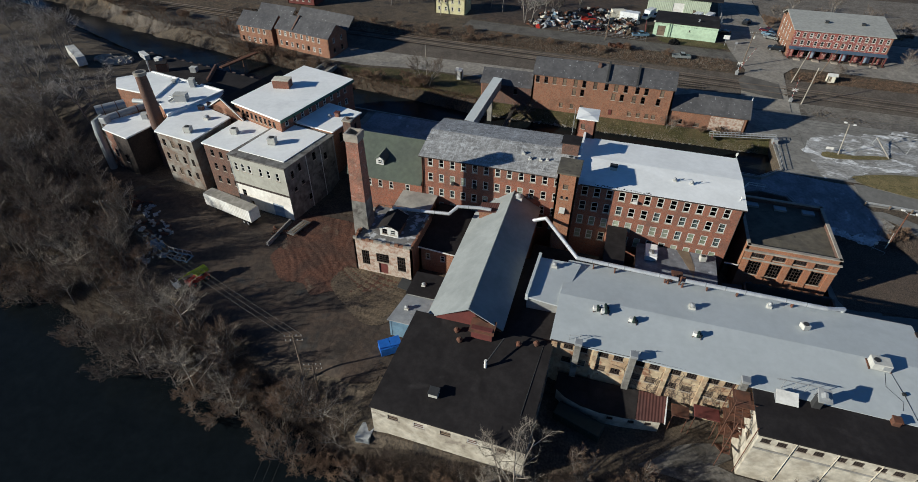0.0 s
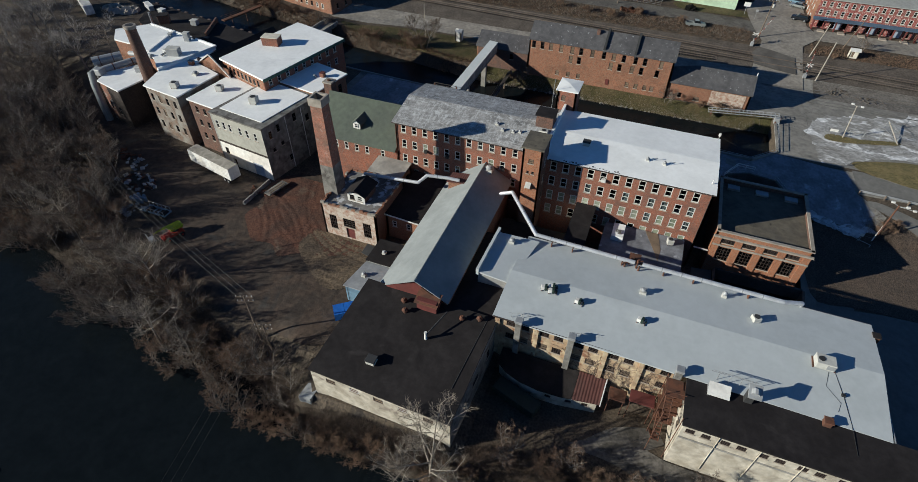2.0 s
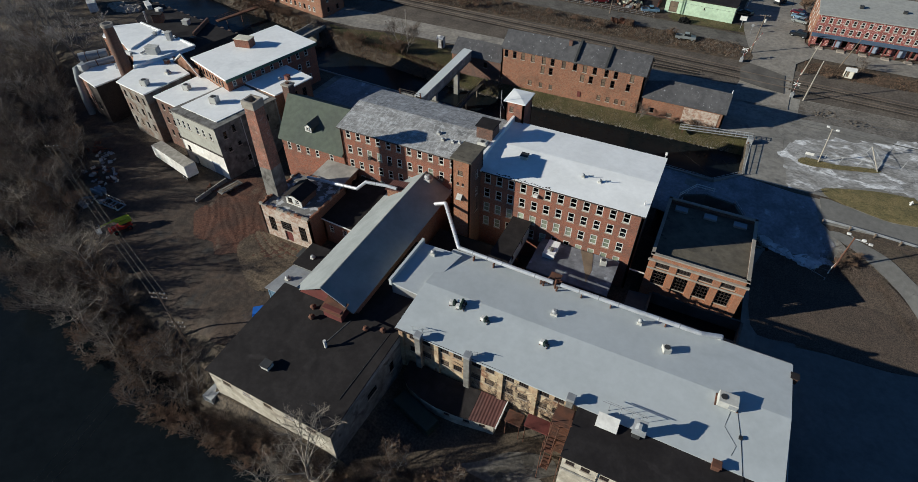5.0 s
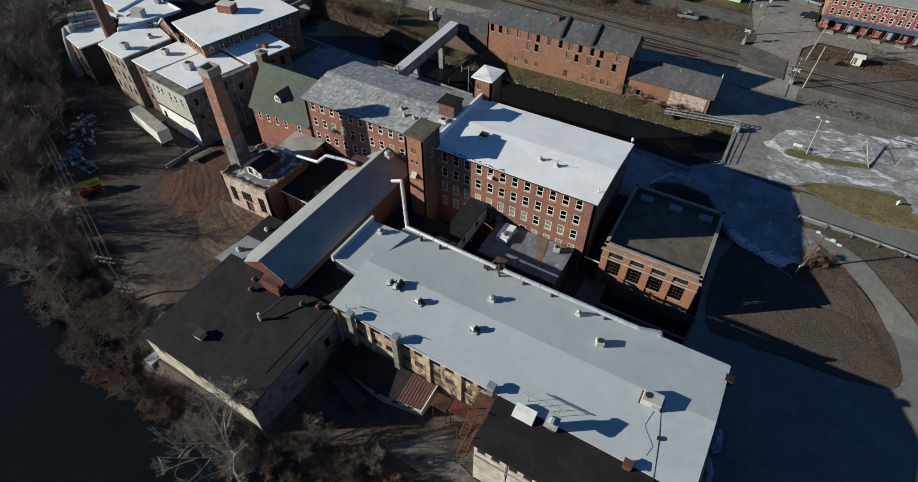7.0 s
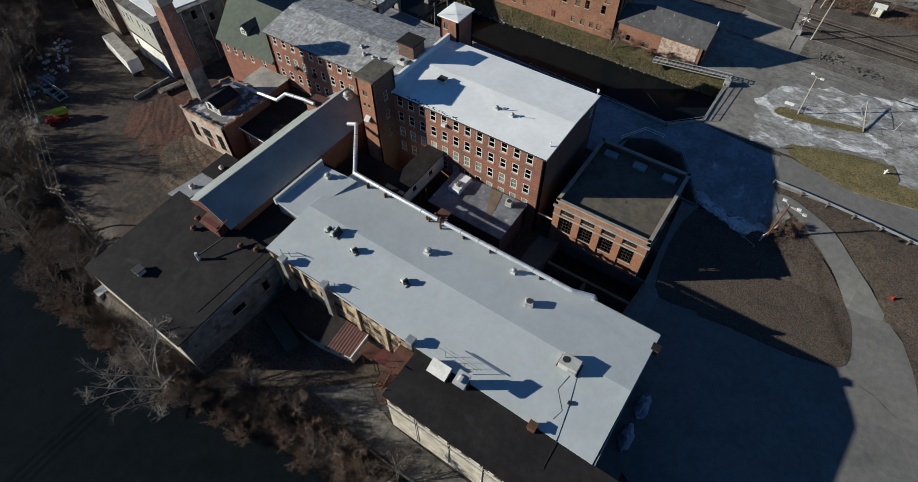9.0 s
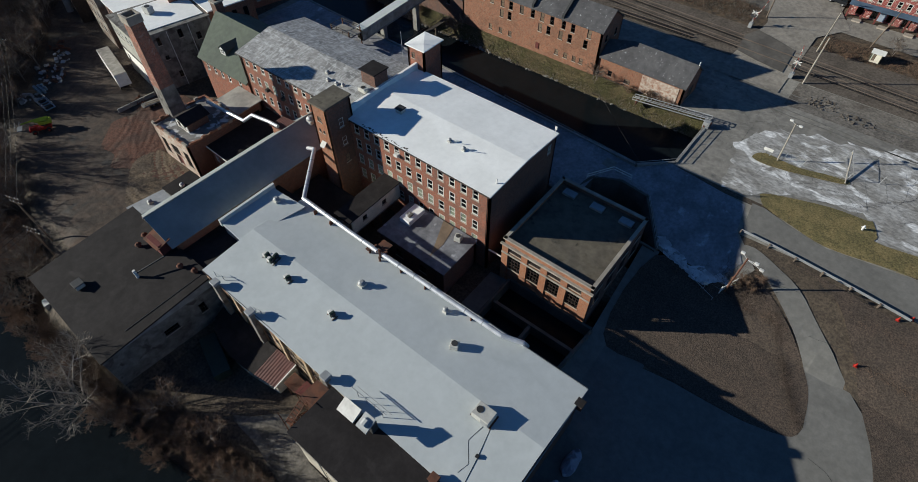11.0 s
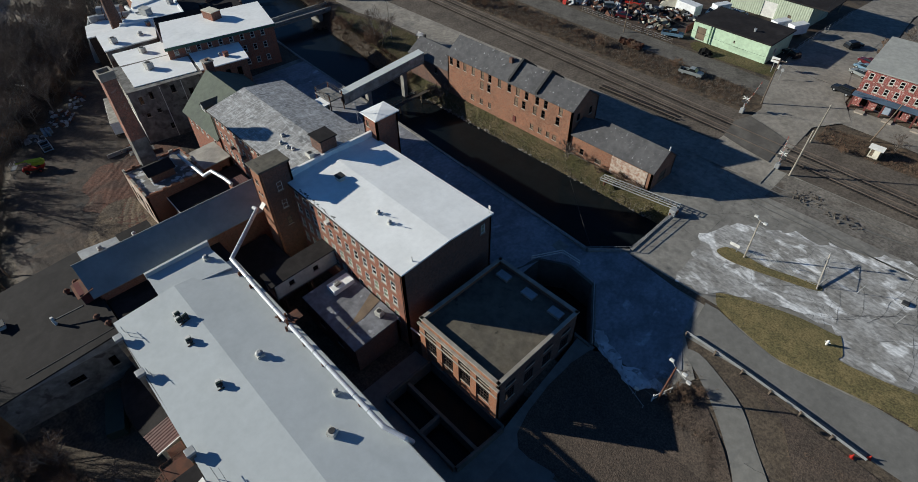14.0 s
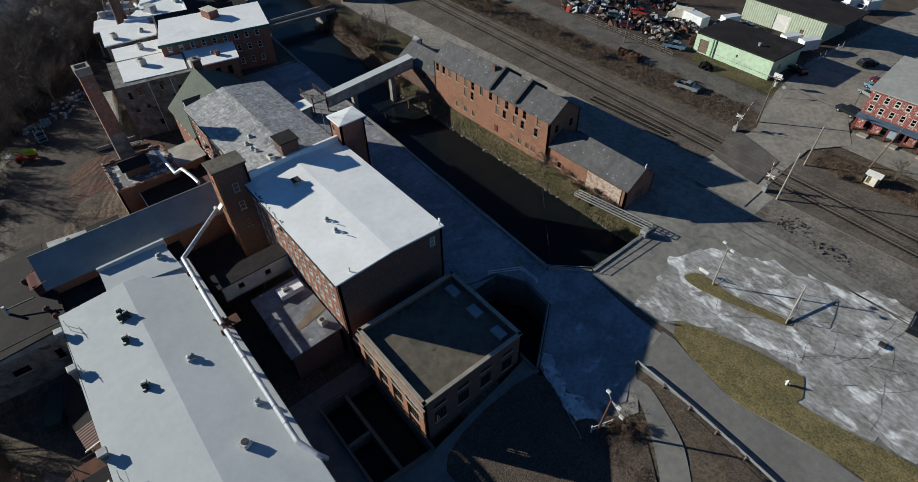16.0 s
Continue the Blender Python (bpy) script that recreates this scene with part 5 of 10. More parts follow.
roof_plate(gs, [(GR, 52.1, 0.22), (-8.4, 52.1, -2.75), (-8.4, 84.9, -2.75), (GR, 84.9, 0.22)], SHEETLIT, 0.16)
part("ridge_cap", tubes(([(GR, 52.0, 0.24), (GR, 85.0, 0.24)], 0.13, 6)), SHEETLIT, gs)
part("soffit_lining", slab(bmesh.new(), [(-12.8, 52.2, -0.9), (-8.8, 52.2, -3.2), (-8.8, 53.0, -3.2), (-12.8, 53.0, -0.9)], 0.1), RUST, gs)
mushroom_vent(-12.6, 83.2, -0.5, 0.7, 1.3, "round white turbine vent on the shed ridge")
sh = thing("roof_cabin", (-17.5, 80.4, -3), "small red sheet-roofed cabin on the shed slope", "roof cabin")
part("wall", boxes((-19.3, 79.3, -4.2, -16.0, 81.9, -1.9)), BRICK_OLD, sh)
roof_plate(sh, [(-19.6, 79.0, -1.9), (-15.6, 79.0, -1.3), (-15.6, 82.2, -1.3), (-19.6, 82.2, -1.9)], REDSHEET, 0.1)


def steam_pipe(pts, label, r=0.32, braces=()):
    p = thing("steam_pipe", pts[0], label, "pipe", "steam pipes")
    for a, b in zip(pts, pts[1:]):
        part("pipe_run", tubes(([a, b], r, 12)), PIPEWHITE, p)
        n = int((Vector(b) - Vector(a)).length / 3)
        for i in range(1, n + 1):
            q = Vector(a).lerp(Vector(b), i / (n + 1))
            d = (Vector(b) - Vector(a)).normalized() * 0.06
            part("joint_band", tubes(([q - d, q + d], r + 0.03, 12)), STEEL, p)
    for q in pts[1:-1]:
        bm = bmesh.new()
        bmesh.ops.create_icosphere(bm, subdivisions=2, radius=r * 1.02, matrix=Matrix.Translation(q))
        part("elbow", bm, PIPEWHITE, p)
    for q in braces:
        part("saddle", boxes((q[0] - 0.12, q[1] - 0.5, q[2], q[0] + 0.12, q[1] + 0.5, q[3])), RUST, p)
    return p


steam_pipe([(-36.0, 77.0, -3.2), (-24.6, 77.2, -2.3), (-23.2, 78.4, -1.1), (-19.2, 79.0, -1.0), (-17.0, 79.2, -1.1)], "insulated white steam pipe from the boiler house")
steam_pipe([(-8.9, 78.9, -1.6), (-6.6, 78.6, -0.4), (0.1, 70.3, -1.3), (10.5, 70.0, -1.35), (16.4, 69.9, -1.4)], "insulated silver steam pipe along the shed eave", 0.34)
steam_pipe([(17.6, 69.9, -1.4), (29.5, 69.9, -1.5), (38.2, 69.9, -1.6), (40.9, 70.9, -1.9), (41.2, 71.6, -3.4)], "insulated silver steam pipe along the shed eave", 0.34)
for x in (3, 6.5, 14.5, 21, 25.5, 33.5):
    sd = thing("pipe_saddle", (x, 69.9, -2.4), "rusty saddle under the steam pipe", "pipe support", "pipe saddles")
    part("stand", boxes((x - 0.08, 69.6, -2.6, x + 0.08, 70.2, -1.72)), RUST, sd)
bar = thing("burner_stack", (15.6, 70.4, -2.4), "rusty red pipework cluster beside the steam pipe", "pipework")
for i, (dx, dy, h) in enumerate(((0, 0, 1.4), (0.8, 0.5, 1.0), (1.2, -0.5, 1.7), (-0.6, -0.8, 0.7), (1.6, -1.0, 0.8))):
    part("riser", tubes(([(15.6 + dx, 70.4 + dy, -2.6), (15.6 + dx, 70.4 + dy, -2.4 + h)], 0.16, 8)), RUST, bar)
part("cross_pipe", tubes(([(14.6, 69.3, -1.6), (17.6, 70.7, -1.5)], 0.14, 8)), RUST, bar)
part("platform", boxes((15.4, 70.5, -1.7, 17.2, 72.2, -1.6)), RUST, bar)

# ---- tar-roofed building on the river ----
kb = thing("tar_roofed_building", (-12, 45, -14), "cream block building with black tar roof", "industrial building")
fp = [(-23.2, 36.5), (-1.6, 35.9), (-0.9, 53.0), (-22.4, 53.2)]
wall(kb, fp[0], fp[1], -18, -5.95, RENDERW, [(u, -7.8, 1.5, 0.9, "bricked" if i % 2 else "ply") for i, u in enumerate((3.2, 7.0, 10.8, 14.6, 18.4))])
# East wall in darker grey, its shade put into the colour.
wall(kb, fp[1], fp[2], -18, -5.95, GREYDARK, [(9, -9.2, 2.2, 1.2, "dark"), (14, -9.6, 1.0, 2.0, "dark")])
wall(kb, fp[2], fp[3], -14, -4.6, GREYWALL)
wall(kb, fp[3], fp[0], -18, -5.95, RENDERW, [(6, -8.8, 1.2, 1.2, "dark")])
part("wall_head", prism(bmesh.new(), [fp[1], fp[2], (fp[2][0] - 0.35, fp[2][1]), (fp[1][0] - 0.35, fp[1][1])], -5.96, [-5.9, -4.2, -4.2, -5.9]), GREYWALL, kb)
part("wall_head", prism(bmesh.new(), [fp[3], fp[0], (fp[0][0] + 0.35, fp[0][1]), (fp[3][0] + 0.35, fp[3][1])], -5.96, [-4.2, -5.9, -5.9, -4.2]), RENDERW, kb)
roof_plate(kb, [(-23.4, 36.3, -5.85), (-1.5, 35.7, -5.85), (-0.8, 53.1, -4.0), (-22.6, 53.4, -4.0)], BLACKROOF, 0.25)
part("lower_roof", slab(bmesh.new(), [(-9.0, 53.3, -4.6), (-1.1, 53.3, -4.4), (-1.1, 71.5, -4.4), (-9.0, 71.5, -4.6)], 0.3), BLACKROOF, kb)
part("lean_to", prism(bmesh.new(), [(-25.8, 35.2), (-23.5, 35.0), (-23.3, 38.6), (-25.6, 38.6)], -15, [-12.9, -12.2, -12.2, -12.9]), STEEL, kb, "low grey sheet-metal lean-to")
roof_box(-15.3, 40.3, -5.3, 1.3, 1.2, 0.7, UNIT, UNITDARK, "grey square roof vent on black tar", "exhaust_fan")
for x, y, z in ((-5.8, 51.2, -4.2), (-3.3, 52.0, -4.1), (-14.4, 49.6, -4.35), (-15.3, 51.2, -4.2)):
    rv = thing("roof_vent", (x, y, z), "rust-red round roof ventilator", "roof vent", "rusty roof vents")
    part("neck", tubes(([(x, y, z - 0.1), (x, y, z + 0.45)], 0.3, 10)), RUST, rv)
    part("cap", tubes(([(x, y, z + 0.45), (x, y, z + 0.6), (x, y, z + 0.85)], 0.5, 12, 0.2)), RUST, rv)
mast = thing("leaning_pipe", (-9.6, 46.4, -4.8), "leaning rusty pipe and white stack on tar roof", "roof pipe")
part("flue", tubes(([(-9.6, 46.4, -4.9), (-9.6, 46.4, -3.2)], 0.22, 10)), TRIM, mast)
part("arm", tubes(([(-9.6, 46.4, -3.9), (-7.9, 50.6, -2.6)], 0.12, 8)), UNITDARK, mast)
cab = thing("roof_cabin", (-11.5, 52.6, -4.2), "rusty red louvred cabin under the shed gable", "roof cabin")
part("body", boxes((-13.0, 50.8, -4.4, -9.8, 52.7, -2.2)), REDWALL, cab)
roof_plate(cab, [(-13.3, 50.4, -2.5), (-9.5, 50.4, -2.5), (-9.5, 52.75, -1.9), (-13.3, 52.75, -1.9)], RUST, 0.1)
sm = thing("roof_pipe_run", (-2.6, 44, -5), "ridge line of small pipes along the tar roof", "roof pipe")
part("pipe", tubes(([(-3.2, 40.5, -5.3), (-2.2, 52.5, -4.05)], 0.05, 6)), UNITDARK, sm)

# metal annex north-west of it
ma = thing("sheet_metal_annex", (-25, 58, -11), "blue-grey sheet-metal annex with flat roofs", "annex")
walls_round(ma, [(-27.6, 53.6), (-22.6, 53.6), (-21.1, 59.6), (-26.6, 59.6)], -12, -7.9, PAINTTEAL, {3: [(3, -10.5, 1.0, 1.2, "sash")]})
roof_plate(ma, [(-27.9, 53.4, -7.8), (-22.5, 53.4, -7.8), (-21.0, 59.7, -7.7), (-26.9, 59.7, -7.7)], STEEL, 0.15)
walls_round(ma, [(-26.8, 59.8), (-21.1, 59.8), (-21.1, 65.2), (-26.8, 65.2)], -12, -7.5, GREYWALL)
roof_plate(ma, [(-27.0, 59.75, -7.4), (-21.0, 59.75, -7.4), (-21.0, 65.4, -7.3), (-27.0, 65.4, -7.3)], BLACKROOF, 0.15)
mushroom_vent(-24.6, 62.3, -7.4, 0.35, 0.7)
mushroom_vent(-25.6, 56.6, -7.8, 0.4, 0.8)
dump = thing("dumpster", (-26.4, 50.6, -11.6), "bright blue steel waste container", "dumpster")
dmx = Matrix.Translation((-26.4, 50.6, -11.6)) @ Matrix.Rotation(radians(38), 4, "Z")
for r in ((-1.75, -1.1, 0.15, 1.75, -1.0, 1.6), (-1.75, 1.0, 0.15, 1.75, 1.1, 1.6), (-1.75, -1.0, 0.15, -1.65, 1.0, 1.6), (1.65, -1.0, 0.15, 1.75, 1.0, 1.6)):
    b = boxes(r)
    b.transform(dmx)
    part("side", b, PAINTBLUE, dump)
for r in ((-1.75, -1.1, 1.62, 0.0, 1.1, 1.7), (0.05, -1.1, 1.62, 1.75, 1.1, 1.7), (-1.65, -1.0, 0.1, 1.65, 1.0, 0.2)):
    b = boxes(r)
    b.transform(dmx)
    part("lid", b, PAINTBLUE, dump)

# ---- long shed with grey membrane roof ----
ls = thing("long_shed", (24, 61, -11), "long mill shed with pale grey membrane roof", "mill building")
sb = lambda y: [(u, y, 1.35, 1.15, "grid_dark") for u in (2.5, 4.6, 7.6, 9.7, 12.6, 14.7, 17.6, 19.7, 22.6, 24.7)]
wall(ls, (-1.2, 52.9), (49.8, 52.0), -13.5, -2.75, STONE, sb(-4.3) + [(u, -7.3, 1.35, 1.2, "ply" if i % 3 else "grid_dark") for i, (u, *_) in enumerate(sb(0))])
# Shade of the east and north sides is set by darker brick.
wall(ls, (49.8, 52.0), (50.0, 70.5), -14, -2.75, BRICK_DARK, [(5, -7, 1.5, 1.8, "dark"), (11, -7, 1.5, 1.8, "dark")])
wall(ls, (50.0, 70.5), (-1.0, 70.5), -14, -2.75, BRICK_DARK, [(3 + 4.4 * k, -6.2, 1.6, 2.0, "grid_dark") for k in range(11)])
wall(ls, (-1.0, 70.5), (-1.2, 52.9), -11.5, -2.75, BRICK_OLD)
for k, u in enumerate((0.2, 6.1, 11.1, 16.1, 21.1, 26.1)):
    part("pilaster", boxes((-1.2 + u, 52.55 - u * 0.018, -11.4, -0.55 + u, 52.88 - u * 0.018, -2.85)), STONE, ls)
roof_plate(ls, [(-1.5, 52.5, -2.62), (50.1, 51.6, -2.62), (50.25, 61.4, -1.85), (-1.4, 61.6, -1.85)], MEMBRANE_G, 0.2)
roof_plate(ls, [(-1.4, 61.6, -1.85), (50.25, 61.4, -1.85), (50.4, 70.9, -2.62), (-1.2, 70.9, -2.62)], MEMBRANE_G, 0.2)
part("eave_trim", boxes((-1.4, 52.42, -2.86, 49.9, 52.5, -2.6)), TRIMDARK, ls)
part("eave_trim", boxes((-1.0, 70.92, -2.86, 50.3, 71.0, -2.6)), STEEL, ls)
part("verge_trim", boxes((50.3, 51.7, -2.9, 50.42, 70.9, -2.62)), STEEL, ls)
part("wing_wall", prism(bmesh.new(), [(-6.3, 59.6), (-1.25, 59.6), (-1.25, 68.9), (-6.3, 68.9)], -11.5, -2.35), GREYWALL, ls)
part("wing_roof", slab(bmesh.new(), [(-6.2, 59.4, -2.0), (-1.2, 59.2, -2.3), (1.0, 69.6, -2.0), (-5.8, 69.0, -1.6)], 0.25), MEMBRANE_G, ls)
part("wing_parapet", prism(bmesh.new(), [(-6.6, 59.3), (-6.15, 59.3), (-5.7, 69.3), (-6.15, 69.4)], -2.6, [-1.35, -1.35, -0.85, -0.85]), MEMBRANE_G, ls)
def refrigeration_skid(x, y, z, turn, n=1):
    """White casings with dark fan cowls and a compressor between them, on a low frame."""
    v = thing("refrigeration_unit", (x, y, z), "small white and dark green refrigeration unit on skids", "air conditioner", "refrigeration units")
    m = Matrix.Translation((x, y, z)) @ Matrix.Rotation(turn, 4, "Z")

    def add(name, bm, mat):
        bm.transform(m)
        part(name, bm, mat, v)
    for k in range(n):
        o = 0.85 * k
        add("casing", bevelled(-0.55, o - 0.32, 0.12, 0.0, o + 0.32, 0.75, 0.04), TRIM)
        add("coil", bevelled(0.02, o - 0.36, 0.1, 0.34, o + 0.36, 0.95, 0.04), GREENPAINT)
        add("fan_cowl", tubes(([(0.34, o, 0.55), (0.5, o, 0.55)], 0.3, 12)), UNITDARK)
        add("compressor", tubes(([(0.68, o + 0.1, 0.08), (0.68, o + 0.1, 0.5), (0.68, o + 0.1, 0.58)], 0.15, 10, 0.06)), GREENPAINT)
        add("suction_line", tubes(([(0.68, o + 0.1, 0.55), (0.6, o + 0.3, 0.7), (0.2, o + 0.42, 0.6)], 0.025, 6)), RUST)
    for sx in (-0.5, 0.62):
        add("skid", boxes((sx, -0.45, 0, sx + 0.08, 0.85 * (n - 1) + 0.45, 0.12)), RUST)


refrigeration_skid(4.4, 59.6, -2.0, 0.15, 1)
refrigeration_skid(5.6, 59.4, -2.0, 0.15, 2)
refrigeration_skid(9.8, 58.9, -2.1, -0.2)
refrigeration_skid(18.9, 58.7, -2.1, -0.2)
mushroom_vent(18.5, 64.6, -2.1, 0.5, 0.9)
condenser(34.4, 65.2, -2.2, 1.1, 1.1, 0.9, 0.4)
mushroom_vent(30.1, 68.6, -2.45, 0.35, 1.1, "tall white roof vent by the pipe")
mushroom_vent(-3.2, 67.6, -1.85, 0.45, 0.9)
acu = thing("rooftop_unit", (42.6, 60.4, -2.0), "large beige rooftop air handler with two fans", "air conditioner")
part("casing", bevelled(41.6, 59.3, -1.85, 44.0, 61.1, -0.75, 0.06), UNIT, acu)
part("fan_grille", tubes(([(42.2, 60.2, -0.77), (42.2, 60.2, -0.69)], 0.42, 20)), UNITDARK, acu)
part("louvre_panel", boxes((42.9, 59.24, -1.6, 43.9, 59.31, -0.9)), STEEL, acu)
for x in (41.4, 44.0):
    part("rail_foot", boxes((x, 59.4, -2.1, x + 0.2, 61.2, -1.83)), RUST, acu)
hosep = thing("roof_conduit", (45.0, 60.0, -2.0), "thin black conduit across the pale roof", "conduit")
part("conduit", tubes(([(44.2, 59.6, -2.0), (45.0, 56.0, -2.25), (45.6, 52.4, -2.55), (45.9, 48.2, -2.75)], 0.03, 6)), WIRE, hosep)
part("conduit", tubes(([(43.4, 59.2, -2.0), (43.0, 57.0, -2.2), (44.6, 55.0, -2.35), (44.2, 53.6, -2.45)], 0.02, 6)), WIRE, hosep)
part("junction_box", boxes((44.7, 56.0, -2.25, 45.1, 56.4, -1.95)), WIRE, hosep)
sawn = thing("saw_tooth_skylight", (30.5, 50.8, -2.8), "white sloping roof hatch on black roof", "skylight")
part("slope", slab(bmesh.new(), [(28.6, 50.3, -2.5), (31.3, 50.3, -2.5), (31.3, 51.9, -1.7), (28.6, 51.9, -1.7)], 0.1), TRIM, sawn)
for x in (28.6, 31.2):
    part("side", prism(bmesh.new(), [(x, 50.35), (x + 0.1, 50.35), (x + 0.1, 51.85), (x, 51.85)], -2.9, [-2.61, -2.61, -1.85, -1.85]), STEEL, sawn)
part("back", boxes((28.7, 51.85, -2.9, 31.2, 51.95, -1.83)), STEEL, sawn)
ductb = thing("duct_hood", (33.5, 51.2, -2.8), "tall grey sheet-metal gooseneck duct at the roof edge", "duct")
part("riser", bevelled(33.0, 50.9, -2.9, 34.0, 51.8, -0.6, 0.04), UNITDARK, ductb)
part("neck", tubes(([(33.5, 51.4, -0.7), (33.5, 51.3, -0.1), (33.5, 50.9, 0.15), (33.5, 50.4, 0.0)], 0.55, 10)), STEEL, ductb)
part("hood", slab(bmesh.new(), [(32.7, 49.9, -0.05), (34.3, 49.9, -0.05), (34.3, 51.6, 0.55), (32.7, 51.6, 0.55)], 0.25), STEEL, ductb)
rackp = thing("pipe_rack", (31, 53, -2.5), "thin steel pipe rack behind the roof hatch", "pipe rack")
for x in (29.6, 31.0, 32.4, 33.6):
    part("post", tubes(([(x, 53.0, -2.6), (x, 53.0, -0.9)], 0.04, 6)), STEEL, rackp)
part("rail", tubes(([(28.6, 53.0, -1.0), (34.2, 53.1, -1.05)], 0.05, 6)), STEEL, rackp)
part("rail", tubes(([(29.0, 53.6, -1.5), (34.5, 53.6, -1.5)], 0.04, 6)), STEEL, rackp)
roof_box(42.7, 51.4, -2.8, 0.9, 0.9, 0.9, RUST, RUST, "rusty square vent at the eave")
roof_box(50.6, 68.7, -3.4, 0.9, 0.9, 1.1, RUST, BLACKROOF, "dark rusty exhaust at the shed corner")
for x, y in ((1.2, 53.1), (2.6, 53.4), (10.4, 52.9), (11.3, 53.1)):
    an = thing("roof_antenna", (x, y, -2.5), "thin bent antenna at the roof edge", "antenna", "roof antennas")
    part("mast", tubes(([(x, y, -2.7), (x, y, -1.5)], 0.04, 6)), STEEL, an)
    part("arm", tubes(([(x - 0.5, y, -1.7), (x + 1.0, y + 0.1, -1.6)], 0.03, 6)), STEEL, an)
for x in (2.6, 10.3, 24.9):
    dk = thing("wall_duct", (x, 52.2, -9), "rusty vertical duct on the shed wall", "duct", "wall ducts")
    part("duct", bevelled(x - 0.45, 51.7, -9.0, x + 0.45, 52.44, -1.9, 0.05), GREYDARK, dk)
    part("head", bevelled(x - 0.55, 51.6, -1.9, x + 0.55, 52.7, -1.45, 0.05), STEEL, dk)

# ---- white-walled shed with black roof, fire escape ----
ss = thing("white_walled_shed", (42, 48, -11), "white block shed with black roof", "industrial building")
fp = [(26.3, 45.2), (60.0, 45.0), (60.0, 51.5), (26.3, 51.9)]
wall(ss, fp[0], fp[1], -13, -3.0, RENDERW, [(u, -4.7, 1.1, 0.85, "grid_dark") for u in (1.0, 2.9, 5.2, 7.1, 9.6, 11.5, 14.0, 15.9, 18.4, 20.3, 22.8, 24.7, 27.4, 29.5)])
wall(ss, fp[1], fp[2], -13, -3.0, RENDERW)
wall(ss, fp[3], fp[0], -13, -3.0, RENDERW, [(4.3, -7.5, 1.1, 1.3, "ply")])
roof_plate(ss, [(26.0, 44.9, -2.85), (60.3, 44.7, -2.85), (60.3, 51.55, -2.7), (26.0, 51.95, -2.7)], BLACKROOF, 0.25)
for x in (30.6, 35.4, 40.2, 45.0, 50.0):
    part("downpipe", tubes(([(x, 45.05, -3.0), (x, 45.05, -12)], 0.06, 6)), RENDERW, ss)
part("fascia_band", boxes((26.3, 45.06, -6.2, 60.0, 45.14, -5.9)), CONCRETE, ss)
fe = thing("fire_escape", (25, 49, -12), "rusty steel fire escape stairs on the end wall", "fire escape")
for z in (-10.0, -7.6, -5.2, -3.4):
    part("landing", boxes((23.6, 48.8, z, 26.2, 51.6, z + 0.08)), RUST, fe)
    part("guard_rail", tubes(([(23.6, 48.8, z + 1), (23.6, 51.6, z + 1)], 0.04, 6), ([(23.6, 48.8, z + 1), (26.2, 48.8, z + 1)], 0.04, 6)), RUST, fe)
for i, (z, z2) in enumerate(((-13.0, -10.0), (-10.0, -7.6), (-7.6, -5.2), (-5.2, -3.4))):
    for dx in (0.0, 0.9):
        part("stringer", tubes(([(23.8 + dx, 45.8 if i % 2 else 49.2, z), (23.8 + dx, 48.9 if i % 2 else 45.9, z2)], 0.07, 6)), RUST, fe)
    for k in range(8):
        t = (k + 0.5) / 8
        y = (45.8 + 3.1 * t) if i % 2 else (49.2 - 3.3 * t)
        part("tread", boxes((23.8, y - 0.13, z + (z2 - z) * t, 24.7, y + 0.13, z + (z2 - z) * t + 0.04)), RUST, fe)
for x, y in ((23.6, 45.7), (23.6, 48.8), (23.6, 51.6), (26.0, 45.6)):
    part("post", tubes(([(x, y, -13.3), (x, y, -2.6)], 0.06, 6)), RUST, fe)

# ---- low shed with red sheet roof in the court ----
rs = thing("low_shed", (9, 49, -12), "low white shed with red sheet roof, its shaded part coloured black", "shed")
fp = [(0.8, 50.4), (2.4, 49.2), (4.6, 48.4), (7.4, 48.0), (10.6, 48.1), (16.0, 48.9), (16.2, 52.4), (0.9, 52.2)]
for i, win in enumerate(((), (), (), [(1.6, -11.9, 0.9, 0.6, "dark")], [(1.4, -11.9, 0.9, 0.6, "dark"), (3.8, -11.9, 0.9, 0.6, "dark")])):
    wall(rs, fp[i], fp[i + 1], -13.3, -10.5, RENDERW, win)
wall(rs, fp[5], fp[6], -13.3, -10.5, CREAM)
wall(rs, fp[7], fp[0], -13.3, -10.5, RENDERW)
# Black plate paints the neighbour's shadow on the roof; only the lit end is red.
roof_plate(rs, [(0.5, 50.2, -10.3), (2.2, 48.9, -10.35), (4.5, 48.1, -10.4), (7.4, 47.7, -10.4), (10.6, 47.8, -10.4), (12.4, 48.05, -10.4), (12.5, 52.4, -9.3), (0.6, 52.4, -9.3)], BLACKROOF, 0.12)
roof_plate(rs, [(12.45, 48.05, -10.38), (16.3, 48.6, -10.35), (16.5, 52.4, -9.27), (12.55, 52.4, -9.27)], REDSHEET, 0.12, "sheet_roof")
part("verge_board", slab(bmesh.new(), [(16.35, 48.4, -10.2), (16.5, 48.4, -10.2), (16.65, 52.4, -9.15), (16.5, 52.4, -9.15)], 0.25), TRIM, rs)
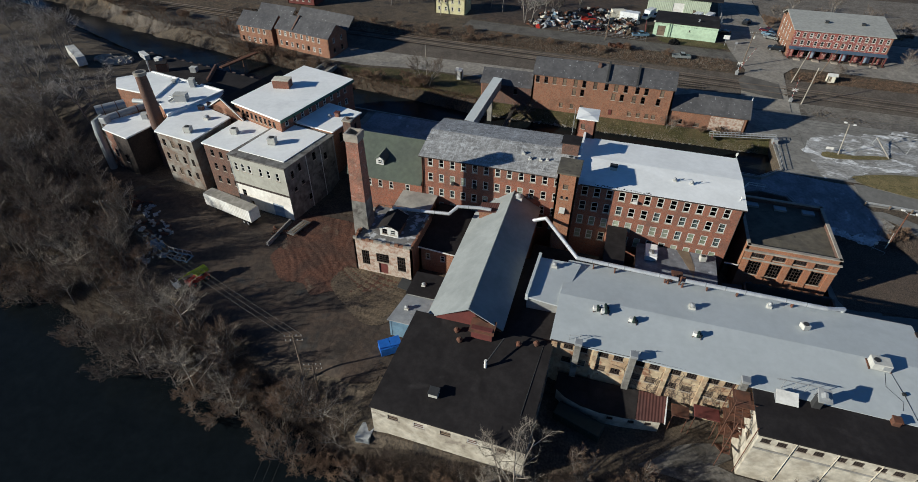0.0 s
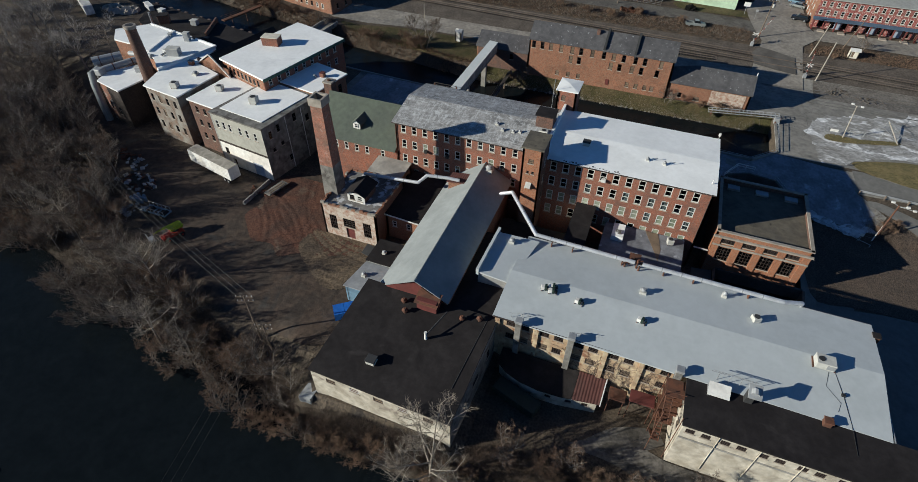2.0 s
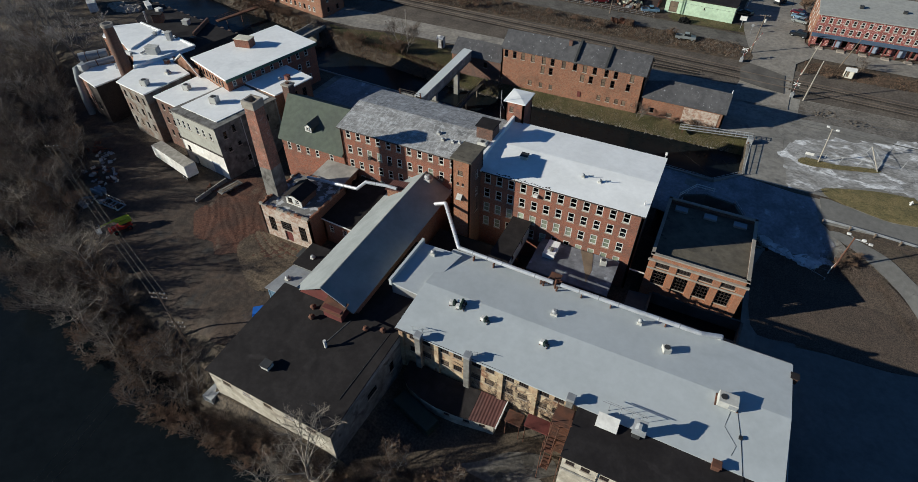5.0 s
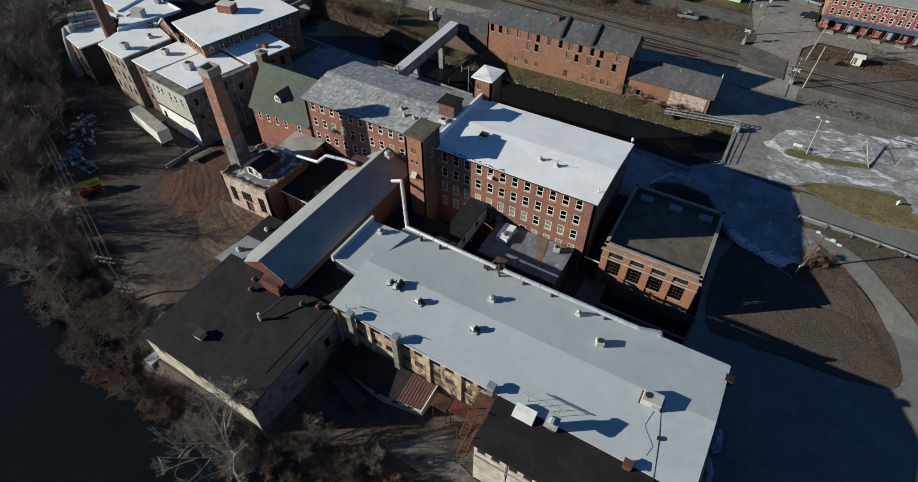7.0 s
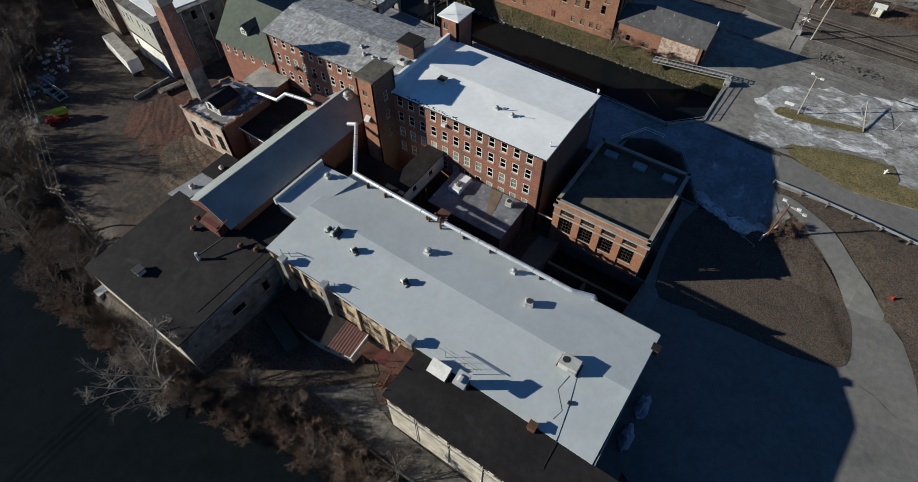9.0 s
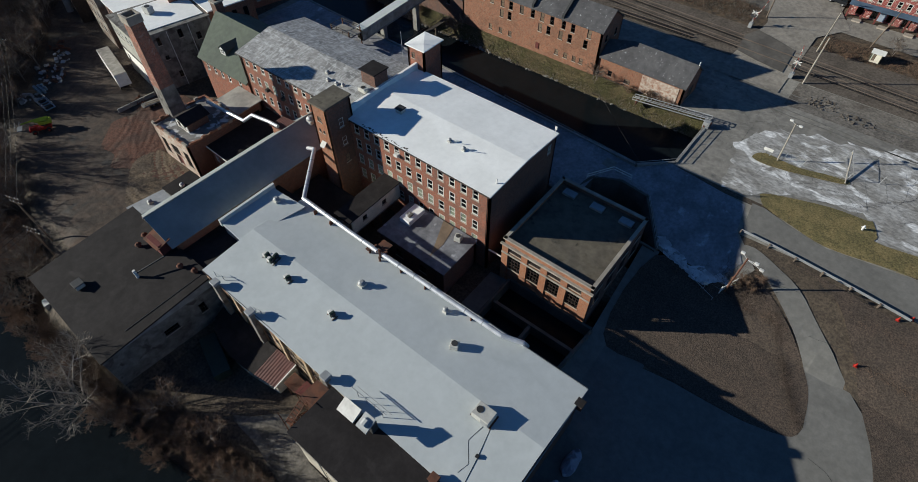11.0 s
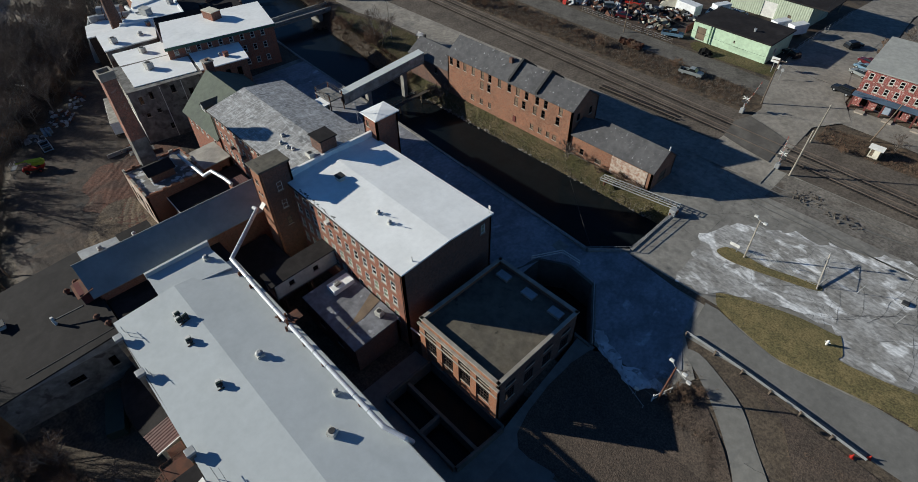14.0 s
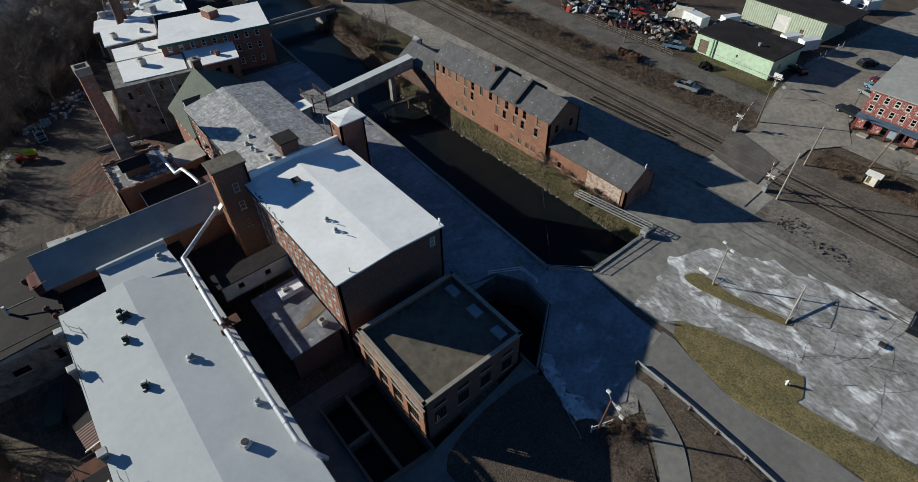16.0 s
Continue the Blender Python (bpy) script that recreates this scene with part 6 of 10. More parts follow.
for i, (x0, x1, z) in enumerate(((17.2, 19.6, -9.6), (20.0, 23.4, -8.6))):
    tk = thing("loading_canopy", (x0, 50.5, -11), "rusty red canopy slab on the shed wall", "canopy", "loading canopies")
    part("slab", bevelled(x0, 49.6, z, x1, 51.6, z + 0.25, 0.04), RUST if i == 0 else REDWALL, tk)
    part("post", tubes(([(x0 + 0.2, 49.8, -13.3), (x0 + 0.2, 49.8, z)], 0.07, 6)), RUST, tk)
    part("post", tubes(([(x1 - 0.2, 49.8, -13.3), (x1 - 0.2, 49.8, z)], 0.07, 6)), RUST, tk)

# ---- court between mill and long shed ----
na = thing("frosted_annex", (17, 79, -11), "low brick annex with frosted tar roof", "annex")
walls_round(na, [(10.6, 75.6), (23.9, 75.4), (23.9, 83.3), (10.6, 83.3)], -12, -6.2, BRICK_DARK, {0: [(4, -9.5, 1.4, 1.6, "dark"), (9, -9.5, 1.4, 1.6, "dark")]})
roof_plate(na, [(10.3, 75.3, -6.05), (24.2, 75.1, -6.05), (24.2, 83.35, -5.7), (10.3, 83.35, -5.7)], material("frosted_tar_roof", (0.21, 0.215, 0.235), (0.13, 0.132, 0.145), mix=1.0, scale=1.6, spots=(0.36, 0.37, 0.40), spot_at=0.6, spot_scale=0.5, mid=0.2), 0.25)
# Raised white block added to imitate a patch of sun on the roof.
part("raised_roof", bevelled(11.8, 79.0, -6.0, 13.9, 82.8, -4.95, 0.06), MEMBRANE, na, "white block in place of a sunlit roof patch")
part("hatch", bevelled(12.4, 79.8, -4.95, 13.3, 80.8, -4.7, 0.05), SNOWROOF, na)
part("rust_stain", slab(bmesh.new(), [(17.4, 83.3, -5.66), (19.6, 83.3, -5.66), (20.5, 79.4, -5.84), (20.3, 76.4, -5.97), (19.5, 78.6, -5.87)], 0.05), PLYWOOD, na, "rust-brown water stain")
condenser(21.8, 81.6, -5.8, 1.1, 1.0, 1.1, 0.2, "dark condenser on the frosted annex roof")
ga = thing("covered_gallery", (6, 78, -11), "enclosed bridge gallery with grey roof", "gallery")
wall(ga, (7.7, 72.4), (7.7, 83.5), -6.4, -3.4, CREAM, [(3.0, -5.2, 0.9, 0.9, "dark"), (7.4, -5.2, 0.9, 0.9, "dark")], 0.2)
wall(ga, (4.7, 83.5), (4.7, 72.4), -6.4, -3.4, CREAM, (), 0.2)
wall(ga, (4.7, 72.4), (7.7, 72.4), -6.4, -3.4, CREAM, (), 0.2)
part("floor", boxes((4.7, 72.4, -6.7, 7.7, 83.5, -6.4)), CONCRETE, ga)
roof_plate(ga, [(4.4, 72.0, -3.25), (8.0, 72.0, -3.25), (8.0, 83.55, -3.0), (4.4, 83.55, -3.0)], BLACKROOF, 0.18)
for y in (73.5, 78.5):
    for x in (5.0, 7.3):
        part("column", boxes((x, y, -12, x + 0.3, y + 0.3, -6.7)), RUST, ga)
lb = thing("low_brick_block", (0, 76, -11), "low dark-roofed block between mill and shed", "annex")
walls_round(lb, [(-8.0, 72), (3.9, 72), (3.9, 79), (-8.0, 79)], -12, -7.6, BRICK_DARK, {0: [(3, -9.8, 1.2, 1.2, "dark")]})
roof_plate(lb, [(-8.1, 71.8, -7.45), (4.1, 71.8, -7.45), (4.1, 79.1, -7.3), (-8.1, 79.1, -7.3)], BLACKROOF, 0.2)

# ---- power house with flat parapet roof ----
pw = thing("power_house", (36.2, 92, -10), "orange brick power house with flat parapet roof", "power house")
fp = [(28.65, 83.8), (43.75, 83.8), (43.75, 100.5), (28.65, 100.5)]
sw = []
for u in (2.35, 5.75, 9.15, 12.55):
    sw += [(u, -4.55, 2.0, 0.9, "grid_dark"), (u, -8.4, 2.0, 2.9, "grid_dark")]
wall(pw, fp[0], fp[1], -13.5, -2.3, BRICK_E, sw)
# East and north walls: darker brick carries their shade away from the sun.
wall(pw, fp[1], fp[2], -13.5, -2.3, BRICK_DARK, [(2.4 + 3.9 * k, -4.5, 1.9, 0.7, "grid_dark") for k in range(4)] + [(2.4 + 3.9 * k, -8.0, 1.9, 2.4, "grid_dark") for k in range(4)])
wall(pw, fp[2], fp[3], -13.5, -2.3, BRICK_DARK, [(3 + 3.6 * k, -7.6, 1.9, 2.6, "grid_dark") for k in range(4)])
wall(pw, fp[3], fp[0], -13.5, -2.3, BRICK_E)
for k, u in enumerate((0.0, 3.45, 6.85, 10.25, 14.0)):
    part("pier", boxes((28.65 + u, 83.6, -13.4, 28.65 + u + 1.1, 83.79, -3.35)), BRICK_E, pw)
# Unseen wall added inside to stop sunlight passing from window to window.
part("partition", boxes((36.0, 84.3, -13.0, 36.25, 100.1, -4.4)), CONCRETE, pw)
part("lintel_band", boxes((28.6, 83.5, -5.15, 43.8, 83.59, -4.8)), COPING, pw, "pale stone lintel band")
part("cornice", boxes((28.4, 83.4, -3.3, 44.0, 83.78, -3.0)), COPING, pw)
coping(pw, fp, -2.3, COPING, 0.55, 0.22)
roof_plate(pw, [(28.9, 84.05, -3.1), (43.5, 84.05, -3.1), (43.5, 100.25, -3.1), (28.9, 100.25, -3.1)], GRAVELROOF, 0.3)
for x in (31.2, 36.2, 41.2):
    skl = thing("roof_skylight", (x, 98.6, -3.1), "low wired-glass skylight on the gravel roof", "skylight", "power house skylights")
    part("curb", boxes((x - 1.1, 97.9, -3.1, x + 1.1, 98.0, -2.75), (x - 1.1, 99.2, -3.1, x + 1.1, 99.3, -2.75), (x - 1.1, 98.0, -3.1, x - 1.0, 99.2, -2.75), (x + 1.0, 98.0, -3.1, x + 1.1, 99.2, -2.75)), CONCRETE, skl)
    part("glazing", boxes((x - 1.05, 97.95, -2.745, x + 1.05, 99.25, -2.7)), material("frosted_skylight", (0.30, 0.33, 0.35), (0.25, 0.28, 0.3), rough=0.3), skl)
gv = thing("wall_pipe", (27.6, 83.5, -8), "white pipe joining mill and power house", "pipe")
part("pipe", tubes(([(26.0, 83.9, -7.0), (28.6, 84.2, -7.3)], 0.14, 8)), TRIM, gv)

# container in the low court
gc = thing("roll_off_container", (4.7, 46.6, -13.2), "dark green steel roll-off container in the court", "container")
mg = Matrix.Translation((4.7, 46.6, -13.15)) @ Matrix.Rotation(radians(-18), 4, "Z")
part("body", bevelled(-3.6, -1.2, 0.15, 3.6, 1.2, 1.7, 0.06, mg), GREENPAINT, gc)
for k in range(7):
    for y in (-1.28, 1.2):
        b = boxes((-3.3 + 1.05 * k, y, 0.2, -3.18 + 1.05 * k, y + 0.08, 1.65))
        b.transform(mg)
        part("rib", b, GREENPAINT, gc)
for y in (-0.8, 0.7):
    b = boxes((-3.4, y, 0.0, 3.4, y + 0.12, 0.15))
    b.transform(mg)
    part("skid", b, RUST, gc)

# ---- brick sheds beyond the canal ----
bs = thing("brick_warehouse", (-2, 139, -6), "long brick warehouse with frost-specked slate roof", "warehouse")
us = [1.2, 3.4, 5.6, 8.2, 11.0, 13.2, 16.0, 18.8, 21.2, 23.6, 26.4, 28.6, 32.4]
low = [(u, -0.9, 0.95, 1.75, rng.choice(("dark", "dark", "ply"))) for u in (10.9, 13.0, 20.9, 23.0, 26.0, 28.2, 31.9)]
base = [(u, -4.6, 0.9, 1.2, "ply") for u in (8.0, 10.8, 13.4, 25.6, 27.8, 29.9, 31.6)]
wall(bs, (-19.6, 134.9), (15.6, 134.9), -9.0, 3.55, BRICK_OLD, [(u, 1.45, 0.95, 1.75, rng.choice(("dark", "dark", "ply"))) for u in us] + low + base)
wall(bs, (15.6, 134.9), (15.6, 143.4), -9.0, 3.55, BRICK_OLD, [(2.2, 0.6, 0.9, 1.6, "dark"), (6.2, 0.6, 0.9, 1.6, "dark")], 0.35, (4.25, 6.4))
wall(bs, (15.6, 143.4), (-19.6, 143.4), -7.0, 3.55, BRICK_OLD)
wall(bs, (-19.6, 143.4), (-19.6, 134.9), -9.0, 3.55, BRICK_OLD, (), 0.35, (4.25, 6.4))
gable_roof(bs, -19.6, 15.6, 134.9, 143.4, 3.6, 6.7, "x", SLATE, None, 0.25, 0.2)
for x in (-1.2, 6.2):
    part("fire_wall", prism(bmesh.new(), [(x, 134.75), (x + 0.5, 134.75), (x + 0.5, 139.15), (x, 139.15)], 3.0, [4.3, 4.3, 7.4, 7.4]), UNITDARK, bs)
    part("fire_wall", prism(bmesh.new(), [(x, 139.16), (x + 0.5, 139.16), (x + 0.5, 143.5), (x, 143.5)], 3.0, [7.4, 7.4, 4.3, 4.3]), UNITDARK, bs)
rc = thing("roof_chimney", (-3.4, 138.2, 6), "small stone chimney stub on slate", "chimney")
part("shaft", boxes((-3.8, 137.9, 5.2, -3.0, 138.6, 7.0)), BRICK_DARK, rc)
rdoor = part("door", boxes((0.7, 134.78, -4.9, 1.5, 134.88, -3.5)), REDWALL, bs, "small red door")

cs = thing("brick_shed", (25, 139, -6), "low patched brick shed with slate roof", "shed")
wall(cs, (15.7, 135.3), (34.2, 135.3), -8.0, -1.5, BRICK_OLD, [(7.0, -5.2, 1.3, 1.0, "ply"), (3.0, -5.0, 0.9, 1.2, "dark")])
part("plaster_patch", boxes((25.5, 135.2, -6.0, 33.2, 135.29, -2.0)), BRICK_WASH, cs, "peeling whitewash patch")
wall(cs, (34.2, 135.3), (34.2, 143.2), -8.0, -1.5, BRICK_OLD, [(4.0, -5.6, 2.2, 2.6, "ply")], 0.35, (3.95, 1.3))
wall(cs, (34.2, 143.2), (15.7, 143.2), -7, -1.5, BRICK_OLD)
roof_plate(cs, [(15.8, 135.0, -1.5), (34.5, 135.0, -1.5), (34.5, 139.3, 1.55), (21.0, 139.3, 1.75), (15.8, 138.4, 1.0)], SLATE, 0.2)
roof_plate(cs, [(21.0, 139.3, 1.75), (34.5, 139.3, 1.55), (34.5, 143.5, -1.5), (15.8, 143.5, -1.5)], SLATE, 0.2)
part("finial", tubes(([(34.3, 139.3, 1.5), (34.3, 139.3, 2.3)], 0.12, 6)), TRIM, cs)

wl = thing("brick_shed", (-26, 139, -6), "low brick shed with worn slate roof beside the footbridge", "shed")
wall(wl, (-33.6, 135.1), (-19.8, 135.1), -9.0, -0.6, BRICK_DARK, [(9.5, -2.8, 0.9, 1.4, "dark")])
wall(wl, (-33.6, 143.2), (-33.6, 135.1), -9.0, -0.6, BRICK_OLD, [(3, -3, 0.9, 1.3, "dark")], 0.35, (4.05, 2.0))
wall(wl, (-19.8, 143.2), (-33.6, 143.2), -7.0, -0.6, BRICK_OLD)
gable_roof(wl, -33.6, -20.0, 135.1, 143.2, -0.5, 2.2, "x", SLATE, None, 0.25, 0.2)

# footbridge over the canal
fb = thing("covered_footbridge", (-30, 125, -3), "enclosed white-sided footbridge over the canal", "footbridge")
A, Bq = Vector((-31.3, 113.0, -4.6)), Vector((-29.0, 135.0, -1.4))


def beam(bm, a, b, w, h, dx=0.0, dz=0.0):
    d = (b - a).normalized()
    s = Vector((d.y, -d.x, 0)).normalized()
    c = []
    for p in (a, b):
        for k, z in ((-1, 0), (1, 0), (1, 1), (-1, 1)):
            c.append(bm.verts.new(p + s * (dx + k * w / 2) + Vector((0, 0, dz + z * h))))
    for f in ((0, 1, 2, 3), (7, 6, 5, 4), (0, 4, 5, 1), (1, 5, 6, 2), (2, 6, 7, 3), (3, 7, 4, 0)):
        bm.faces.new([c[i] for i in f])
    return bm


part("deck", beam(bmesh.new(), A, Bq, 2.2, 0.3), CONCRETE, fb)
part("side", beam(bmesh.new(), A, Bq, 0.12, 2.2, 0.95, 0.3), RENDERW, fb)
part("side", beam(bmesh.new(), A, Bq, 0.12, 2.2, -0.95, 0.3), RENDERW, fb)
part("roof", beam(bmesh.new(), A, Bq, 2.4, 0.15, 0, 2.505), MEMBRANE_G, fb)
for t in (0.3, 0.75):
    p = A.lerp(Bq, t)
    part("pier", boxes((p.x - 0.6, p.y - 0.5, -10.5, p.x + 0.6, p.y + 0.5, p.z)), CONCRETE, fb)
lp = thing("bridge_landing", (-33, 111, -6), "steel-framed landing at the end of the footbridge", "platform")
part("deck", boxes((-36.5, 109.2, -2.6, -30.5, 112.8, -2.35)), CONCRETE, lp)
for x in (-36.3, -30.8):
    for y in (109.3, 112.6):
        part("post", boxes((x, y, -6, x + 0.2, y + 0.2, -1.2)), RUST, lp)
part("end_rail", tubes(([(-36.2, 109.3, -1.0), (-36.2, 112.7, -1.0)], 0.05, 6)), SLEEPER, lp)
pg = thing("penstock_walkway", (-24, 127, -6), "narrow dark pipe walkway across the canal", "walkway")
W0, W1 = Vector((-23.8, 116.6, -6.6)), Vector((-24.1, 137.0, -6.0))
part("deck", beam(bmesh.new(), W0, W1, 0.9, 0.12), SLEEPER, pg)
for dx in (-0.45, 0.45):
    part("rail", tubes(([W0 + Vector((dx, 0, 0.95)), W1 + Vector((dx, 0, 0.95))], 0.05, 6)), RAILSTEEL, pg)
    for k in range(9):
        p = W0.lerp(W1, (k + 0.5) / 9) + Vector((dx, 0, 0))
        part("post", tubes(([p, p + Vector((0, 0, 0.95))], 0.035, 5)), RAILSTEEL, pg)
for t in (0.33, 0.66):
    p = W0.lerp(W1, t)
    part("pile", tubes(([(p.x, p.y, -10.5), tuple(p)], 0.2, 8)), WOODPOLE, pg)
ph2 = thing("landing_hut", (-32, 108, -5.6), "small white-roofed hut below the footbridge landing", "hut")
walls_round(ph2, [(-34.0, 106.4), (-30.4, 106.4), (-30.4, 108.9), (-34.0, 108.9)], -5.9, -2.9, RENDERW, {0: [(1.8, -5.4, 0.9, 2.0, "ply")]})
roof_plate(ph2, [(-34.2, 106.2, -2.8), (-30.2, 106.2, -2.8), (-30.2, 109.1, -2.6), (-34.2, 109.1, -2.6)], MEMBRANE, 0.12)
for x in (-36.2, -34.4, -32.6, -30.8):
    part("baluster", tubes(([(x, 112.7, -2.4), (x, 112.7, -1.0)], 0.05, 6)), SLEEPER, lp)
    part("baluster", tubes(([(x, 109.3, -2.4), (x, 109.3, -1.0)], 0.05, 6)), SLEEPER, lp)
for y in (109.3, 112.7):
    for z in (-1.0, -1.5):
        part("top_rail", tubes(([(-36.4, y, z), (-30.6, y, z)], 0.06, 6)), SLEEPER, lp)

# road bridge over the upper canal
rbd = thing("road_bridge", (-85, 133, -6), "low grey concrete road bridge over the canal", "bridge")
part("deck", slab(bmesh.new(), [(-86.9, 121.4, -5.6), (-83.2, 121.0, -5.6), (-81.6, 144.0, -5.5), (-86.0, 145.5, -5.5)], 0.6), OLDROAD, rbd)
part("parapet", beam(bmesh.new(), Vector((-83.2, 121.0, -5.6)), Vector((-81.6, 144.0, -5.5)), 0.4, 0.8), CONCRETE, rbd)
part("parapet", beam(bmesh.new(), Vector((-86.9, 121.4, -5.6)), Vector((-86.0, 145.5, -5.5)), 0.4, 0.8), CONCRETE, rbd)
part("abutment", boxes((-87.4, 122.2, -10.6, -83.0, 123.4, -6.2)), CONCRETE, rbd)
part("abutment", boxes((-86.6, 139.6, -10.6, -82.0, 141.0, -6.2)), CONCRETE, rbd)

# gantry at the canal gate
gt = thing("lattice_gantry", (34, 132, -5), "long steel lattice rack lying by the canal gate", "lattice girder")
GA, GB = Vector((25.9, 131.8, -5.6)), Vector((41.0, 132.9, -4.6))
for dy in (0.0, 1.3):
    for dz in (0.0, 0.55):
        part("chord", tubes(([GA + Vector((0, dy, dz)), GB + Vector((0, dy, dz))], 0.08, 6)), STEEL, gt)
for i in range(19):
    p = GA.lerp(GB, i / 18)
    part("rung", tubes(([p + Vector((0, 0, 0.55)), p + Vector((0, 1.3, 0.55))], 0.05, 5), ([p, p + Vector((0, 0, 0.55))], 0.04, 5), ([p + Vector((0, 1.3, 0)), p + Vector((0, 1.3, 0.55))], 0.04, 5)), STEEL, gt)
for x in (26.6, 40.4):
    part("trestle", boxes((x, 131.9, -6.6, x + 0.25, 133.4, -5.1 if x > 30 else -5.6)), RUST, gt)
gh = thing("gate_gear", (40.7, 132.6, -5), "steel gate winch on the canal wall", "winch")
part("body", bevelled(40.2, 132.0, -5.7, 41.4, 133.2, -4.4, 0.08), STEEL, gh)
part("wheel", tubes(([(41.42, 132.6, -4.8), (41.52, 132.6, -4.8)], 0.45, 14)), RUST, gh)

# ---- mill group in the west ----
hb = thing("grey_mill_block", (-66, 86, -12), "grey plastered block with white lower front and white roof", "mill building")
H0, H1, H2, H3 = (-73.4, 79.3), (-59.2, 77.4), (-56.2, 93.0), (-70.0, 95.5)
wall(hb, H0, H1, -5.6, 1.0, GREYPANEL, [(u, -2.4, 0.9, 1.9, "sash") for u in (1.5, 3.3, 5.0, 7.9, 9.9, 12.2)])
wall(hb, H0, H1, -13, -5.85, WHITEPANEL, [(1.9, -8.7, 1.0, 1.5, "dark"), (10.6, -11.8, 2.8, 3.2, "open"), (3.4, -11.8, 1.0, 2.1, "open")])
part("band", wall_mesh(bmesh.new(), (H0[0], H0[1] - 0.06), (H1[0], H1[1] - 0.06), -5.95, -5.5, (), 0.06), TRIMDARK, hb)
m = opening_pose(H0, H1, 10.6, -11.8)
b = boxes((-1.4, 0.12, 0, 1.4, 0.2, 3.2))
b.transform(m)
DOORBLUE = material("faded_blue_door", (0.36, 0.42, 0.50), (0.28, 0.33, 0.40), mix=1.0, rough=0.5)
rdo = part("roller_door", b, DOORBLUE, hb, "faded blue sectional loading door")
AT[rdo] = AT[hb]
for k in range(6):
    b = boxes((-1.36, 0.08, 0.05 + 0.53 * k, 1.36, 0.119, 0.5 + 0.53 * k))
    b.transform(m)
    part("door_panel", b, DOORBLUE, rdo)
# Side wall darkened by its material to stand for shade.
wall(hb, H1, H2, -13, 1.0, GREYDARK, [(2.0, -2.2, 0.8, 1.7, "dark"), (4.3, -1.6, 0.8, 1.7, "dark"), (9.0, -1.4, 1.0, 1.8, "dark"), (2.2, -5.4, 0.8, 0.9, "dark"), (4.6, -5.0, 0.8, 0.9, "dark"), (12.5, -3.0, 1.0, 1.6, "dark"), (6.0, -9.6, 0.9, 1.4, "dark")])
for u in (6.4, 11.0):
    d = (Vector((*H2, 0)) - Vector((*H1, 0))).normalized()
    p = Vector((*H1, 0)) + d * u
    part("downpipe", tubes(([(p.x + 0.12, p.y, 0.9), (p.x + 0.12, p.y, -12)], 0.08, 6)), TRIM, hb)
wall(hb, H2, H3, -13, 1.0, GREYWALL)
wall(hb, H3, H0, -13, 1.0, GREYWALL)
roof_plate(hb, [(-73.6, 79.1, 1.15), (-59.0, 77.2, 1.15), (-56.0, 93.1, 1.25), (-70.1, 95.7, 1.25)], GREYDARK, 0.3, "roof_edge")
roof_plate(hb, [(-72.0, 81.0, 1.32), (-60.4, 79.5, 1.32), (-57.6, 92.6, 1.4), (-69.6, 95.0, 1.4)], MEMBRANE, 0.14)
condenser(-66.4, 85.4, 1.4, 1.7, 1.5, 1.5, 0.2, "square grey cooling unit on the white roof")
h2 = thing("white_roofed_wing", (-62, 99, -8), "low brick wing with white roof and vents", "mill building")
fp = [(-56.6, 93.2), (-54.6, 103.4), (-64.4, 106.0), (-67.5, 95.2)]
walls_round(h2, fp, -9, 1.6, BRICK_OLD, {0: [(3.0, -1.9, 1.1, 2.2, "dark"), (5.6, -1.9, 1.1, 2.2, "dark"), (8.2, -1.9, 1.1, 2.2, "dark")]})
roof_plate(h2, [(p[0], p[1], 1.9) for p in ((-56.2, 93.0), (-54.2, 103.8), (-64.6, 106.4), (-67.8, 95.0))], MEMBRANE, 0.25)
roof_box(-58.6, 100.4, 1.9, 1.0, 1.0, 0.9, BRICK, REDWALL, "small red brick roof stack", "roof_stack")
mushroom_vent(-60.2, 99.6, 1.9, 0.35, 0.6)
tall = thing("tall_brick_mill", (-72, 105, -8), "tall dark brick mill with bright white roof", "mill building", "mill buildings")
J0, J1, J2, J3 = (-67.2, 90.6), (-61.8, 115.2), (-77.4, 119.2), (-82.0, 95.4)
us = [1.8 + 2.55 * k for k in range(9)]
wall(tall, J0, J1, -9, 4.0, BRICK, rows_of(us, (2.1, -0.9, -4.2), 1.0, 1.5, ("sash", "sash", "shade"), rng))
wall(tall, J1, J2, -9, 4.0, BRICK, rows_of([2.5, 5.5, 8.5, 11.5], (1.9, -1.2, -4.4), 1.0, 1.6, ("sash", "sash", "sash"), rng))
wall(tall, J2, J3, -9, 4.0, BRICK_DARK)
wall(tall, J3, J0, -9, 4.0, BRICK_OLD, [(1.2 + 1.5 * k, 1.6, 0.8, 1.5, "dark") for k in range(9)])
roof_plate(tall, [(p[0], p[1], 4.4) for p in ((-66.8, 90.1), (-61.4, 115.5), (-77.5, 119.8), (-82.5, 95.2))], MEMBRANE, 0.4)
part("eave_trim", wall_mesh(bmesh.new(), (-66.7, 90.0), (-61.3, 115.5), 3.7, 4.35, (), 0.1), material("green_copper_trim", (0.08, 0.16, 0.12)), tall)
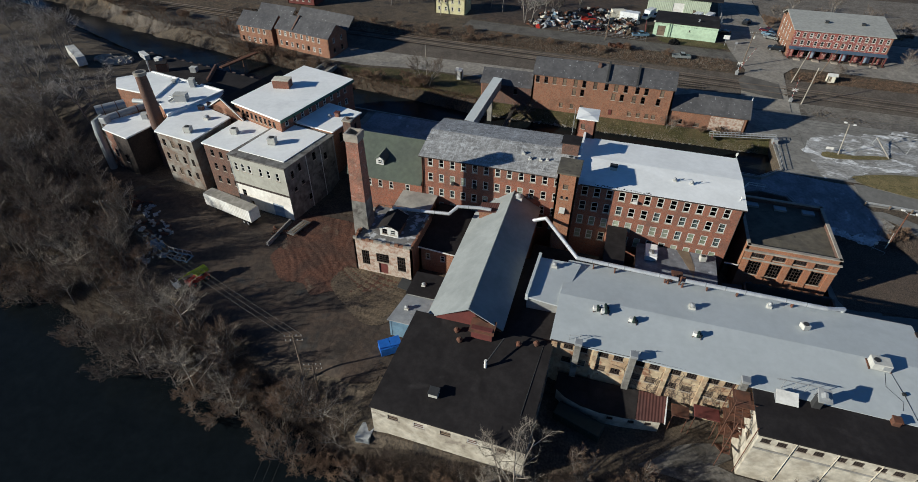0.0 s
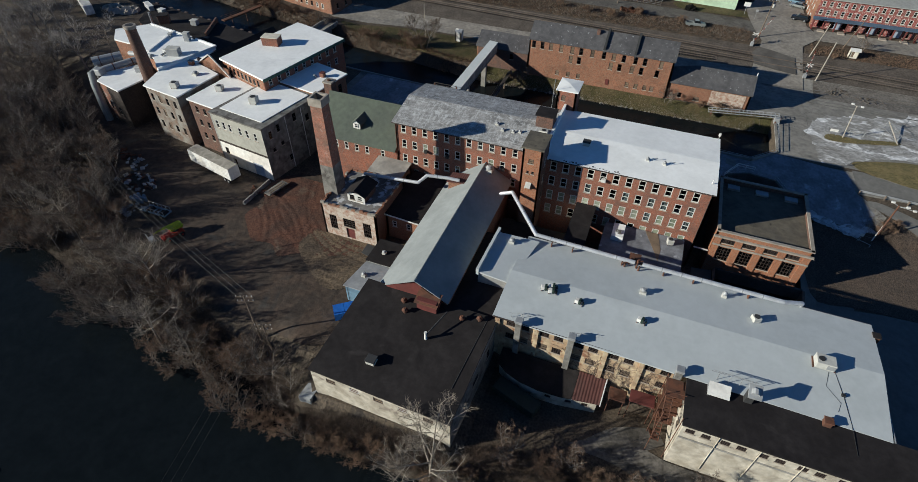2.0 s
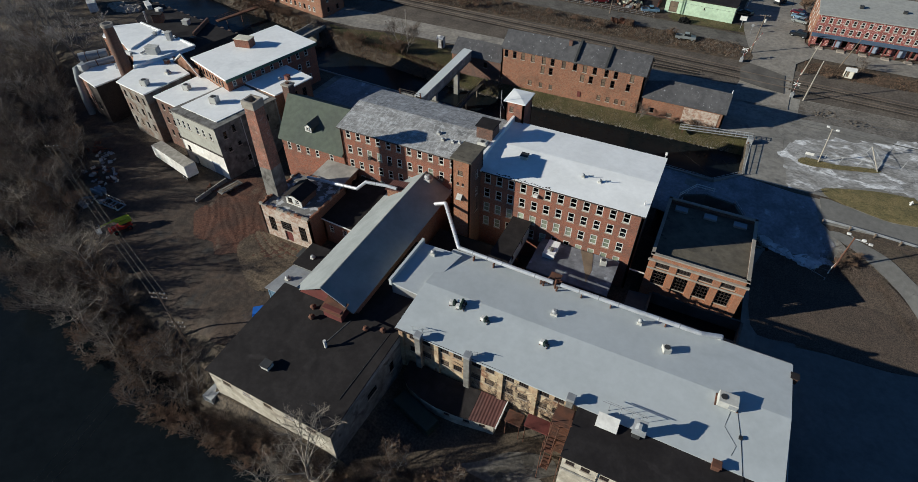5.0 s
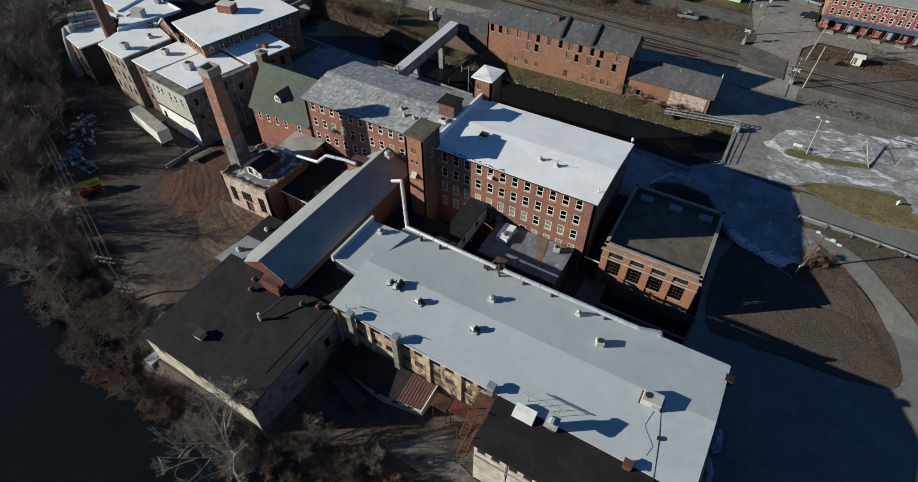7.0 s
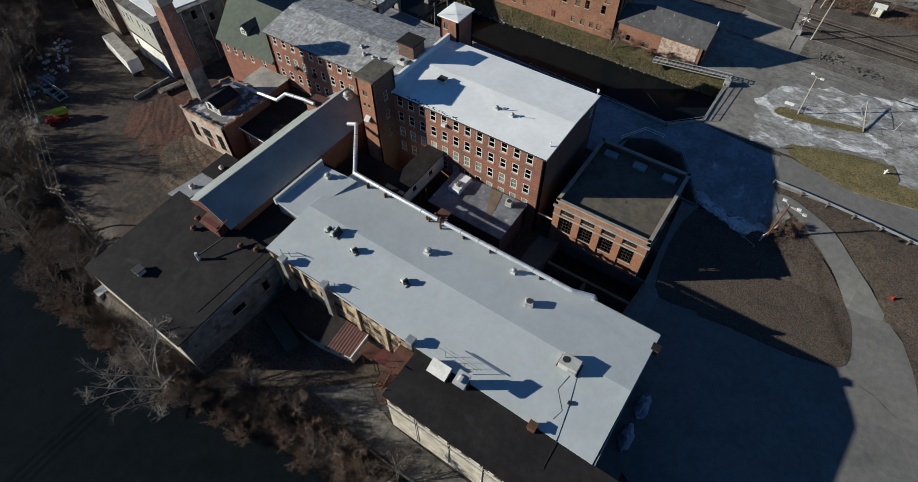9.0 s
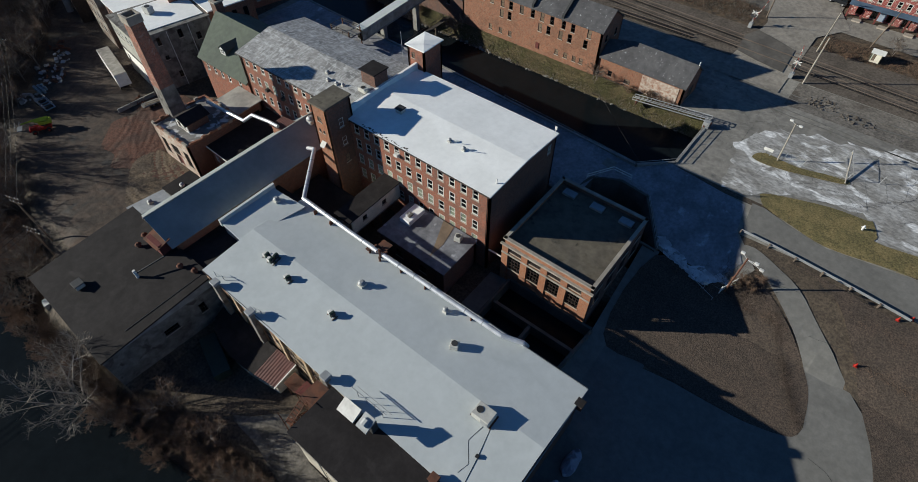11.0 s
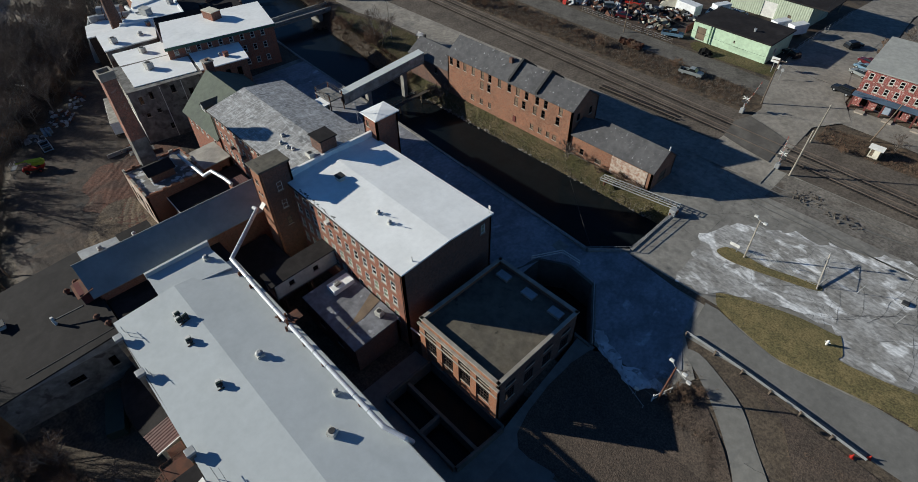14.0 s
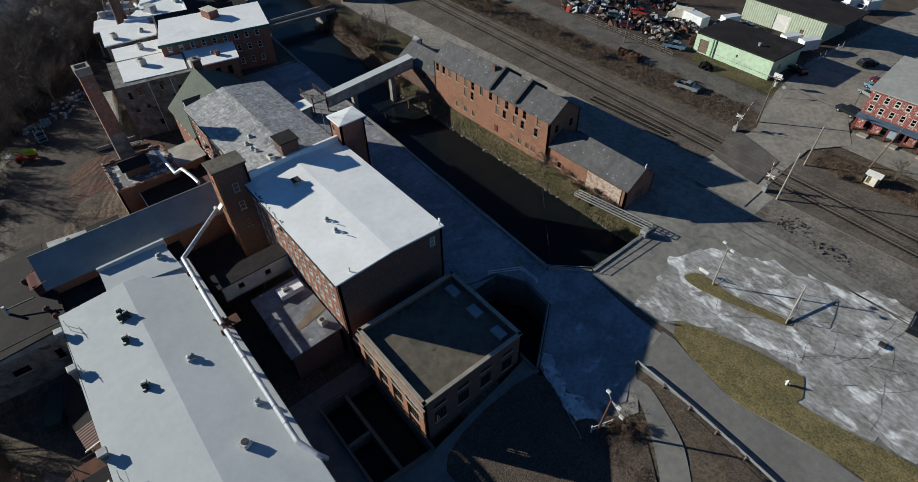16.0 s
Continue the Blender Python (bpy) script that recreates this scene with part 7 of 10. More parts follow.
roof_box(-75.6, 106.2, 4.4, 4.0, 2.6, 1.9, BRICK, CREAM, "brick stair head on the white roof", "stair_cabin", 0.2)
dk = thing("dark_gabled_mill", (-84, 106, -8), "steep dark-roofed brick mill end", "mill building")
wall(dk, (-90.6, 96.4), (-79.2, 93.5), -12, 1.0, BRICK_OLD, [(5.9, 1.2, 1.0, 1.5, "dark")], 0.35, (5.9, 4.6))
part("gable_trim", beam(bmesh.new(), Vector((-91.0, 96.35, 1.0)), Vector((-84.9, 94.75, 4.9)), 0.3, 0.3), TRIM, dk)
part("gable_trim", beam(bmesh.new(), Vector((-84.9, 94.75, 4.9)), Vector((-78.9, 93.3, 1.0)), 0.3, 0.3), TRIM, dk)
roof_plate(dk, [(-79.0, 93.6, 1.1), (-75.4, 113.0, 1.1), (-81.0, 114.2, 4.9), (-84.9, 95.0, 4.9)], BLACKROOF, 0.25)
roof_plate(dk, [(-84.9, 95.0, 4.9), (-81.0, 114.2, 4.9), (-86.6, 115.6, 1.0), (-90.8, 96.5, 1.0)], BLACKROOF, 0.25)
wall(dk, (-75.6, 113.0), (-86.6, 115.4), -10, 1.0, BRICK_OLD, (), 0.35, (5.7, 4.8))
wall(dk, (-86.6, 115.4), (-90.6, 96.6), -10, 1.0, BRICK_OLD)

ib = thing("brick_mill_wing", (-78, 86, -12), "brown brick wing with white roof and vent", "mill building")
fp = [(-82.0, 82.6), (-73.8, 81.4), (-70.4, 95.6), (-79.8, 97.6)]
walls_round(ib, fp, -13, 0.4, BRICK_DARK, {0: [(u, z, 0.9, 1.5, "dark") for u in (2.0, 4.4, 6.6) for z in (-2.2, -5.5, -8.8)]})
roof_plate(ib, [(-82.2, 82.3, 0.7), (-73.6, 81.1, 0.7), (-70.2, 95.9, 0.8), (-80.0, 97.9, 0.8)], MEMBRANE, 0.3)
part("parapet", wall_mesh(bmesh.new(), (-70.3, 96.4), (-80.4, 98.2), 0.4, 1.5, (), 0.4), MEMBRANE, ib)
condenser(-77.6, 88.0, 0.8, 1.5, 1.3, 1.2, 0.2, "grey cooling unit on the white wing roof")
rb = thing("grey_brick_mill", (-89, 87, -12), "weathered grey brick mill end with white roof", "mill building")
fp = [(-94.3, 83.2), (-84.0, 81.6), (-82.6, 93.6), (-90.6, 96.3), (-92.2, 104.4), (-96.0, 89.3)]
walls_round(rb, fp, -13, 0.9, brick_material("faded_brick", (0.20, 0.125, 0.09), (0.145, 0.095, 0.072), (0.19, 0.16, 0.13), stain=(0.07, 0.058, 0.05), wear=0.8, wash=(0.26, 0.245, 0.215), wash_at=0.42, wash_soft=0.2, wash_scale=0.35), {0: [(u, z, 0.9, 1.7, k) for u, k in ((1.4, "dark"), (3.9, "ply"), (6.3, "dark"), (8.8, "grid_dark")) for z in (-2.2, -5.6, -9.0)], 1: [(3, -3, 1, 1.6, "dark"), (6, -3, 1, 1.6, "dark")]})
roof_plate(rb, [(-94.6, 82.9, 1.2), (-83.8, 81.3, 1.2), (-82.4, 93.5, 1.3), (-90.5, 96.3, 1.3), (-92.1, 104.6, 1.3), (-96.2, 89.4, 1.3)], MEMBRANE, 0.3)
condenser(-86.9, 84.7, 1.3, 1.6, 1.4, 1.3, 0.2, "grey cooling unit on the white mill roof")
mushroom_vent(-86.9, 91.2, 1.3, 0.6, 0.9)
roof_box(-91.2, 95.0, 1.3, 1.2, 0.9, 0.9, BRICK, COPING, "small brick chimney stub on white roof", "chimney_stub")
wb = thing("white_roofed_mill", (-106, 100, -12), "broad old mill with white roofs and vents", "mill building")
fp = [(-119.0, 98.9), (-111.0, 98.3), (-102.0, 94.2), (-96.2, 89.4), (-92.3, 104.6), (-99.8, 106.3), (-118.0, 109.6), (-123.6, 103.8)]
walls_round(wb, fp, -13, 1.1, BRICK_OLD, {7: [(2.5, -4, 1.2, 2.0, "dark"), (4.8, -4, 1.2, 2.0, "dark")]})
roof_plate(wb, [(p[0] + (p[0] + 106) * 0.012, p[1] + (p[1] - 101) * 0.012, 1.5) for p in fp], MEMBRANE, 0.35)
for i, (a, c, hh) in enumerate((((-96.3, 89.6), (-92.2, 104.9), 0.45), ((-105.4, 96.2), (-108.2, 108.3), 0.4), ((-92.2, 104.9), (-99.8, 106.5), 0.35), ((-101.6, 107.0), (-117.6, 109.9), 0.25))):
    part("fire_wall", beam(bmesh.new(), Vector((*a, 1.5)), Vector((*c, 1.5)), 0.45, hh), MEMBRANE, wb)
for x, y, w, d, h in ((-98.4, 97.4, 2.9, 1.9, 1.7), (-101.2, 105.2, 1.3, 1.3, 2.0), (-107.2, 105.6, 0.8, 0.8, 0.7), (-105.2, 91.6, 1.4, 1.2, 1.3)):
    roof_box(x, y, 1.5 if y > 93 else -1.5, w, d, h, STEEL, UNIT, "grey metal ventilation housing on white roof", "vent_housing", 0.3)
part("roof_pipe", tubes(([(-102.5, 98.0, 1.8), (-100.8, 97.6, 1.8), (-100.6, 95.4, 1.8)], 0.25, 8)), STEEL, wb)
nb = thing("dark_flat_mill", (-110, 118, -10), "dark flat-roofed mill along the canal", "mill building")
fp = [(-139.6, 131.6), (-133.0, 119.0), (-118.4, 110.2), (-99.8, 106.8), (-87.0, 116.4), (-84.6, 121.2), (-95.6, 123.4)]
part("wall", prism(bmesh.new(), fp, -11, -3.3), BRICK_DARK, nb)
roof_plate(nb, [(p[0], p[1], -3.0) for p in fp], BLACKROOF, 0.3)
for k in range(13):
    p = Vector((-139.6, 131.6, -3.3)).lerp(Vector((-96.0, 123.6, -3.3)), (k + 0.4) / 13)
    part("buttress", boxes((p.x - 0.5, p.y - 0.1, -10.5, p.x + 0.5, p.y + 0.7, -3.05)), BRICK_DARK, nb)
roof_box(-124.6, 120.6, -3.0, 2.8, 2.6, 2.3, BRICK_E, BLACKROOF, "brick stair head on the dark roof", "stair_cabin", 0.6)
roof_box(-136.6, 127.2, -3.0, 4.8, 1.4, 1.3, STEEL, TRIM, "long pale skylight on the dark roof", "roof_skylight_box", -0.5)
roof_box(-130.6, 126.0, -3.0, 1.9, 1.5, 1.1, STEEL, TRIM, "small pale skylight on the dark roof", "roof_skylight_box", -0.1)
roof_box(-115.6, 122.6, -3.0, 1.8, 1.6, 1.3, STEEL, UNIT, "grey vent box on the dark roof", "vent_housing", 0.2)
roof_box(-104.6, 114.6, -3.0, 1.2, 1.2, 1.0, UNITDARK, UNITDARK, "round dark vent on the dark roof", "vent_housing", 0.2)
part("flue", tubes(([(-127.4, 118.6, -3.0), (-127.4, 118.6, 0.2)], 0.28, 8)), STEEL, nb)
part("fire_wall", beam(bmesh.new(), Vector((-107.0, 117.0, -3.0)), Vector((-111.6, 127.2, -3.0)), 0.5, 1.1), BRICK_DARK, nb)
# boiler end with tanks
bo = thing("boiler_annex", (-107, 88, -13), "dark crumbling brick annex with white roof", "mill building")
fp = [(-111.0, 84.6), (-102.9, 82.5), (-101.4, 90.0), (-107.6, 95.2), (-112.2, 89.0)]
# Near-black brick for most of the front and the eastern sides.
BRICK_BLACK = brick_material("near_black_brick", (0.05, 0.036, 0.03), (0.035, 0.028, 0.025), (0.055, 0.045, 0.04), stain=(0.018, 0.016, 0.015), wear=0.9)
CRUMBLED = brick_material("crumbling_brick", (0.27, 0.10, 0.062), (0.19, 0.08, 0.052), (0.2, 0.15, 0.12), stain=(0.06, 0.045, 0.038), wear=0.9, wash=(0.42, 0.38, 0.33), wash_at=0.55, wash_soft=0.1, wash_scale=0.6)
wall(bo, fp[0], (-108.4, 83.93), -14, -1.85, CRUMBLED, [(1.4, -8.6, 0.9, 2.0, "dark")], name="crumbled_wall")
wall(bo, (-108.4, 83.93), fp[1], -14, -1.85, BRICK_BLACK, [(2.2, -9.0, 1.1, 2.0, "dark")], name="burnt_wall")
for q0, q1 in zip(fp[1:], fp[2:] + fp[:1]):
    wall(bo, q0, q1, -14, -1.85, BRICK_BLACK if q0[0] > -108 else CRUMBLED)
roof_plate(bo, [(-111.2, 84.3, -1.5), (-102.6, 82.1, -1.5), (-101.2, 90.2, -1.5), (-107.6, 95.6, -1.5), (-112.5, 89.0, -1.5)], MEMBRANE, 0.3)
tk = thing("horizontal_tanks", (-115, 92, -12), "dented grey tanks and ducts on a crumbling brick base", "tank")
part("base", prism(bmesh.new(), [(-119.0, 91.0), (-112.4, 87.4), (-107.8, 95.6), (-111.5, 98.0), (-117.5, 97.8)], -14, [-3.6, -2.6, -2.4, -2.0, -3.0]), BRICK_SOOT, tk)
for a, c, rr in (((-118.6, 90.4, -1.1), (-114.6, 95.6, -1.0), 1.35), ((-113.0, 88.2, -0.9), (-108.6, 96.8, -0.7), 0.75), ((-114.2, 89.4, -1.3), (-110.2, 97.6, -1.2), 0.6)):
    a, c = Vector(a), Vector(c)
    part("tank", tubes(([a, a.lerp(c, 0.04), a.lerp(c, 0.5), a.lerp(c, 0.96), c], rr, 14)), STEEL, tk)
    for t in (0.25, 0.7):
        part("band", tubes(([a.lerp(c, t - 0.012), a.lerp(c, t + 0.012)], rr + 0.05, 14)), RUST, tk)
part("chute", tubes(([(-116.2, 89.6, -1.8), (-116.4, 87.2, -2.2), (-114.6, 85.6, -4.0), (-112.6, 84.0, -8.0), (-111.4, 83.2, -13.0)], 0.85, 10)), SHEETLIT, tk)
part("duct", tubes(([(-112.6, 96.6, -0.2), (-106.5, 96.0, 0.6), (-102.8, 94.6, 1.4)], 0.6, 10)), STEEL, tk)
part("leg", tubes(([(-113.8, 86.9, -12.5), (-113.8, 86.9, -1.6)], 0.3, 8)), SHEETLIT, tk)
part("hopper", bevelled(-113.6, 86.2, -1.6, -111.8, 88.0, 0.0, 0.2), STEEL, tk)
c2 = thing("round_chimney", (-100.1, 89.8, -12), "tapering round brick chimney", "chimney")
part("shaft", tubes(([(-100.1, 89.8, -12), (-100.1, 89.8, 10.6)], 2.0, 24, 1.15)), BRICK_DARK, c2)
part("rim", tubes(([(-100.1, 89.8, 10.62), (-100.1, 89.8, 11.3)], 1.35, 24)), COPING, c2)
part("flue", tubes(([(-100.1, 89.8, 11.31), (-100.1, 89.8, 11.36)], 0.85, 24)), UNITDARK, c2)

# ---- brick pair by the upper canal ----
for k, (ax, ay, bx, by, lab) in enumerate(((-123.0, 155.6, -109.2, 153.9, "gabled brick mill with slate roof by the upper canal"), (-107.9, 154.5, -86.8, 150.0, "longer gabled brick mill with slate roof by the canal"))):
    t = thing("brick_mill_shed", ((ax + bx) / 2, (ay + by) / 2, -6), lab, "mill building", "upper canal mills")
    pa, pb = Vector((ax, ay)), Vector((bx, by))
    d = (pb - pa).normalized()
    q = Vector((-d.y, d.x)) * 9.2
    pc, pd = pb + q, pa + q
    n = int(((pb - pa).length - 1.5) / 2.3)
    ev = 0.1 + 0.5 * k
    wall(t, pa, pb, -9, ev, BRICK_OLD, rows_of([1.6 + 2.3 * i for i in range(n)], (ev - 2.0, ev - 5.1), 0.95, 1.5, (["far", "shade"], ["dark", "far"]), rng))
    wall(t, pb, pc, -7, ev, BRICK_OLD, [(2.6, ev - 2.0, 0.9, 1.5, "far"), (6.4, ev - 2.0, 0.9, 1.5, "far"), (2.6, ev - 5.0, 0.9, 1.5, "dark"), (6.4, ev - 5.0, 0.9, 1.5, "dark")], 0.35, (4.6, ev + 3.0))
    wall(t, pc, pd, -7, ev, BRICK_OLD)
    wall(t, pd, pa, -7, ev, BRICK_OLD, (), 0.35, (4.6, ev + 3.0))
    o = d * 0.3
    for e0, e1, r0, r1 in ((pa - o - q * 0.04, pb + o - q * 0.04, pb + o + q * 0.5, pa - o + q * 0.5), (pc + o + q * 0.04, pd - o + q * 0.04, pd - o + q * 0.5, pc + o + q * 0.5)):
        roof_plate(t, [(*e0, ev - 0.05), (*e1, ev - 0.05), (*r0, ev + 3.3), (*r1, ev + 3.3)], SLATE, 0.2)
    if k:
        w0 = pa.lerp(pb, 0.32)
        for sgn, lo in ((0.0, 0.0), (1.0, 0.0)):
            e0, r0 = w0 + q * sgn, w0 + q * 0.5
            part("fire_wall", beam(bmesh.new(), Vector((*e0, ev - 0.2)), Vector((*r0, ev + 3.2)), 0.5, 0.6), BRICK_DARK, t)
sb2 = thing("canal_footbridge", (-113, 145, -6), "narrow rusty footbridge over the upper canal", "footbridge")
part("deck", beam(bmesh.new(), Vector((-110.6, 154.4, -5.8)), Vector((-116.0, 134.0, -6.2)), 1.5, 0.35), RUST, sb2)
for dx in (-0.7, 0.7):
    part("rail", tubes(([(-110.6 + dx, 154.4, -4.5), (-116.0 + dx, 134.0, -4.9)], 0.06, 6)), RUST, sb2)
for u in (0.1, 0.35, 0.6, 0.85):
    p = Vector((-110.6, 154.4, -5.8)).lerp(Vector((-116.0, 134.0, -6.2)), u)
    part("post", boxes((p.x - 0.08, p.y - 0.08, -10.5, p.x + 0.08, p.y + 0.08, p.z + 1.2)), RUST, sb2)

# ---- brick commercial row ----
cr = thing("brick_row_building", (63, 190, -1.8), "three-storey speckled brick row with grey roof and porch", "row building")
R0, R1, R2, R3 = (50.2, 186.6), (76.6, 186.9), (76.2, 204.6), (49.8, 204.2)
us = [1.2 + 1.86 * k for k in range(14)]
wall(cr, R0, R1, -2.2, 6.0, BRICK_FAR, rows_of(us, (4.0, 1.75), 0.9, 1.4, ("far", "far"), rng) + [(u, -1.6, 1.5, 2.2, "dark" if i % 2 else "open") for i, u in enumerate((2.4, 5.4, 8.6, 11.6, 14.8, 17.8, 21.0, 24.0))])
wall(cr, R1, R2, -2.2, 6.0, BRICK_OLD)
wall(cr, R2, R3, -2.2, 6.0, BRICK_OLD)
wall(cr, R3, R0, -2.2, 6.0, BRICK_OLD, rows_of([3, 6.5, 10, 13], (3.9, 1.6, -1.0), 0.9, 1.4, ("far", "far", "far"), rng))
SHINGLE = material("pale_grey_shingles", (0.36, 0.36, 0.33), (0.31, 0.31, 0.29), bump=0.2)
roof_plate(cr, [(49.8, 186.1, 6.2), (77.0, 186.4, 6.2), (76.8, 201.0, 8.1), (49.5, 200.6, 8.1)], SHINGLE, 0.25)
roof_plate(cr, [(49.5, 200.6, 8.1), (76.8, 201.0, 8.1), (76.7, 205.0, 6.2), (49.4, 204.6, 6.2)], SHINGLE, 0.25)
for x in (50.0, 76.2):
    part("gable", prism(bmesh.new(), [(x, 186.7), (x + 0.3, 186.7), (x + 0.1, 200.6), (x - 0.2, 200.6)], 5.95, [6.0, 6.0, 7.8, 7.8]), BRICK_OLD, cr)
part("porch_roof", slab(bmesh.new(), [(50.0, 184.9, 0.9), (76.8, 185.2, 0.9), (76.7, 186.5, 1.3), (50.0, 186.2, 1.3)], 0.2), PORCHBLUE, cr, "blue-edged porch roof")
for i in range(10):
    x = 50.3 + 2.88 * i
    part("porch_column", boxes((x, 185.1, -2.2, x + 0.35, 185.45, 0.7)), REDWALL, cr)
for x in (56.9, 65.6, 72.0):
    part("door", boxes((x - 0.8, 186.4, -1.7, x + 0.8, 186.5, 0.6)), DOORBLUE, cr, "bright blue shop door")
for i in range(5):
    x = 52 + 5.2 * i
    part("door_step", boxes((x, 183.6, -2.4, x + 1.8, 185.0, -1.75)), SILLSTONE, cr)
for x, y in ((59.5, 192.5), (69.5, 193.0)):
    roof_box(x, y, 6.95, 0.9, 0.7, 0.6, UNITDARK, UNITDARK, "small dark roof vent on grey shingles", "roof_vent_box")

# ---- garages ----
g1 = thing("mint_garage", (16, 206, -5.5), "low mint-green block garage with black roof", "garage")
fp = [(5.8, 201.2), (26.8, 199.9), (27.4, 212.6), (6.8, 214.0)]
walls_round(g1, fp, -5.8, -1.0, MINT, {0: [(2.6, -5.4, 2.6, 3.2, "ply"), (12, -3.2, 0.4, 0.5, "dark")], 1: [(4, -4, 1.2, 1.2, "sash")]})
roof_plate(g1, [(5.5, 200.9, -0.7), (27.1, 199.6, -0.7), (27.7, 212.9, -0.7), (6.5, 214.3, -0.7)], BLACKROOF, 0.35)
part("fascia", boxes((5.4, 200.75, -1.05, 6.0, 201.0, -0.6)), CREAM, g1)
part("downpipe", boxes((10.6, 200.6, -5.6, 10.9, 200.85, -1.0), (11.3, 200.55, -5.6, 11.6, 200.8, -1.0)), MINT, g1)
flue = roof_box(20.5, 204.5, -0.7, 0.5, 0.5, 0.6, STEEL, STEEL, "small metal flue on the garage roof", "roof_flue")
settle(flue, (23.9, 195, 3.26), 0.933)
settle(g1, (19.7, 196.4, -1.21), 0.933)
g2 = thing("ribbed_garage", (18, 234, -5.5), "pale green ribbed-metal garage with black roof", "garage")
fp = [(3.0, 229.5), (25.8, 228.2), (26.8, 241.0), (4.4, 242.6)]
walls_round(g2, fp, -5.8, 0.4, GREENSHEET, {0: [(11.5, -5.6, 4.0, 4.2, "open"), (17.6, -5.6, 1.0, 2.2, "ply")]})
b = boxes((-2.0, 0.12, 0, 2.0, 0.2, 4.2))
b.transform(opening_pose(fp[0], fp[1], 11.5, -5.6))
part("roller_door", b, TRIM, g2, "white roller door")
roof_plate(g2, [(2.5, 228.9, 0.6), (30.0, 227.2, 0.6), (30.6, 241.4, 0.8), (4.0, 243.2, 0.8)], BLACKROOF, 0.3)
settle(g2, (21.6, 222.5, -1.21), 0.933)
for x, lab, mt, mt2, y in ((-69.5, "pale yellow clapboard house with dark windows", YELLOWWALL, SLATE, 206.0), (-126.0, "dark red house with white-trimmed windows", REDWALL, SLATE, 200.0)):
    hs = thing("house", (x, y, -5.5), lab, "house", "far houses")
    walls_round(hs, [(x - 6, y - 4), (x + 6, y - 4), (x + 6, y + 4), (x - 6, y + 4)], -5.8, 0.4, mt, {0: [(u, z, 0.9, 1.4, "far") for u in (1.6, 4.2, 6.9, 9.6) for z in (-4.6, -1.8)], 1: [(2.4, -1.8, 0.9, 1.4, "far"), (5.6, -1.8, 0.9, 1.4, "far")]})
    gable_roof(hs, x - 6, x + 6, y - 4, y + 4, 0.5, 3.2, "x", mt2)
    settle(hs, (x + 9.2, y - 9.3, -1.2), 0.933)
ws = thing("white_hut", (-43.2, 147.2, -5.5), "tiny white hut beside the brick shed", "hut")
walls_round(ws, [(-44.2, 146.4), (-42.4, 146.4), (-42.4, 148.2), (-44.2, 148.2)], -5.8, -3.0, TRIM)
gable_roof(ws, -44.2, -42.4, 146.4, 148.2, -3.0, -2.3, "x", TRIM, None, 0.15, 0.1)
hut = thing("signal_hut", (59.8, 178.2, -5.5), "small white signal hut with red roof end", "hut")
walls_round(hut, [(58.2, 176.9), (61.4, 176.9), (61.4, 179.4), (58.2, 179.4)], -5.8, -2.9, CREAM, {0: [(1.0, -5.2, 0.8, 1.9, "ply")]})
roof_plate(hut, [(57.9, 176.6, -3.0), (61.7, 176.6, -3.0), (61.7, 178.15, -2.2), (57.9, 178.15, -2.2)], material("white_board_roof", (0.7, 0.69, 0.65)), 0.1)
roof_plate(hut, [(57.9, 178.15, -2.2), (61.7, 178.15, -2.2), (61.7, 179.7, -3.0), (57.9, 179.7, -3.0)], REDWALL, 0.1)

settle(hut, (60.0, 171.6, -2.9), 0.68)

# ---- vehicles ----
def wheel_pair(v, m, x, half, r):
    for s in (-1, 1):
        b = tube(bmesh.new(), [(x, s * half - 0.1 * s - 0.1, r), (x, s * half - 0.1 * s + 0.1, r)], r, 14)
        b.transform(m)
        w = part("wheel", b, RUBBER, v)
        b = tube(bmesh.new(), [(x, s * half - 0.1 * s - 0.11, r), (x, s * half - 0.1 * s + 0.11, r)], r * 0.55, 10)
        b.transform(m)
        part("rim", b, STEEL, w)


def profile_body(m, pts, half, taper=0.0):
    """A body from a side outline (x, z), with half its width; taper narrows the upper points."""
    bm = bmesh.new()
    zs = [z for _, z in pts]
    lo, hi = min(zs), max(zs)
    sides = []
    for s in (-1, 1):
        sides.append([bm.verts.new((x, s * (half - taper * (z - lo) / (hi - lo)), z)) for x, z in pts])
    bm.faces.new(sides[0])
    bm.faces.new(sides[1][::-1])
    n = len(pts)
    for i in range(n):
        bm.faces.new((sides[0][i], sides[1][i], sides[1][(i + 1) % n], sides[0][(i + 1) % n]))
    bmesh.ops.bevel(bm, geom=bm.edges[:], offset=0.05, segments=1, affect="EDGES")
    bm.transform(m)
    return bm


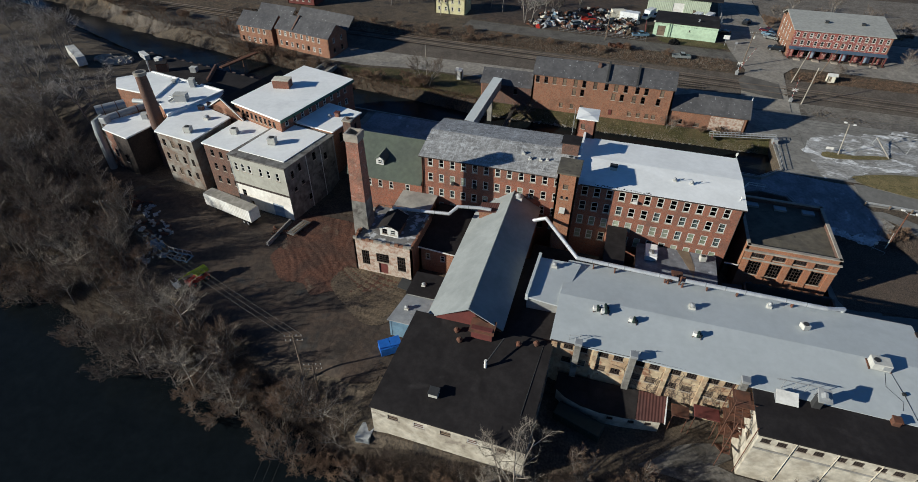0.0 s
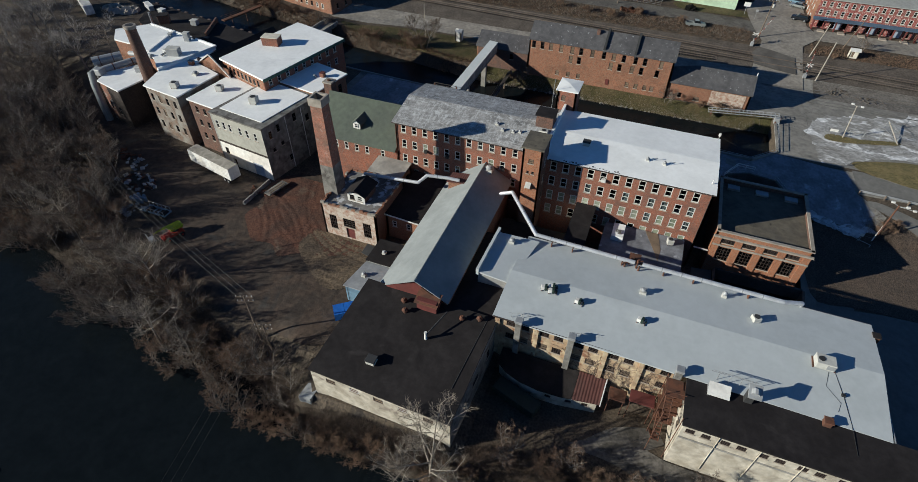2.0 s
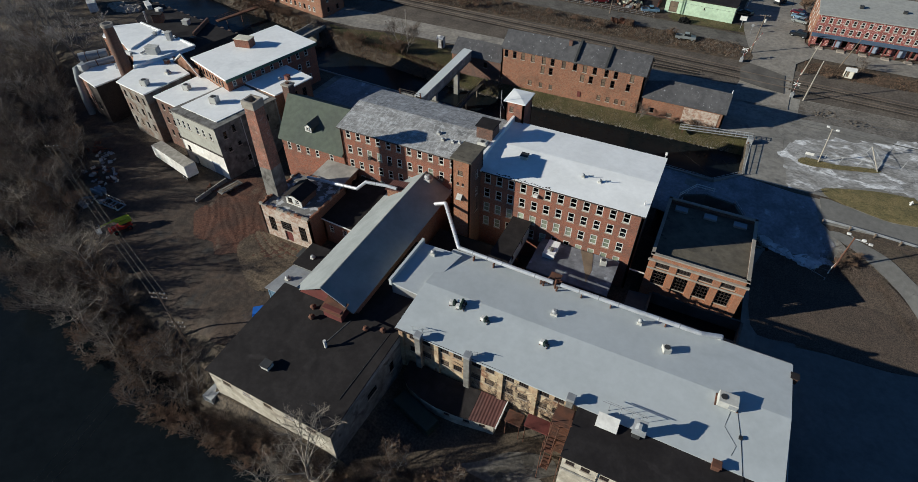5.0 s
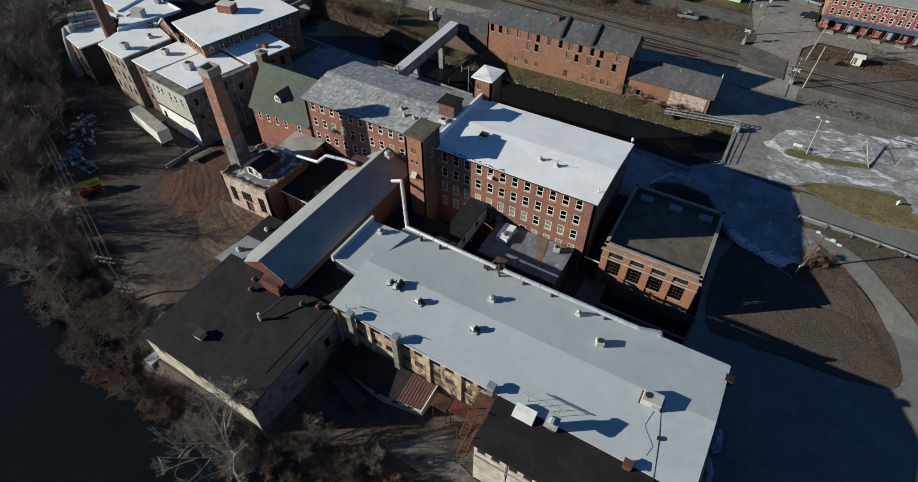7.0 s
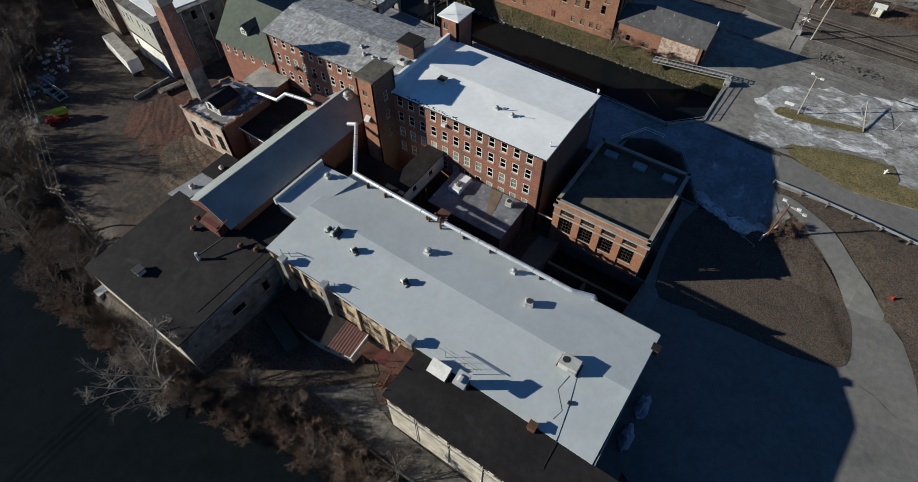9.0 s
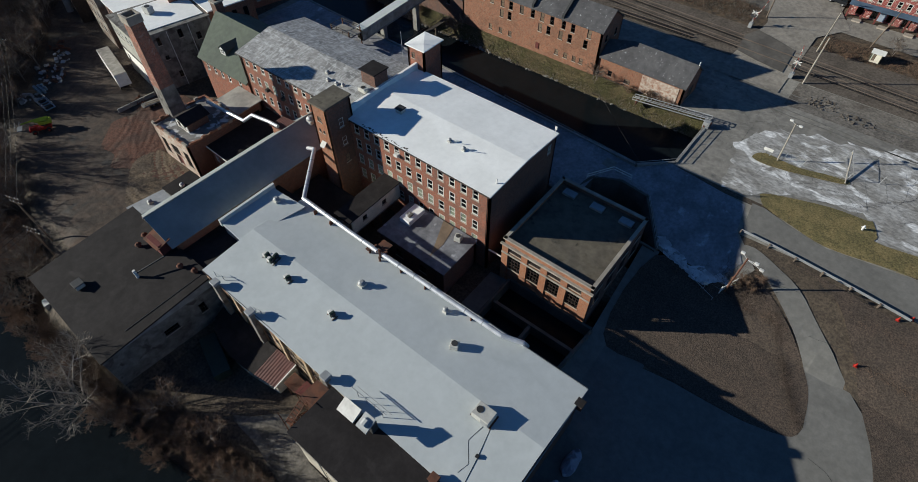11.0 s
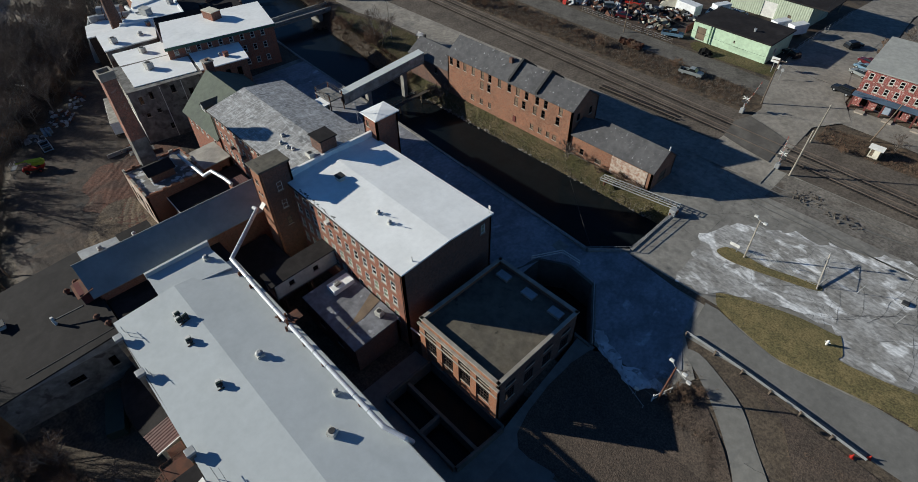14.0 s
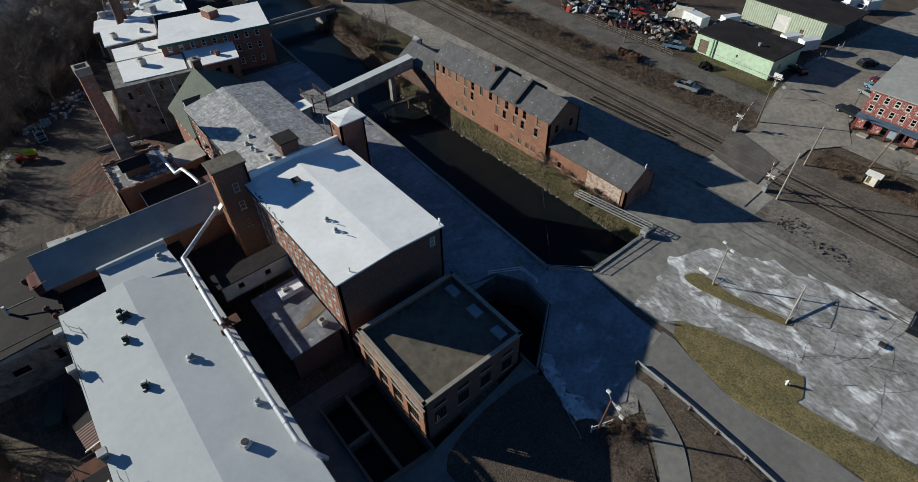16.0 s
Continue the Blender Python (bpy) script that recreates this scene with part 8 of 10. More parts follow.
def vehicle(x, y, heading, kind, paint, label, z=None):
    z = height(x, y) + 0.13 if z is None else z
    name = {"car": "car", "suv": "car", "pickup": "pickup_truck", "box": "box_truck", "van": "van"}[kind]
    v = thing(name, (x, y, z), label, "car" if kind in ("car", "suv") else "truck", "parked vehicles")
    m = Matrix.Translation((x, y, z)) @ Matrix.Rotation(radians(heading), 4, "Z")
    if kind == "car":
        part("body", profile_body(m, [(-2.2, 0.3), (2.2, 0.3), (2.2, 0.75), (1.2, 0.9), (-1.9, 0.95), (-2.2, 0.8)], 0.88), paint, v)
        part("cabin", profile_body(m, [(-1.7, 0.94), (1.1, 0.9), (0.4, 1.42), (-1.1, 1.42)], 0.8, 0.14), CARGLASS, v)
        part("roof", profile_body(m, [(-1.05, 1.38), (0.35, 1.38), (0.3, 1.47), (-1.0, 1.47)], 0.66), paint, v)
        ax, r = 1.35, 0.33
    elif kind == "suv":
        part("body", profile_body(m, [(-2.3, 0.4), (2.3, 0.4), (2.3, 0.95), (1.2, 1.1), (-2.3, 1.1)], 0.93), paint, v)
        part("cabin", profile_body(m, [(-2.2, 1.09), (1.1, 1.09), (0.5, 1.66), (-2.0, 1.66)], 0.86, 0.12), CARGLASS, v)
        part("roof", profile_body(m, [(-2.0, 1.62), (0.5, 1.62), (0.4, 1.74), (-1.95, 1.74)], 0.74), paint, v)
        ax, r = 1.45, 0.38
    elif kind == "pickup":
        part("body", profile_body(m, [(-0.4, 0.45), (2.7, 0.45), (2.7, 1.0), (1.5, 1.15), (-0.4, 1.15)], 0.95), paint, v)
        part("cabin", profile_body(m, [(-0.5, 1.14), (1.4, 1.14), (0.8, 1.78), (-0.4, 1.78)], 0.86, 0.12), CARGLASS, v)
        part("roof", profile_body(m, [(-0.4, 1.74), (0.8, 1.74), (0.75, 1.84), (-0.38, 1.84)], 0.74), paint, v)
        for r4 in ((-2.7, -0.95, 0.5, -0.45, -0.85, 1.15), (-2.7, 0.85, 0.5, -0.45, 0.95, 1.15), (-2.75, -0.85, 0.5, -2.65, 0.85, 1.12)):
            b = boxes(r4)
            b.transform(m)
            part("bed_side", b, paint, v)
        b = boxes((-2.65, -0.85, 0.5, -0.45, 0.85, 0.6))
        b.transform(m)
        part("bed_floor", b, RUBBER, v)
        ax, r = 1.75, 0.4
    else:
        long = 6.4 if kind == "box" else 5.2
        part("cab", profile_body(m, [(long / 2 - 1.7, 0.5), (long / 2, 0.5), (long / 2, 1.15), (long / 2 - 0.7, 1.35), (long / 2 - 1.1, 2.15), (long / 2 - 1.7, 2.2)], 0.98), paint, v)
        part("windscreen", profile_body(m, [(long / 2 - 0.72, 1.38), (long / 2 - 0.66, 1.38), (long / 2 - 1.02, 2.1), (long / 2 - 1.08, 2.1)], 0.85), CARGLASS, v)
        top = 3.1 if kind == "box" else 2.3
        part("cargo_box", bevelled(-long / 2, -1.12, 0.7, long / 2 - 1.75, 1.12, top, 0.05, m), paint, v)
        ax, r = long * 0.32, 0.42
    for xx in (-ax, ax):
        wheel_pair(v, m, xx, 0.92, r)
    for s in (-1, 1):
        front = {"car": 2.2, "suv": 2.3, "pickup": 2.7, "box": 3.2, "van": 2.6}[kind]
        b = boxes((front - 0.03, s * 0.7 - 0.16, 0.68, front + 0.03, s * 0.7 + 0.16, 0.85))
        b.transform(m)
        part("headlight", b, TRIM, v)
    return v


vehicle(19.3, 176.1, 8, "pickup", CARSILVER, "silver pickup truck beside the scrub")
vehicle(41.5, 213.6, 62, "suv", CARDARK, "dark car driving lane of the road")
vehicle(47.5, 189.5, 165, "suv", CARDARK, "black jeep parked beside the brick row")
vehicle(47.5, 199.7, 160, "car", CARSILVER, "pale silver car beside the brick row")
vehicle(47.3, 203.3, 160, "car", PAINTTEAL, "blue car beside the brick row")
vehicle(47.0, 206.8, 160, "car", CARMAROON, "maroon car beside the brick row")
vehicle(24.2, 209.4, 245, "box", PAINTWHITE, "white box truck by the ribbed garage")
vehicle(28.2, 210.2, 245, "box", PAINTWHITE, "white box truck by the ribbed garage")
vehicle(8.3, 209.3, 245, "box", PAINTWHITE, "white box truck in the garage yard")
vehicle(10.6, 211.8, 245, "pickup", PAINTWHITE, "white pickup in the garage yard")
vehicle(13.0, 212.8, 245, "car", PAINTWHITE, "white car in the garage yard")
vehicle(24.0, 244.6, 245, "box", PAINTWHITE, "white box truck at the road end")
vehicle(27.7, 246.9, 245, "box", PAINTWHITE, "white box truck at the road end")
vehicle(12.3, 248.5, 245, "pickup", PAINTWHITE, "white pickup behind the garage")
vehicle(17.0, 247.5, 245, "car", CARSILVER, "silver car behind the garage")
vehicle(32.6, 198.7, 150, "suv", CARDARK, "dark car in the garage shade")
vehicle(77.6, 145.6, 95, "suv", CARDARK, "black car on the frosted lot")
vehicle(6.4, 189.6, 20, "pickup", PAINTTEAL, "faded teal flatbed in the salvage yard")
vehicle(14.6, 205.0, 250, "van", PAINTTEAL, "faded blue van in the salvage yard")
vehicle(-9.0, 191.0, 15, "car", CARMAROON, "wrecked maroon car in the salvage yard")
vehicle(-15.0, 193.6, 40, "suv", CARSILVER, "wrecked grey car in the salvage yard")
vehicle(-4.0, 198.4, 75, "pickup", CARDARK, "wrecked dark pickup in the salvage yard")
vehicle(-11.5, 200.2, 10, "pickup", PAINTRED, "red wrecked truck in the salvage yard")
vehicle(-21.0, 196.0, 120, "car", PAINTWHITE, "wrecked pale car in the salvage yard")
vehicle(-3.0, 205.5, 200, "box", CREAM, "old cream box truck in the salvage yard")
bx = thing("storage_trailer", (2.0, 205.0, -1.4), "white box trailer in the salvage yard", "trailer")
mt = Matrix.Translation((2.0, 205.0, -1.35)) @ Matrix.Rotation(radians(-12), 4, "Z")
part("box", bevelled(-3.2, -1.5, 0.5, 3.2, 1.5, 3.1, 0.06, mt), PAINTWHITE, bx)
b = boxes((-3.0, -1.2, 0.0, -2.6, 1.2, 0.5), (2.6, -1.2, 0.0, 3.0, 1.2, 0.5))
b.transform(mt)
part("support", b, RUST, bx)

# semi-trailer in the mill yard
st = thing("semi_trailer", (-72.5, 75, -11.6), "dirty white ribbed semi-trailer parked in the yard", "trailer")
ta = math.atan2(72.9 - 75.8, -66.9 + 79.6)
mt = Matrix.Translation((-72.6, 75.3, height(-72.6, 75.3) + 0.06)) @ Matrix.Rotation(ta, 4, "Z")
part("box", bevelled(-6.8, -1.3, 1.25, 6.8, 1.3, 4.1, 0.05, mt), WHITESHEET, st)
part("roof", bevelled(-6.75, -1.25, 4.105, 6.75, 1.25, 4.16, 0.02, mt), material("dirty_trailer_roof", (0.40, 0.37, 0.32), (0.28, 0.26, 0.22), mix=1.0, scale=3), st)
for k in range(4):
    b = boxes((6.81, -1.22 + 0.62 * k, 1.35, 6.86, -0.66 + 0.62 * k, 4.0))
    b.transform(mt)
    part("door_panel", b, PAINTWHITE, st)
for x in (4.2, 5.4):
    wheel_pair(st, mt, x, 1.2, 0.5)
b = boxes((-4.6, -0.9, 0, -4.4, -0.7, 1.25), (-4.6, 0.7, 0, -4.4, 0.9, 1.25), (3.4, -0.6, 0.8, 6.6, 0.6, 1.25))
b.transform(mt)
part("landing_gear", b, RUBBER, st)

# boom lift, red carrier, drums and scrap at the yard edge
lf = thing("boom_lift", (-66.6, 55.4, -11.6), "lime-yellow boom lift on a red carrier", "boom lift")
zg = height(-66.6, 55.4) + 0.1
LIFT = pose(-66.6, 55.4, zg, 0, 0, 66)


def lift_part(name, bm, mat, parent=None, label=""):
    bm.transform(LIFT)
    ob = part(name, bm, mat, parent or lf, label)
    AT[ob] = AT[lf]
    return ob


for y in (-0.85, 0.72):
    lift_part("side_rail", bevelled(-1.9, y, 0.55, 1.9, y + 0.16, 0.95, 0.03), PAINTRED)
for x in (-1.85, -0.7, 0.55, 1.7):
    lift_part("cross_member", bevelled(x, -0.7, 0.6, x + 0.18, 0.72, 0.9, 0.03), PAINTRED)
lift_part("deck", bevelled(-0.5, -0.95, 0.96, 1.75, 0.95, 1.06, 0.03), PAINTRED)
lift_part("bumper", bevelled(-2.2, -0.9, 0.5, -1.95, 0.9, 1.05, 0.05), PAINTRED)
lift_part("engine_cover", bevelled(-1.8, -0.95, 0.97, -0.6, -0.1, 1.6, 0.08), PAINTRED)
for x in (-1.3, 1.25):
    for y in (-1.15, 1.15):
        w = lift_part("wheel", tubes(([(x, y - 0.17, 0.5), (x, y + 0.17, 0.5)], 0.48, 16)), RUBBER)
        lift_part("hub", tubes(([(x, y - 0.19, 0.5), (x, y + 0.19, 0.5)], 0.2, 10)), PAINTRED, w)
lift_part("turntable", tubes(([(0.6, 0.1, 1.06), (0.6, 0.1, 1.3)], 0.6, 16)), UNITDARK)
lift_part("turret", bevelled(-0.2, -0.35, 1.3, 1.9, 0.85, 1.95, 0.12), PAINTLIME)
lift_part("counterweight", bevelled(1.3, -0.45, 1.35, 2.2, 0.95, 2.1, 0.15), PAINTLIME)
lift_part("boom", tubes(([(1.9, 0.45, 2.35), (-1.2, 0.45, 2.3)], 0.3, 4)), PAINTLIME)
lift_part("boom", tubes(([(1.7, -0.1, 2.25), (-0.6, -0.1, 2.2)], 0.24, 4)), PAINTLIME)
lift_part("inner_boom", tubes(([(-1.2, 0.45, 2.3), (-3.1, 0.5, 2.1)], 0.17, 4)), PAINTLIME)
lift_part("lift_cylinder", tubes(([(1.0, 0.45, 1.9), (-0.6, 0.45, 2.15)], 0.08, 8)), STEEL)
cage = lift_part("basket", boxes((-4.2, -0.4, 1.2, -3.3, 1.4, 1.28)), STEEL)
for x in (-4.18, -3.34):
    for y in (-0.38, 0.5, 1.36):
        lift_part("basket_post", boxes((x, y, 1.28, x + 0.05, y + 0.05, 2.25)), STEEL, cage)
    lift_part("basket_rail", boxes((x, -0.4, 2.25, x + 0.05, 1.41, 2.3)), STEEL, cage)
tb = thing("flatbed_frame", (-74, 60, -11.6), "blue-grey steel flatbed frame", "trailer frame")
zg = height(-74, 60) + 0.06
for y in (58.6, 60.4):
    part("beam", boxes((-77.2, y, zg + 0.5, -71.6, y + 0.2, zg + 0.8)), PAINTTEAL, tb)
for k in range(6):
    part("cross_member", boxes((-77.0 + 1.05 * k, 58.8, zg + 0.55, -76.85 + 1.05 * k, 60.4, zg + 0.75)), PAINTTEAL, tb)
    for y in (58.65, 60.5):
        part("stake", tubes(([(-77.0 + 1.05 * k, y, zg + 0.8), (-77.0 + 1.05 * k, y, zg + 1.7)], 0.05, 5)), STEEL, tb)
for y in (58.65, 60.5):
    part("rail", tubes(([(-77.0, y, zg + 1.7), (-71.7, y, zg + 1.7)], 0.05, 5)), STEEL, tb)
for x in (-76, -72.6):
    part("axle", tubes(([(x, 58.4, zg + 0.4), (x, 60.8, zg + 0.4)], 0.4, 12)), RUBBER, tb)
dr = random.Random(3)
drum = thing("steel_drum", (0, 0, 0), "pale blue steel drum standing in the yard", "drum", "yard drums")
part("barrel", tubes(([(0, 0, 0), (0, 0, 0.9)], 0.3, 12)), PAINTTEAL, drum)
part("hoop", tubes(([(0, 0, 0.28), (0, 0, 0.32)], 0.32, 12), ([(0, 0, 0.58), (0, 0, 0.62)], 0.32, 12)), STEEL, drum)
drum.matrix_basis = pose(-80.5, 62.4, height(-80.5, 62.4) + 0.06)
for i in range(11):
    x, y = -82.5 + 0.68 * (i % 5) + dr.uniform(-0.05, 0.05) + 0.25 * (i // 5), 61.0 + 0.72 * (i // 5) + dr.uniform(-0.05, 0.05)
    copy_thing(drum, pose(x, y, height(x, y) + 0.06))


def scatter_boxes(name, rows, mat, label, category, seed, n, lo, hi, zlift=0.0, spread=1.0):
    """A heap of small angular pieces as one object of stuff; rows: (x, y, rx, ry, top)."""
    r = random.Random(seed)
    bm = bmesh.new()
    for i in range(n):
        cx, cy, rx, ry, top = r.choice(rows)
        a, d = r.uniform(0, 6.28), math.sqrt(r.random()) * spread
        x, y = cx + math.cos(a) * rx * d, cy + math.sin(a) * ry * d
        s = [r.uniform(lo, hi) for _ in range(3)]
        z = height(x, y) + zlift + r.random() * top * (1 - d * 0.8)
        m = Matrix.Translation((x, y, z)) @ Euler([r.uniform(-0.6, 0.6), r.uniform(-0.6, 0.6), r.uniform(0, 6.28)]).to_matrix().to_4x4()
        box(bm, -s[0], -s[1], -s[2] * 0.6, s[0], s[1], s[2] * 0.6, m)
    return tagged(put(name, bm, mat), label, category, kind="stuff")


JUNK = [(-0.8, 193.6, 5, 4, 1.6), (-14.8, 193.6, 6, 4, 1.4), (-7.3, 198.3, 6, 5, 1.6), (-21.3, 202, 8, 6, 1.2), (1.1, 202.9, 4, 4, 1.4), (-10.1, 211.3, 6, 4, 1.2), (-27, 191.9, 5, 3, 1.0)]
for k, (mt, nm, n) in enumerate(((RUST, "rusty scrap metal pieces heaped in the salvage yard", 210), (STEEL, "grey scrap metal pieces in the salvage yard", 110), (RUBBER, "black tyres and scrap in the salvage yard", 200), (PAINTTEAL, "faded blue scrap parts in the salvage yard", 16), (PAINTRED, "red scrap machine parts in the salvage yard", 7), (CREAM, "cream scrap panels in the salvage yard", 46))):
    scatter_boxes("scrap_heap", JUNK, mt, nm, "scrap heap", 40 + k, n, 0.12, 0.95)
scatter_boxes("yard_clutter", [(58, 212, 6, 3, 0.8), (72, 214, 7, 3, 0.8), (88, 216, 6, 4, 0.8)], PLYWOOD, "boards and crates behind the brick row", "clutter", 71, 60, 0.2, 1.0)
scatter_boxes("scrap_heap", [(0.2, 193.5, 2.6, 1.6, 1.6)], CREAM, "heap of cream and white scrap panels", "scrap heap", 57, 40, 0.3, 1.1)
scatter_boxes("scrap_heap", [(4.0, 190.8, 1.8, 1.2, 1.2)], PLYWOOD, "heap of tan boards and crates", "scrap heap", 58, 26, 0.3, 0.9)
scatter_boxes("scrap_heap", [(17.1, 186.8, 1.4, 1.0, 1.6)], RUBBER, "dark lump of machine parts by the street", "scrap heap", 59, 30, 0.2, 0.7)
scatter_boxes("scrap_heap", [(0.5, 179.9, 3.0, 0.8, 0.6)], RUST, "rusty beams beside the street", "scrap heap", 60, 24, 0.2, 1.2)
scatter_boxes("yard_scrap", [(-86, 66, 5, 3, 0.8), (-92, 71, 4, 2, 0.7), (-80, 58.5, 3, 2, 0.6)], STEEL, "pale scrap metal along the yard edge", "scrap heap", 51, 60, 0.12, 0.5)
scatter_boxes("yard_clutter", [(58, 212, 6, 3, 0.8), (72, 214, 7, 3, 0.8), (88, 216, 6, 4, 0.8)], PLYWOOD, "boards and crates behind the brick row", "clutter", 71, 60, 0.2, 1.0)
scatter_boxes("scrap_heap", [(0.2, 193.5, 2.6, 1.6, 1.6)], CREAM, "heap of cream and white scrap panels", "scrap heap", 57, 40, 0.3, 1.1)
scatter_boxes("scrap_heap", [(4.0, 190.8, 1.8, 1.2, 1.2)], PLYWOOD, "heap of tan boards and crates", "scrap heap", 58, 26, 0.3, 0.9)
scatter_boxes("scrap_heap", [(17.1, 186.8, 1.4, 1.0, 1.6)], RUBBER, "dark lump of machine parts by the street", "scrap heap", 59, 30, 0.2, 0.7)
scatter_boxes("scrap_heap", [(0.5, 179.9, 3.0, 0.8, 0.6)], RUST, "rusty beams beside the street", "scrap heap", 60, 24, 0.2, 1.2)
scatter_boxes("yard_scrap", [(-86, 66, 5, 3, 0.8), (-96, 73, 4, 2, 0.7), (-60, 73, 3, 1.5, 0.3)], RUST, "rusty scrap along the yard edge", "scrap heap", 52, 60, 0.12, 0.5)
scatter_boxes("bank_stones", [(x, 131.3 + 0.4 * math.sin(x), 2.4, 0.7, 0.25) for x in range(-32, 40, 3)], CONCRETE, "rough grey stones along the canal bank", "stones", 53, 520, 0.08, 0.3)
scatter_boxes("bank_stones", [(x, line_at(BANK, x) + 0.6, 3, 0.9, 0.3) for x in range(-60, 40, 4)], CONCRETE_D, "dark stones along the river edge", "stones", 54, 420, 0.12, 0.45, 0.1)
scatter_boxes("rubble_pile", [(56.0, 153.5, 3, 2, 0.6), (63, 152, 3.5, 1.6, 0.6)], BALLAST, "dark rubble heap beside the railway", "rubble", 56, 110, 0.06, 0.2)
for a, c in (((-60.1, 68.2), (-60.0, 71.0)), ((-59.95, 71.15), (-59.9, 73.9)), ((-59.9, 74.05), (-59.75, 76.6))):
    lg = thing("concrete_barrier", (*a, height(*a)), "long pale concrete barrier at the yard edge", "barrier", "yard barriers")
    part("foot", beam(bmesh.new(), Vector((*a, height(*a) + 0.06)), Vector((*c, height(*c) + 0.06)), 0.62, 0.3), CONCRETE, lg)
    part("upstand", beam(bmesh.new(), Vector((*a, height(*a) + 0.36)), Vector((*c, height(*c) + 0.36)), 0.3, 0.5), CONCRETE, lg)
ft = thing("flat_trailer", (-56.6, 74.6, height(-56.6, 74.6)), "weathered grey flat trailer loaded with planks", "trailer")
zg = height(-56.6, 74.6) + 0.12
FT = pose(-56.6, 74.6, zg, 0, 0, 77)
b = bevelled(-2.6, -0.95, 0.55, 2.6, 0.95, 0.7, 0.03)
b.transform(FT)
part("deck", b, GREYDARK, ft)
for x in (-0.9, 0.1):
    for y in (-0.85, 0.85):
        b = tubes(([(x, y - 0.1, 0.33), (x, y + 0.1, 0.33)], 0.33, 12))
        b.transform(FT)
        part("wheel", b, RUBBER, ft)
b = tubes(([(-2.6, 0, 0.6), (-3.7, 0, 0.3), (-3.7, 0, 0.02)], 0.06, 6))
b.transform(FT)
part("tow_bar", b, RUST, ft)
for k in range(5):
    b = boxes((-2.3 + 0.2 * k, -0.8 + 0.32 * k, 0.7, 1.9 + 0.12 * (k % 3), -0.55 + 0.32 * k, 0.78 + 0.05 * (k % 2)))
    b.transform(FT)
    part("plank", b, PLYWOOD if k % 2 else GREYDARK, ft)
tarp = thing("roof_debris", (-30, 66, -11.5), "leaning grey sheet beside the boiler house", "metal sheet")
part("sheet", slab(bmesh.new(), [(-30.4, 63.8, -10.6), (-27.6, 63.2, -10.6), (-27.4, 65.4, -10.2), (-30.2, 66.0, -10.2)], 0.12), UNITDARK, tarp)
part("frame", slab(bmesh.new(), [(-27.2, 62.6, -10.4), (-26.8, 62.6, -10.4), (-26.6, 66.2, -9.9), (-27.0, 66.2, -9.9)], 0.12), GREENBOARD, tarp)

# ---- poles, lamps, signals ----
def utility_pole(base, top, label, mat=WOODPOLE, arms=1, r=0.16, turn=0.0, transformer=False):
    p = thing("utility_pole", base, label, "utility pole", "utility poles")
    b, t = Vector(base), Vector(top)
    part("pole", tubes(([b - Vector((0, 0, 0.4)), t], r, 8, r * 0.65)), mat, p)
    d = Vector((math.cos(turn), math.sin(turn), 0))
    for k in range(arms):
        c = t - Vector((0, 0, 0.3 + 1.0 * k))
        part("cross_arm", beam(bmesh.new(), c - d * 1.3, c + d * 1.3, 0.12, 0.14), mat, p)
        for s in (-1.2, -0.5, 0.5, 1.2):
            q = c + d * s
            part("insulator", tubes(([q + Vector((0, 0, 0.1)), q + Vector((0, 0, 0.35))], 0.06, 6)), TRIM, p)
    if transformer:
        q = t - Vector((0, 0, 1.9)) + d * 0.4
        part("transformer", tubes(([q, q + Vector((0, 0, 0.9))], 0.28, 10)), UNIT, p)
    return p


utility_pole((-37.8, 42.3, height(-37.8, 42.3)), (-37.6, 42.1, -2.5), "weathered wooden pole with double cross-arms", WOODPOLE, 2, 0.17, 0.35)
utility_pole((-34.7, 41.0, height(-34.7, 41.0)), (-34.6, 41.0, -6.7), "weathered wooden pole with double cross-arms", WOODPOLE, 2, 0.17, 0.35)
utility_pole((-92, 62.5, height(-92, 62.5)), (-92, 62.5, -3.5), "weathered wooden pole above the yard", WOODPOLE, 1, 0.17, 0.5)
utility_pole((36.6, 175.1, -2.83), (36.9, 174.5, 7.57), "wooden street pole with transformer", WOODPOLE, 1, 0.17, 0.2, True)
utility_pole((50.8, 157.5, -5.12), (51.1, 156.7, 5.38), "bleached bare wooden pole by the crossing", PALEPOLE, 0, 0.18)
utility_pole((49.6, 169, -3.62), (50.3, 166.2, 6.18), "leaning bleached wooden pole by the crossing", PALEPOLE, 0, 0.17)
utility_pole((58, 176, -2.76), (59.6, 173.2, 7.44), "leaning dark pole in front of the brick row", WOODPOLE, 0, 0.14)
utility_pole((30.9, 234.6, -1.40), (31.2, 233.6, 8.70), "wooden street pole beside the road", WOODPOLE, 1, 0.17, 0.2, True)
utility_pole((-52.4, 144.2, -5.6), (-52.4, 143.6, 4.6), "slim bleached pole on the lawn", PALEPOLE, 0, 0.13)
utility_pole((-4.5, 184.3, -2.10), (-4.1, 183.6, 7.10), "wooden pole by the salvage yard fence", WOODPOLE, 1, 0.16, 0.2)


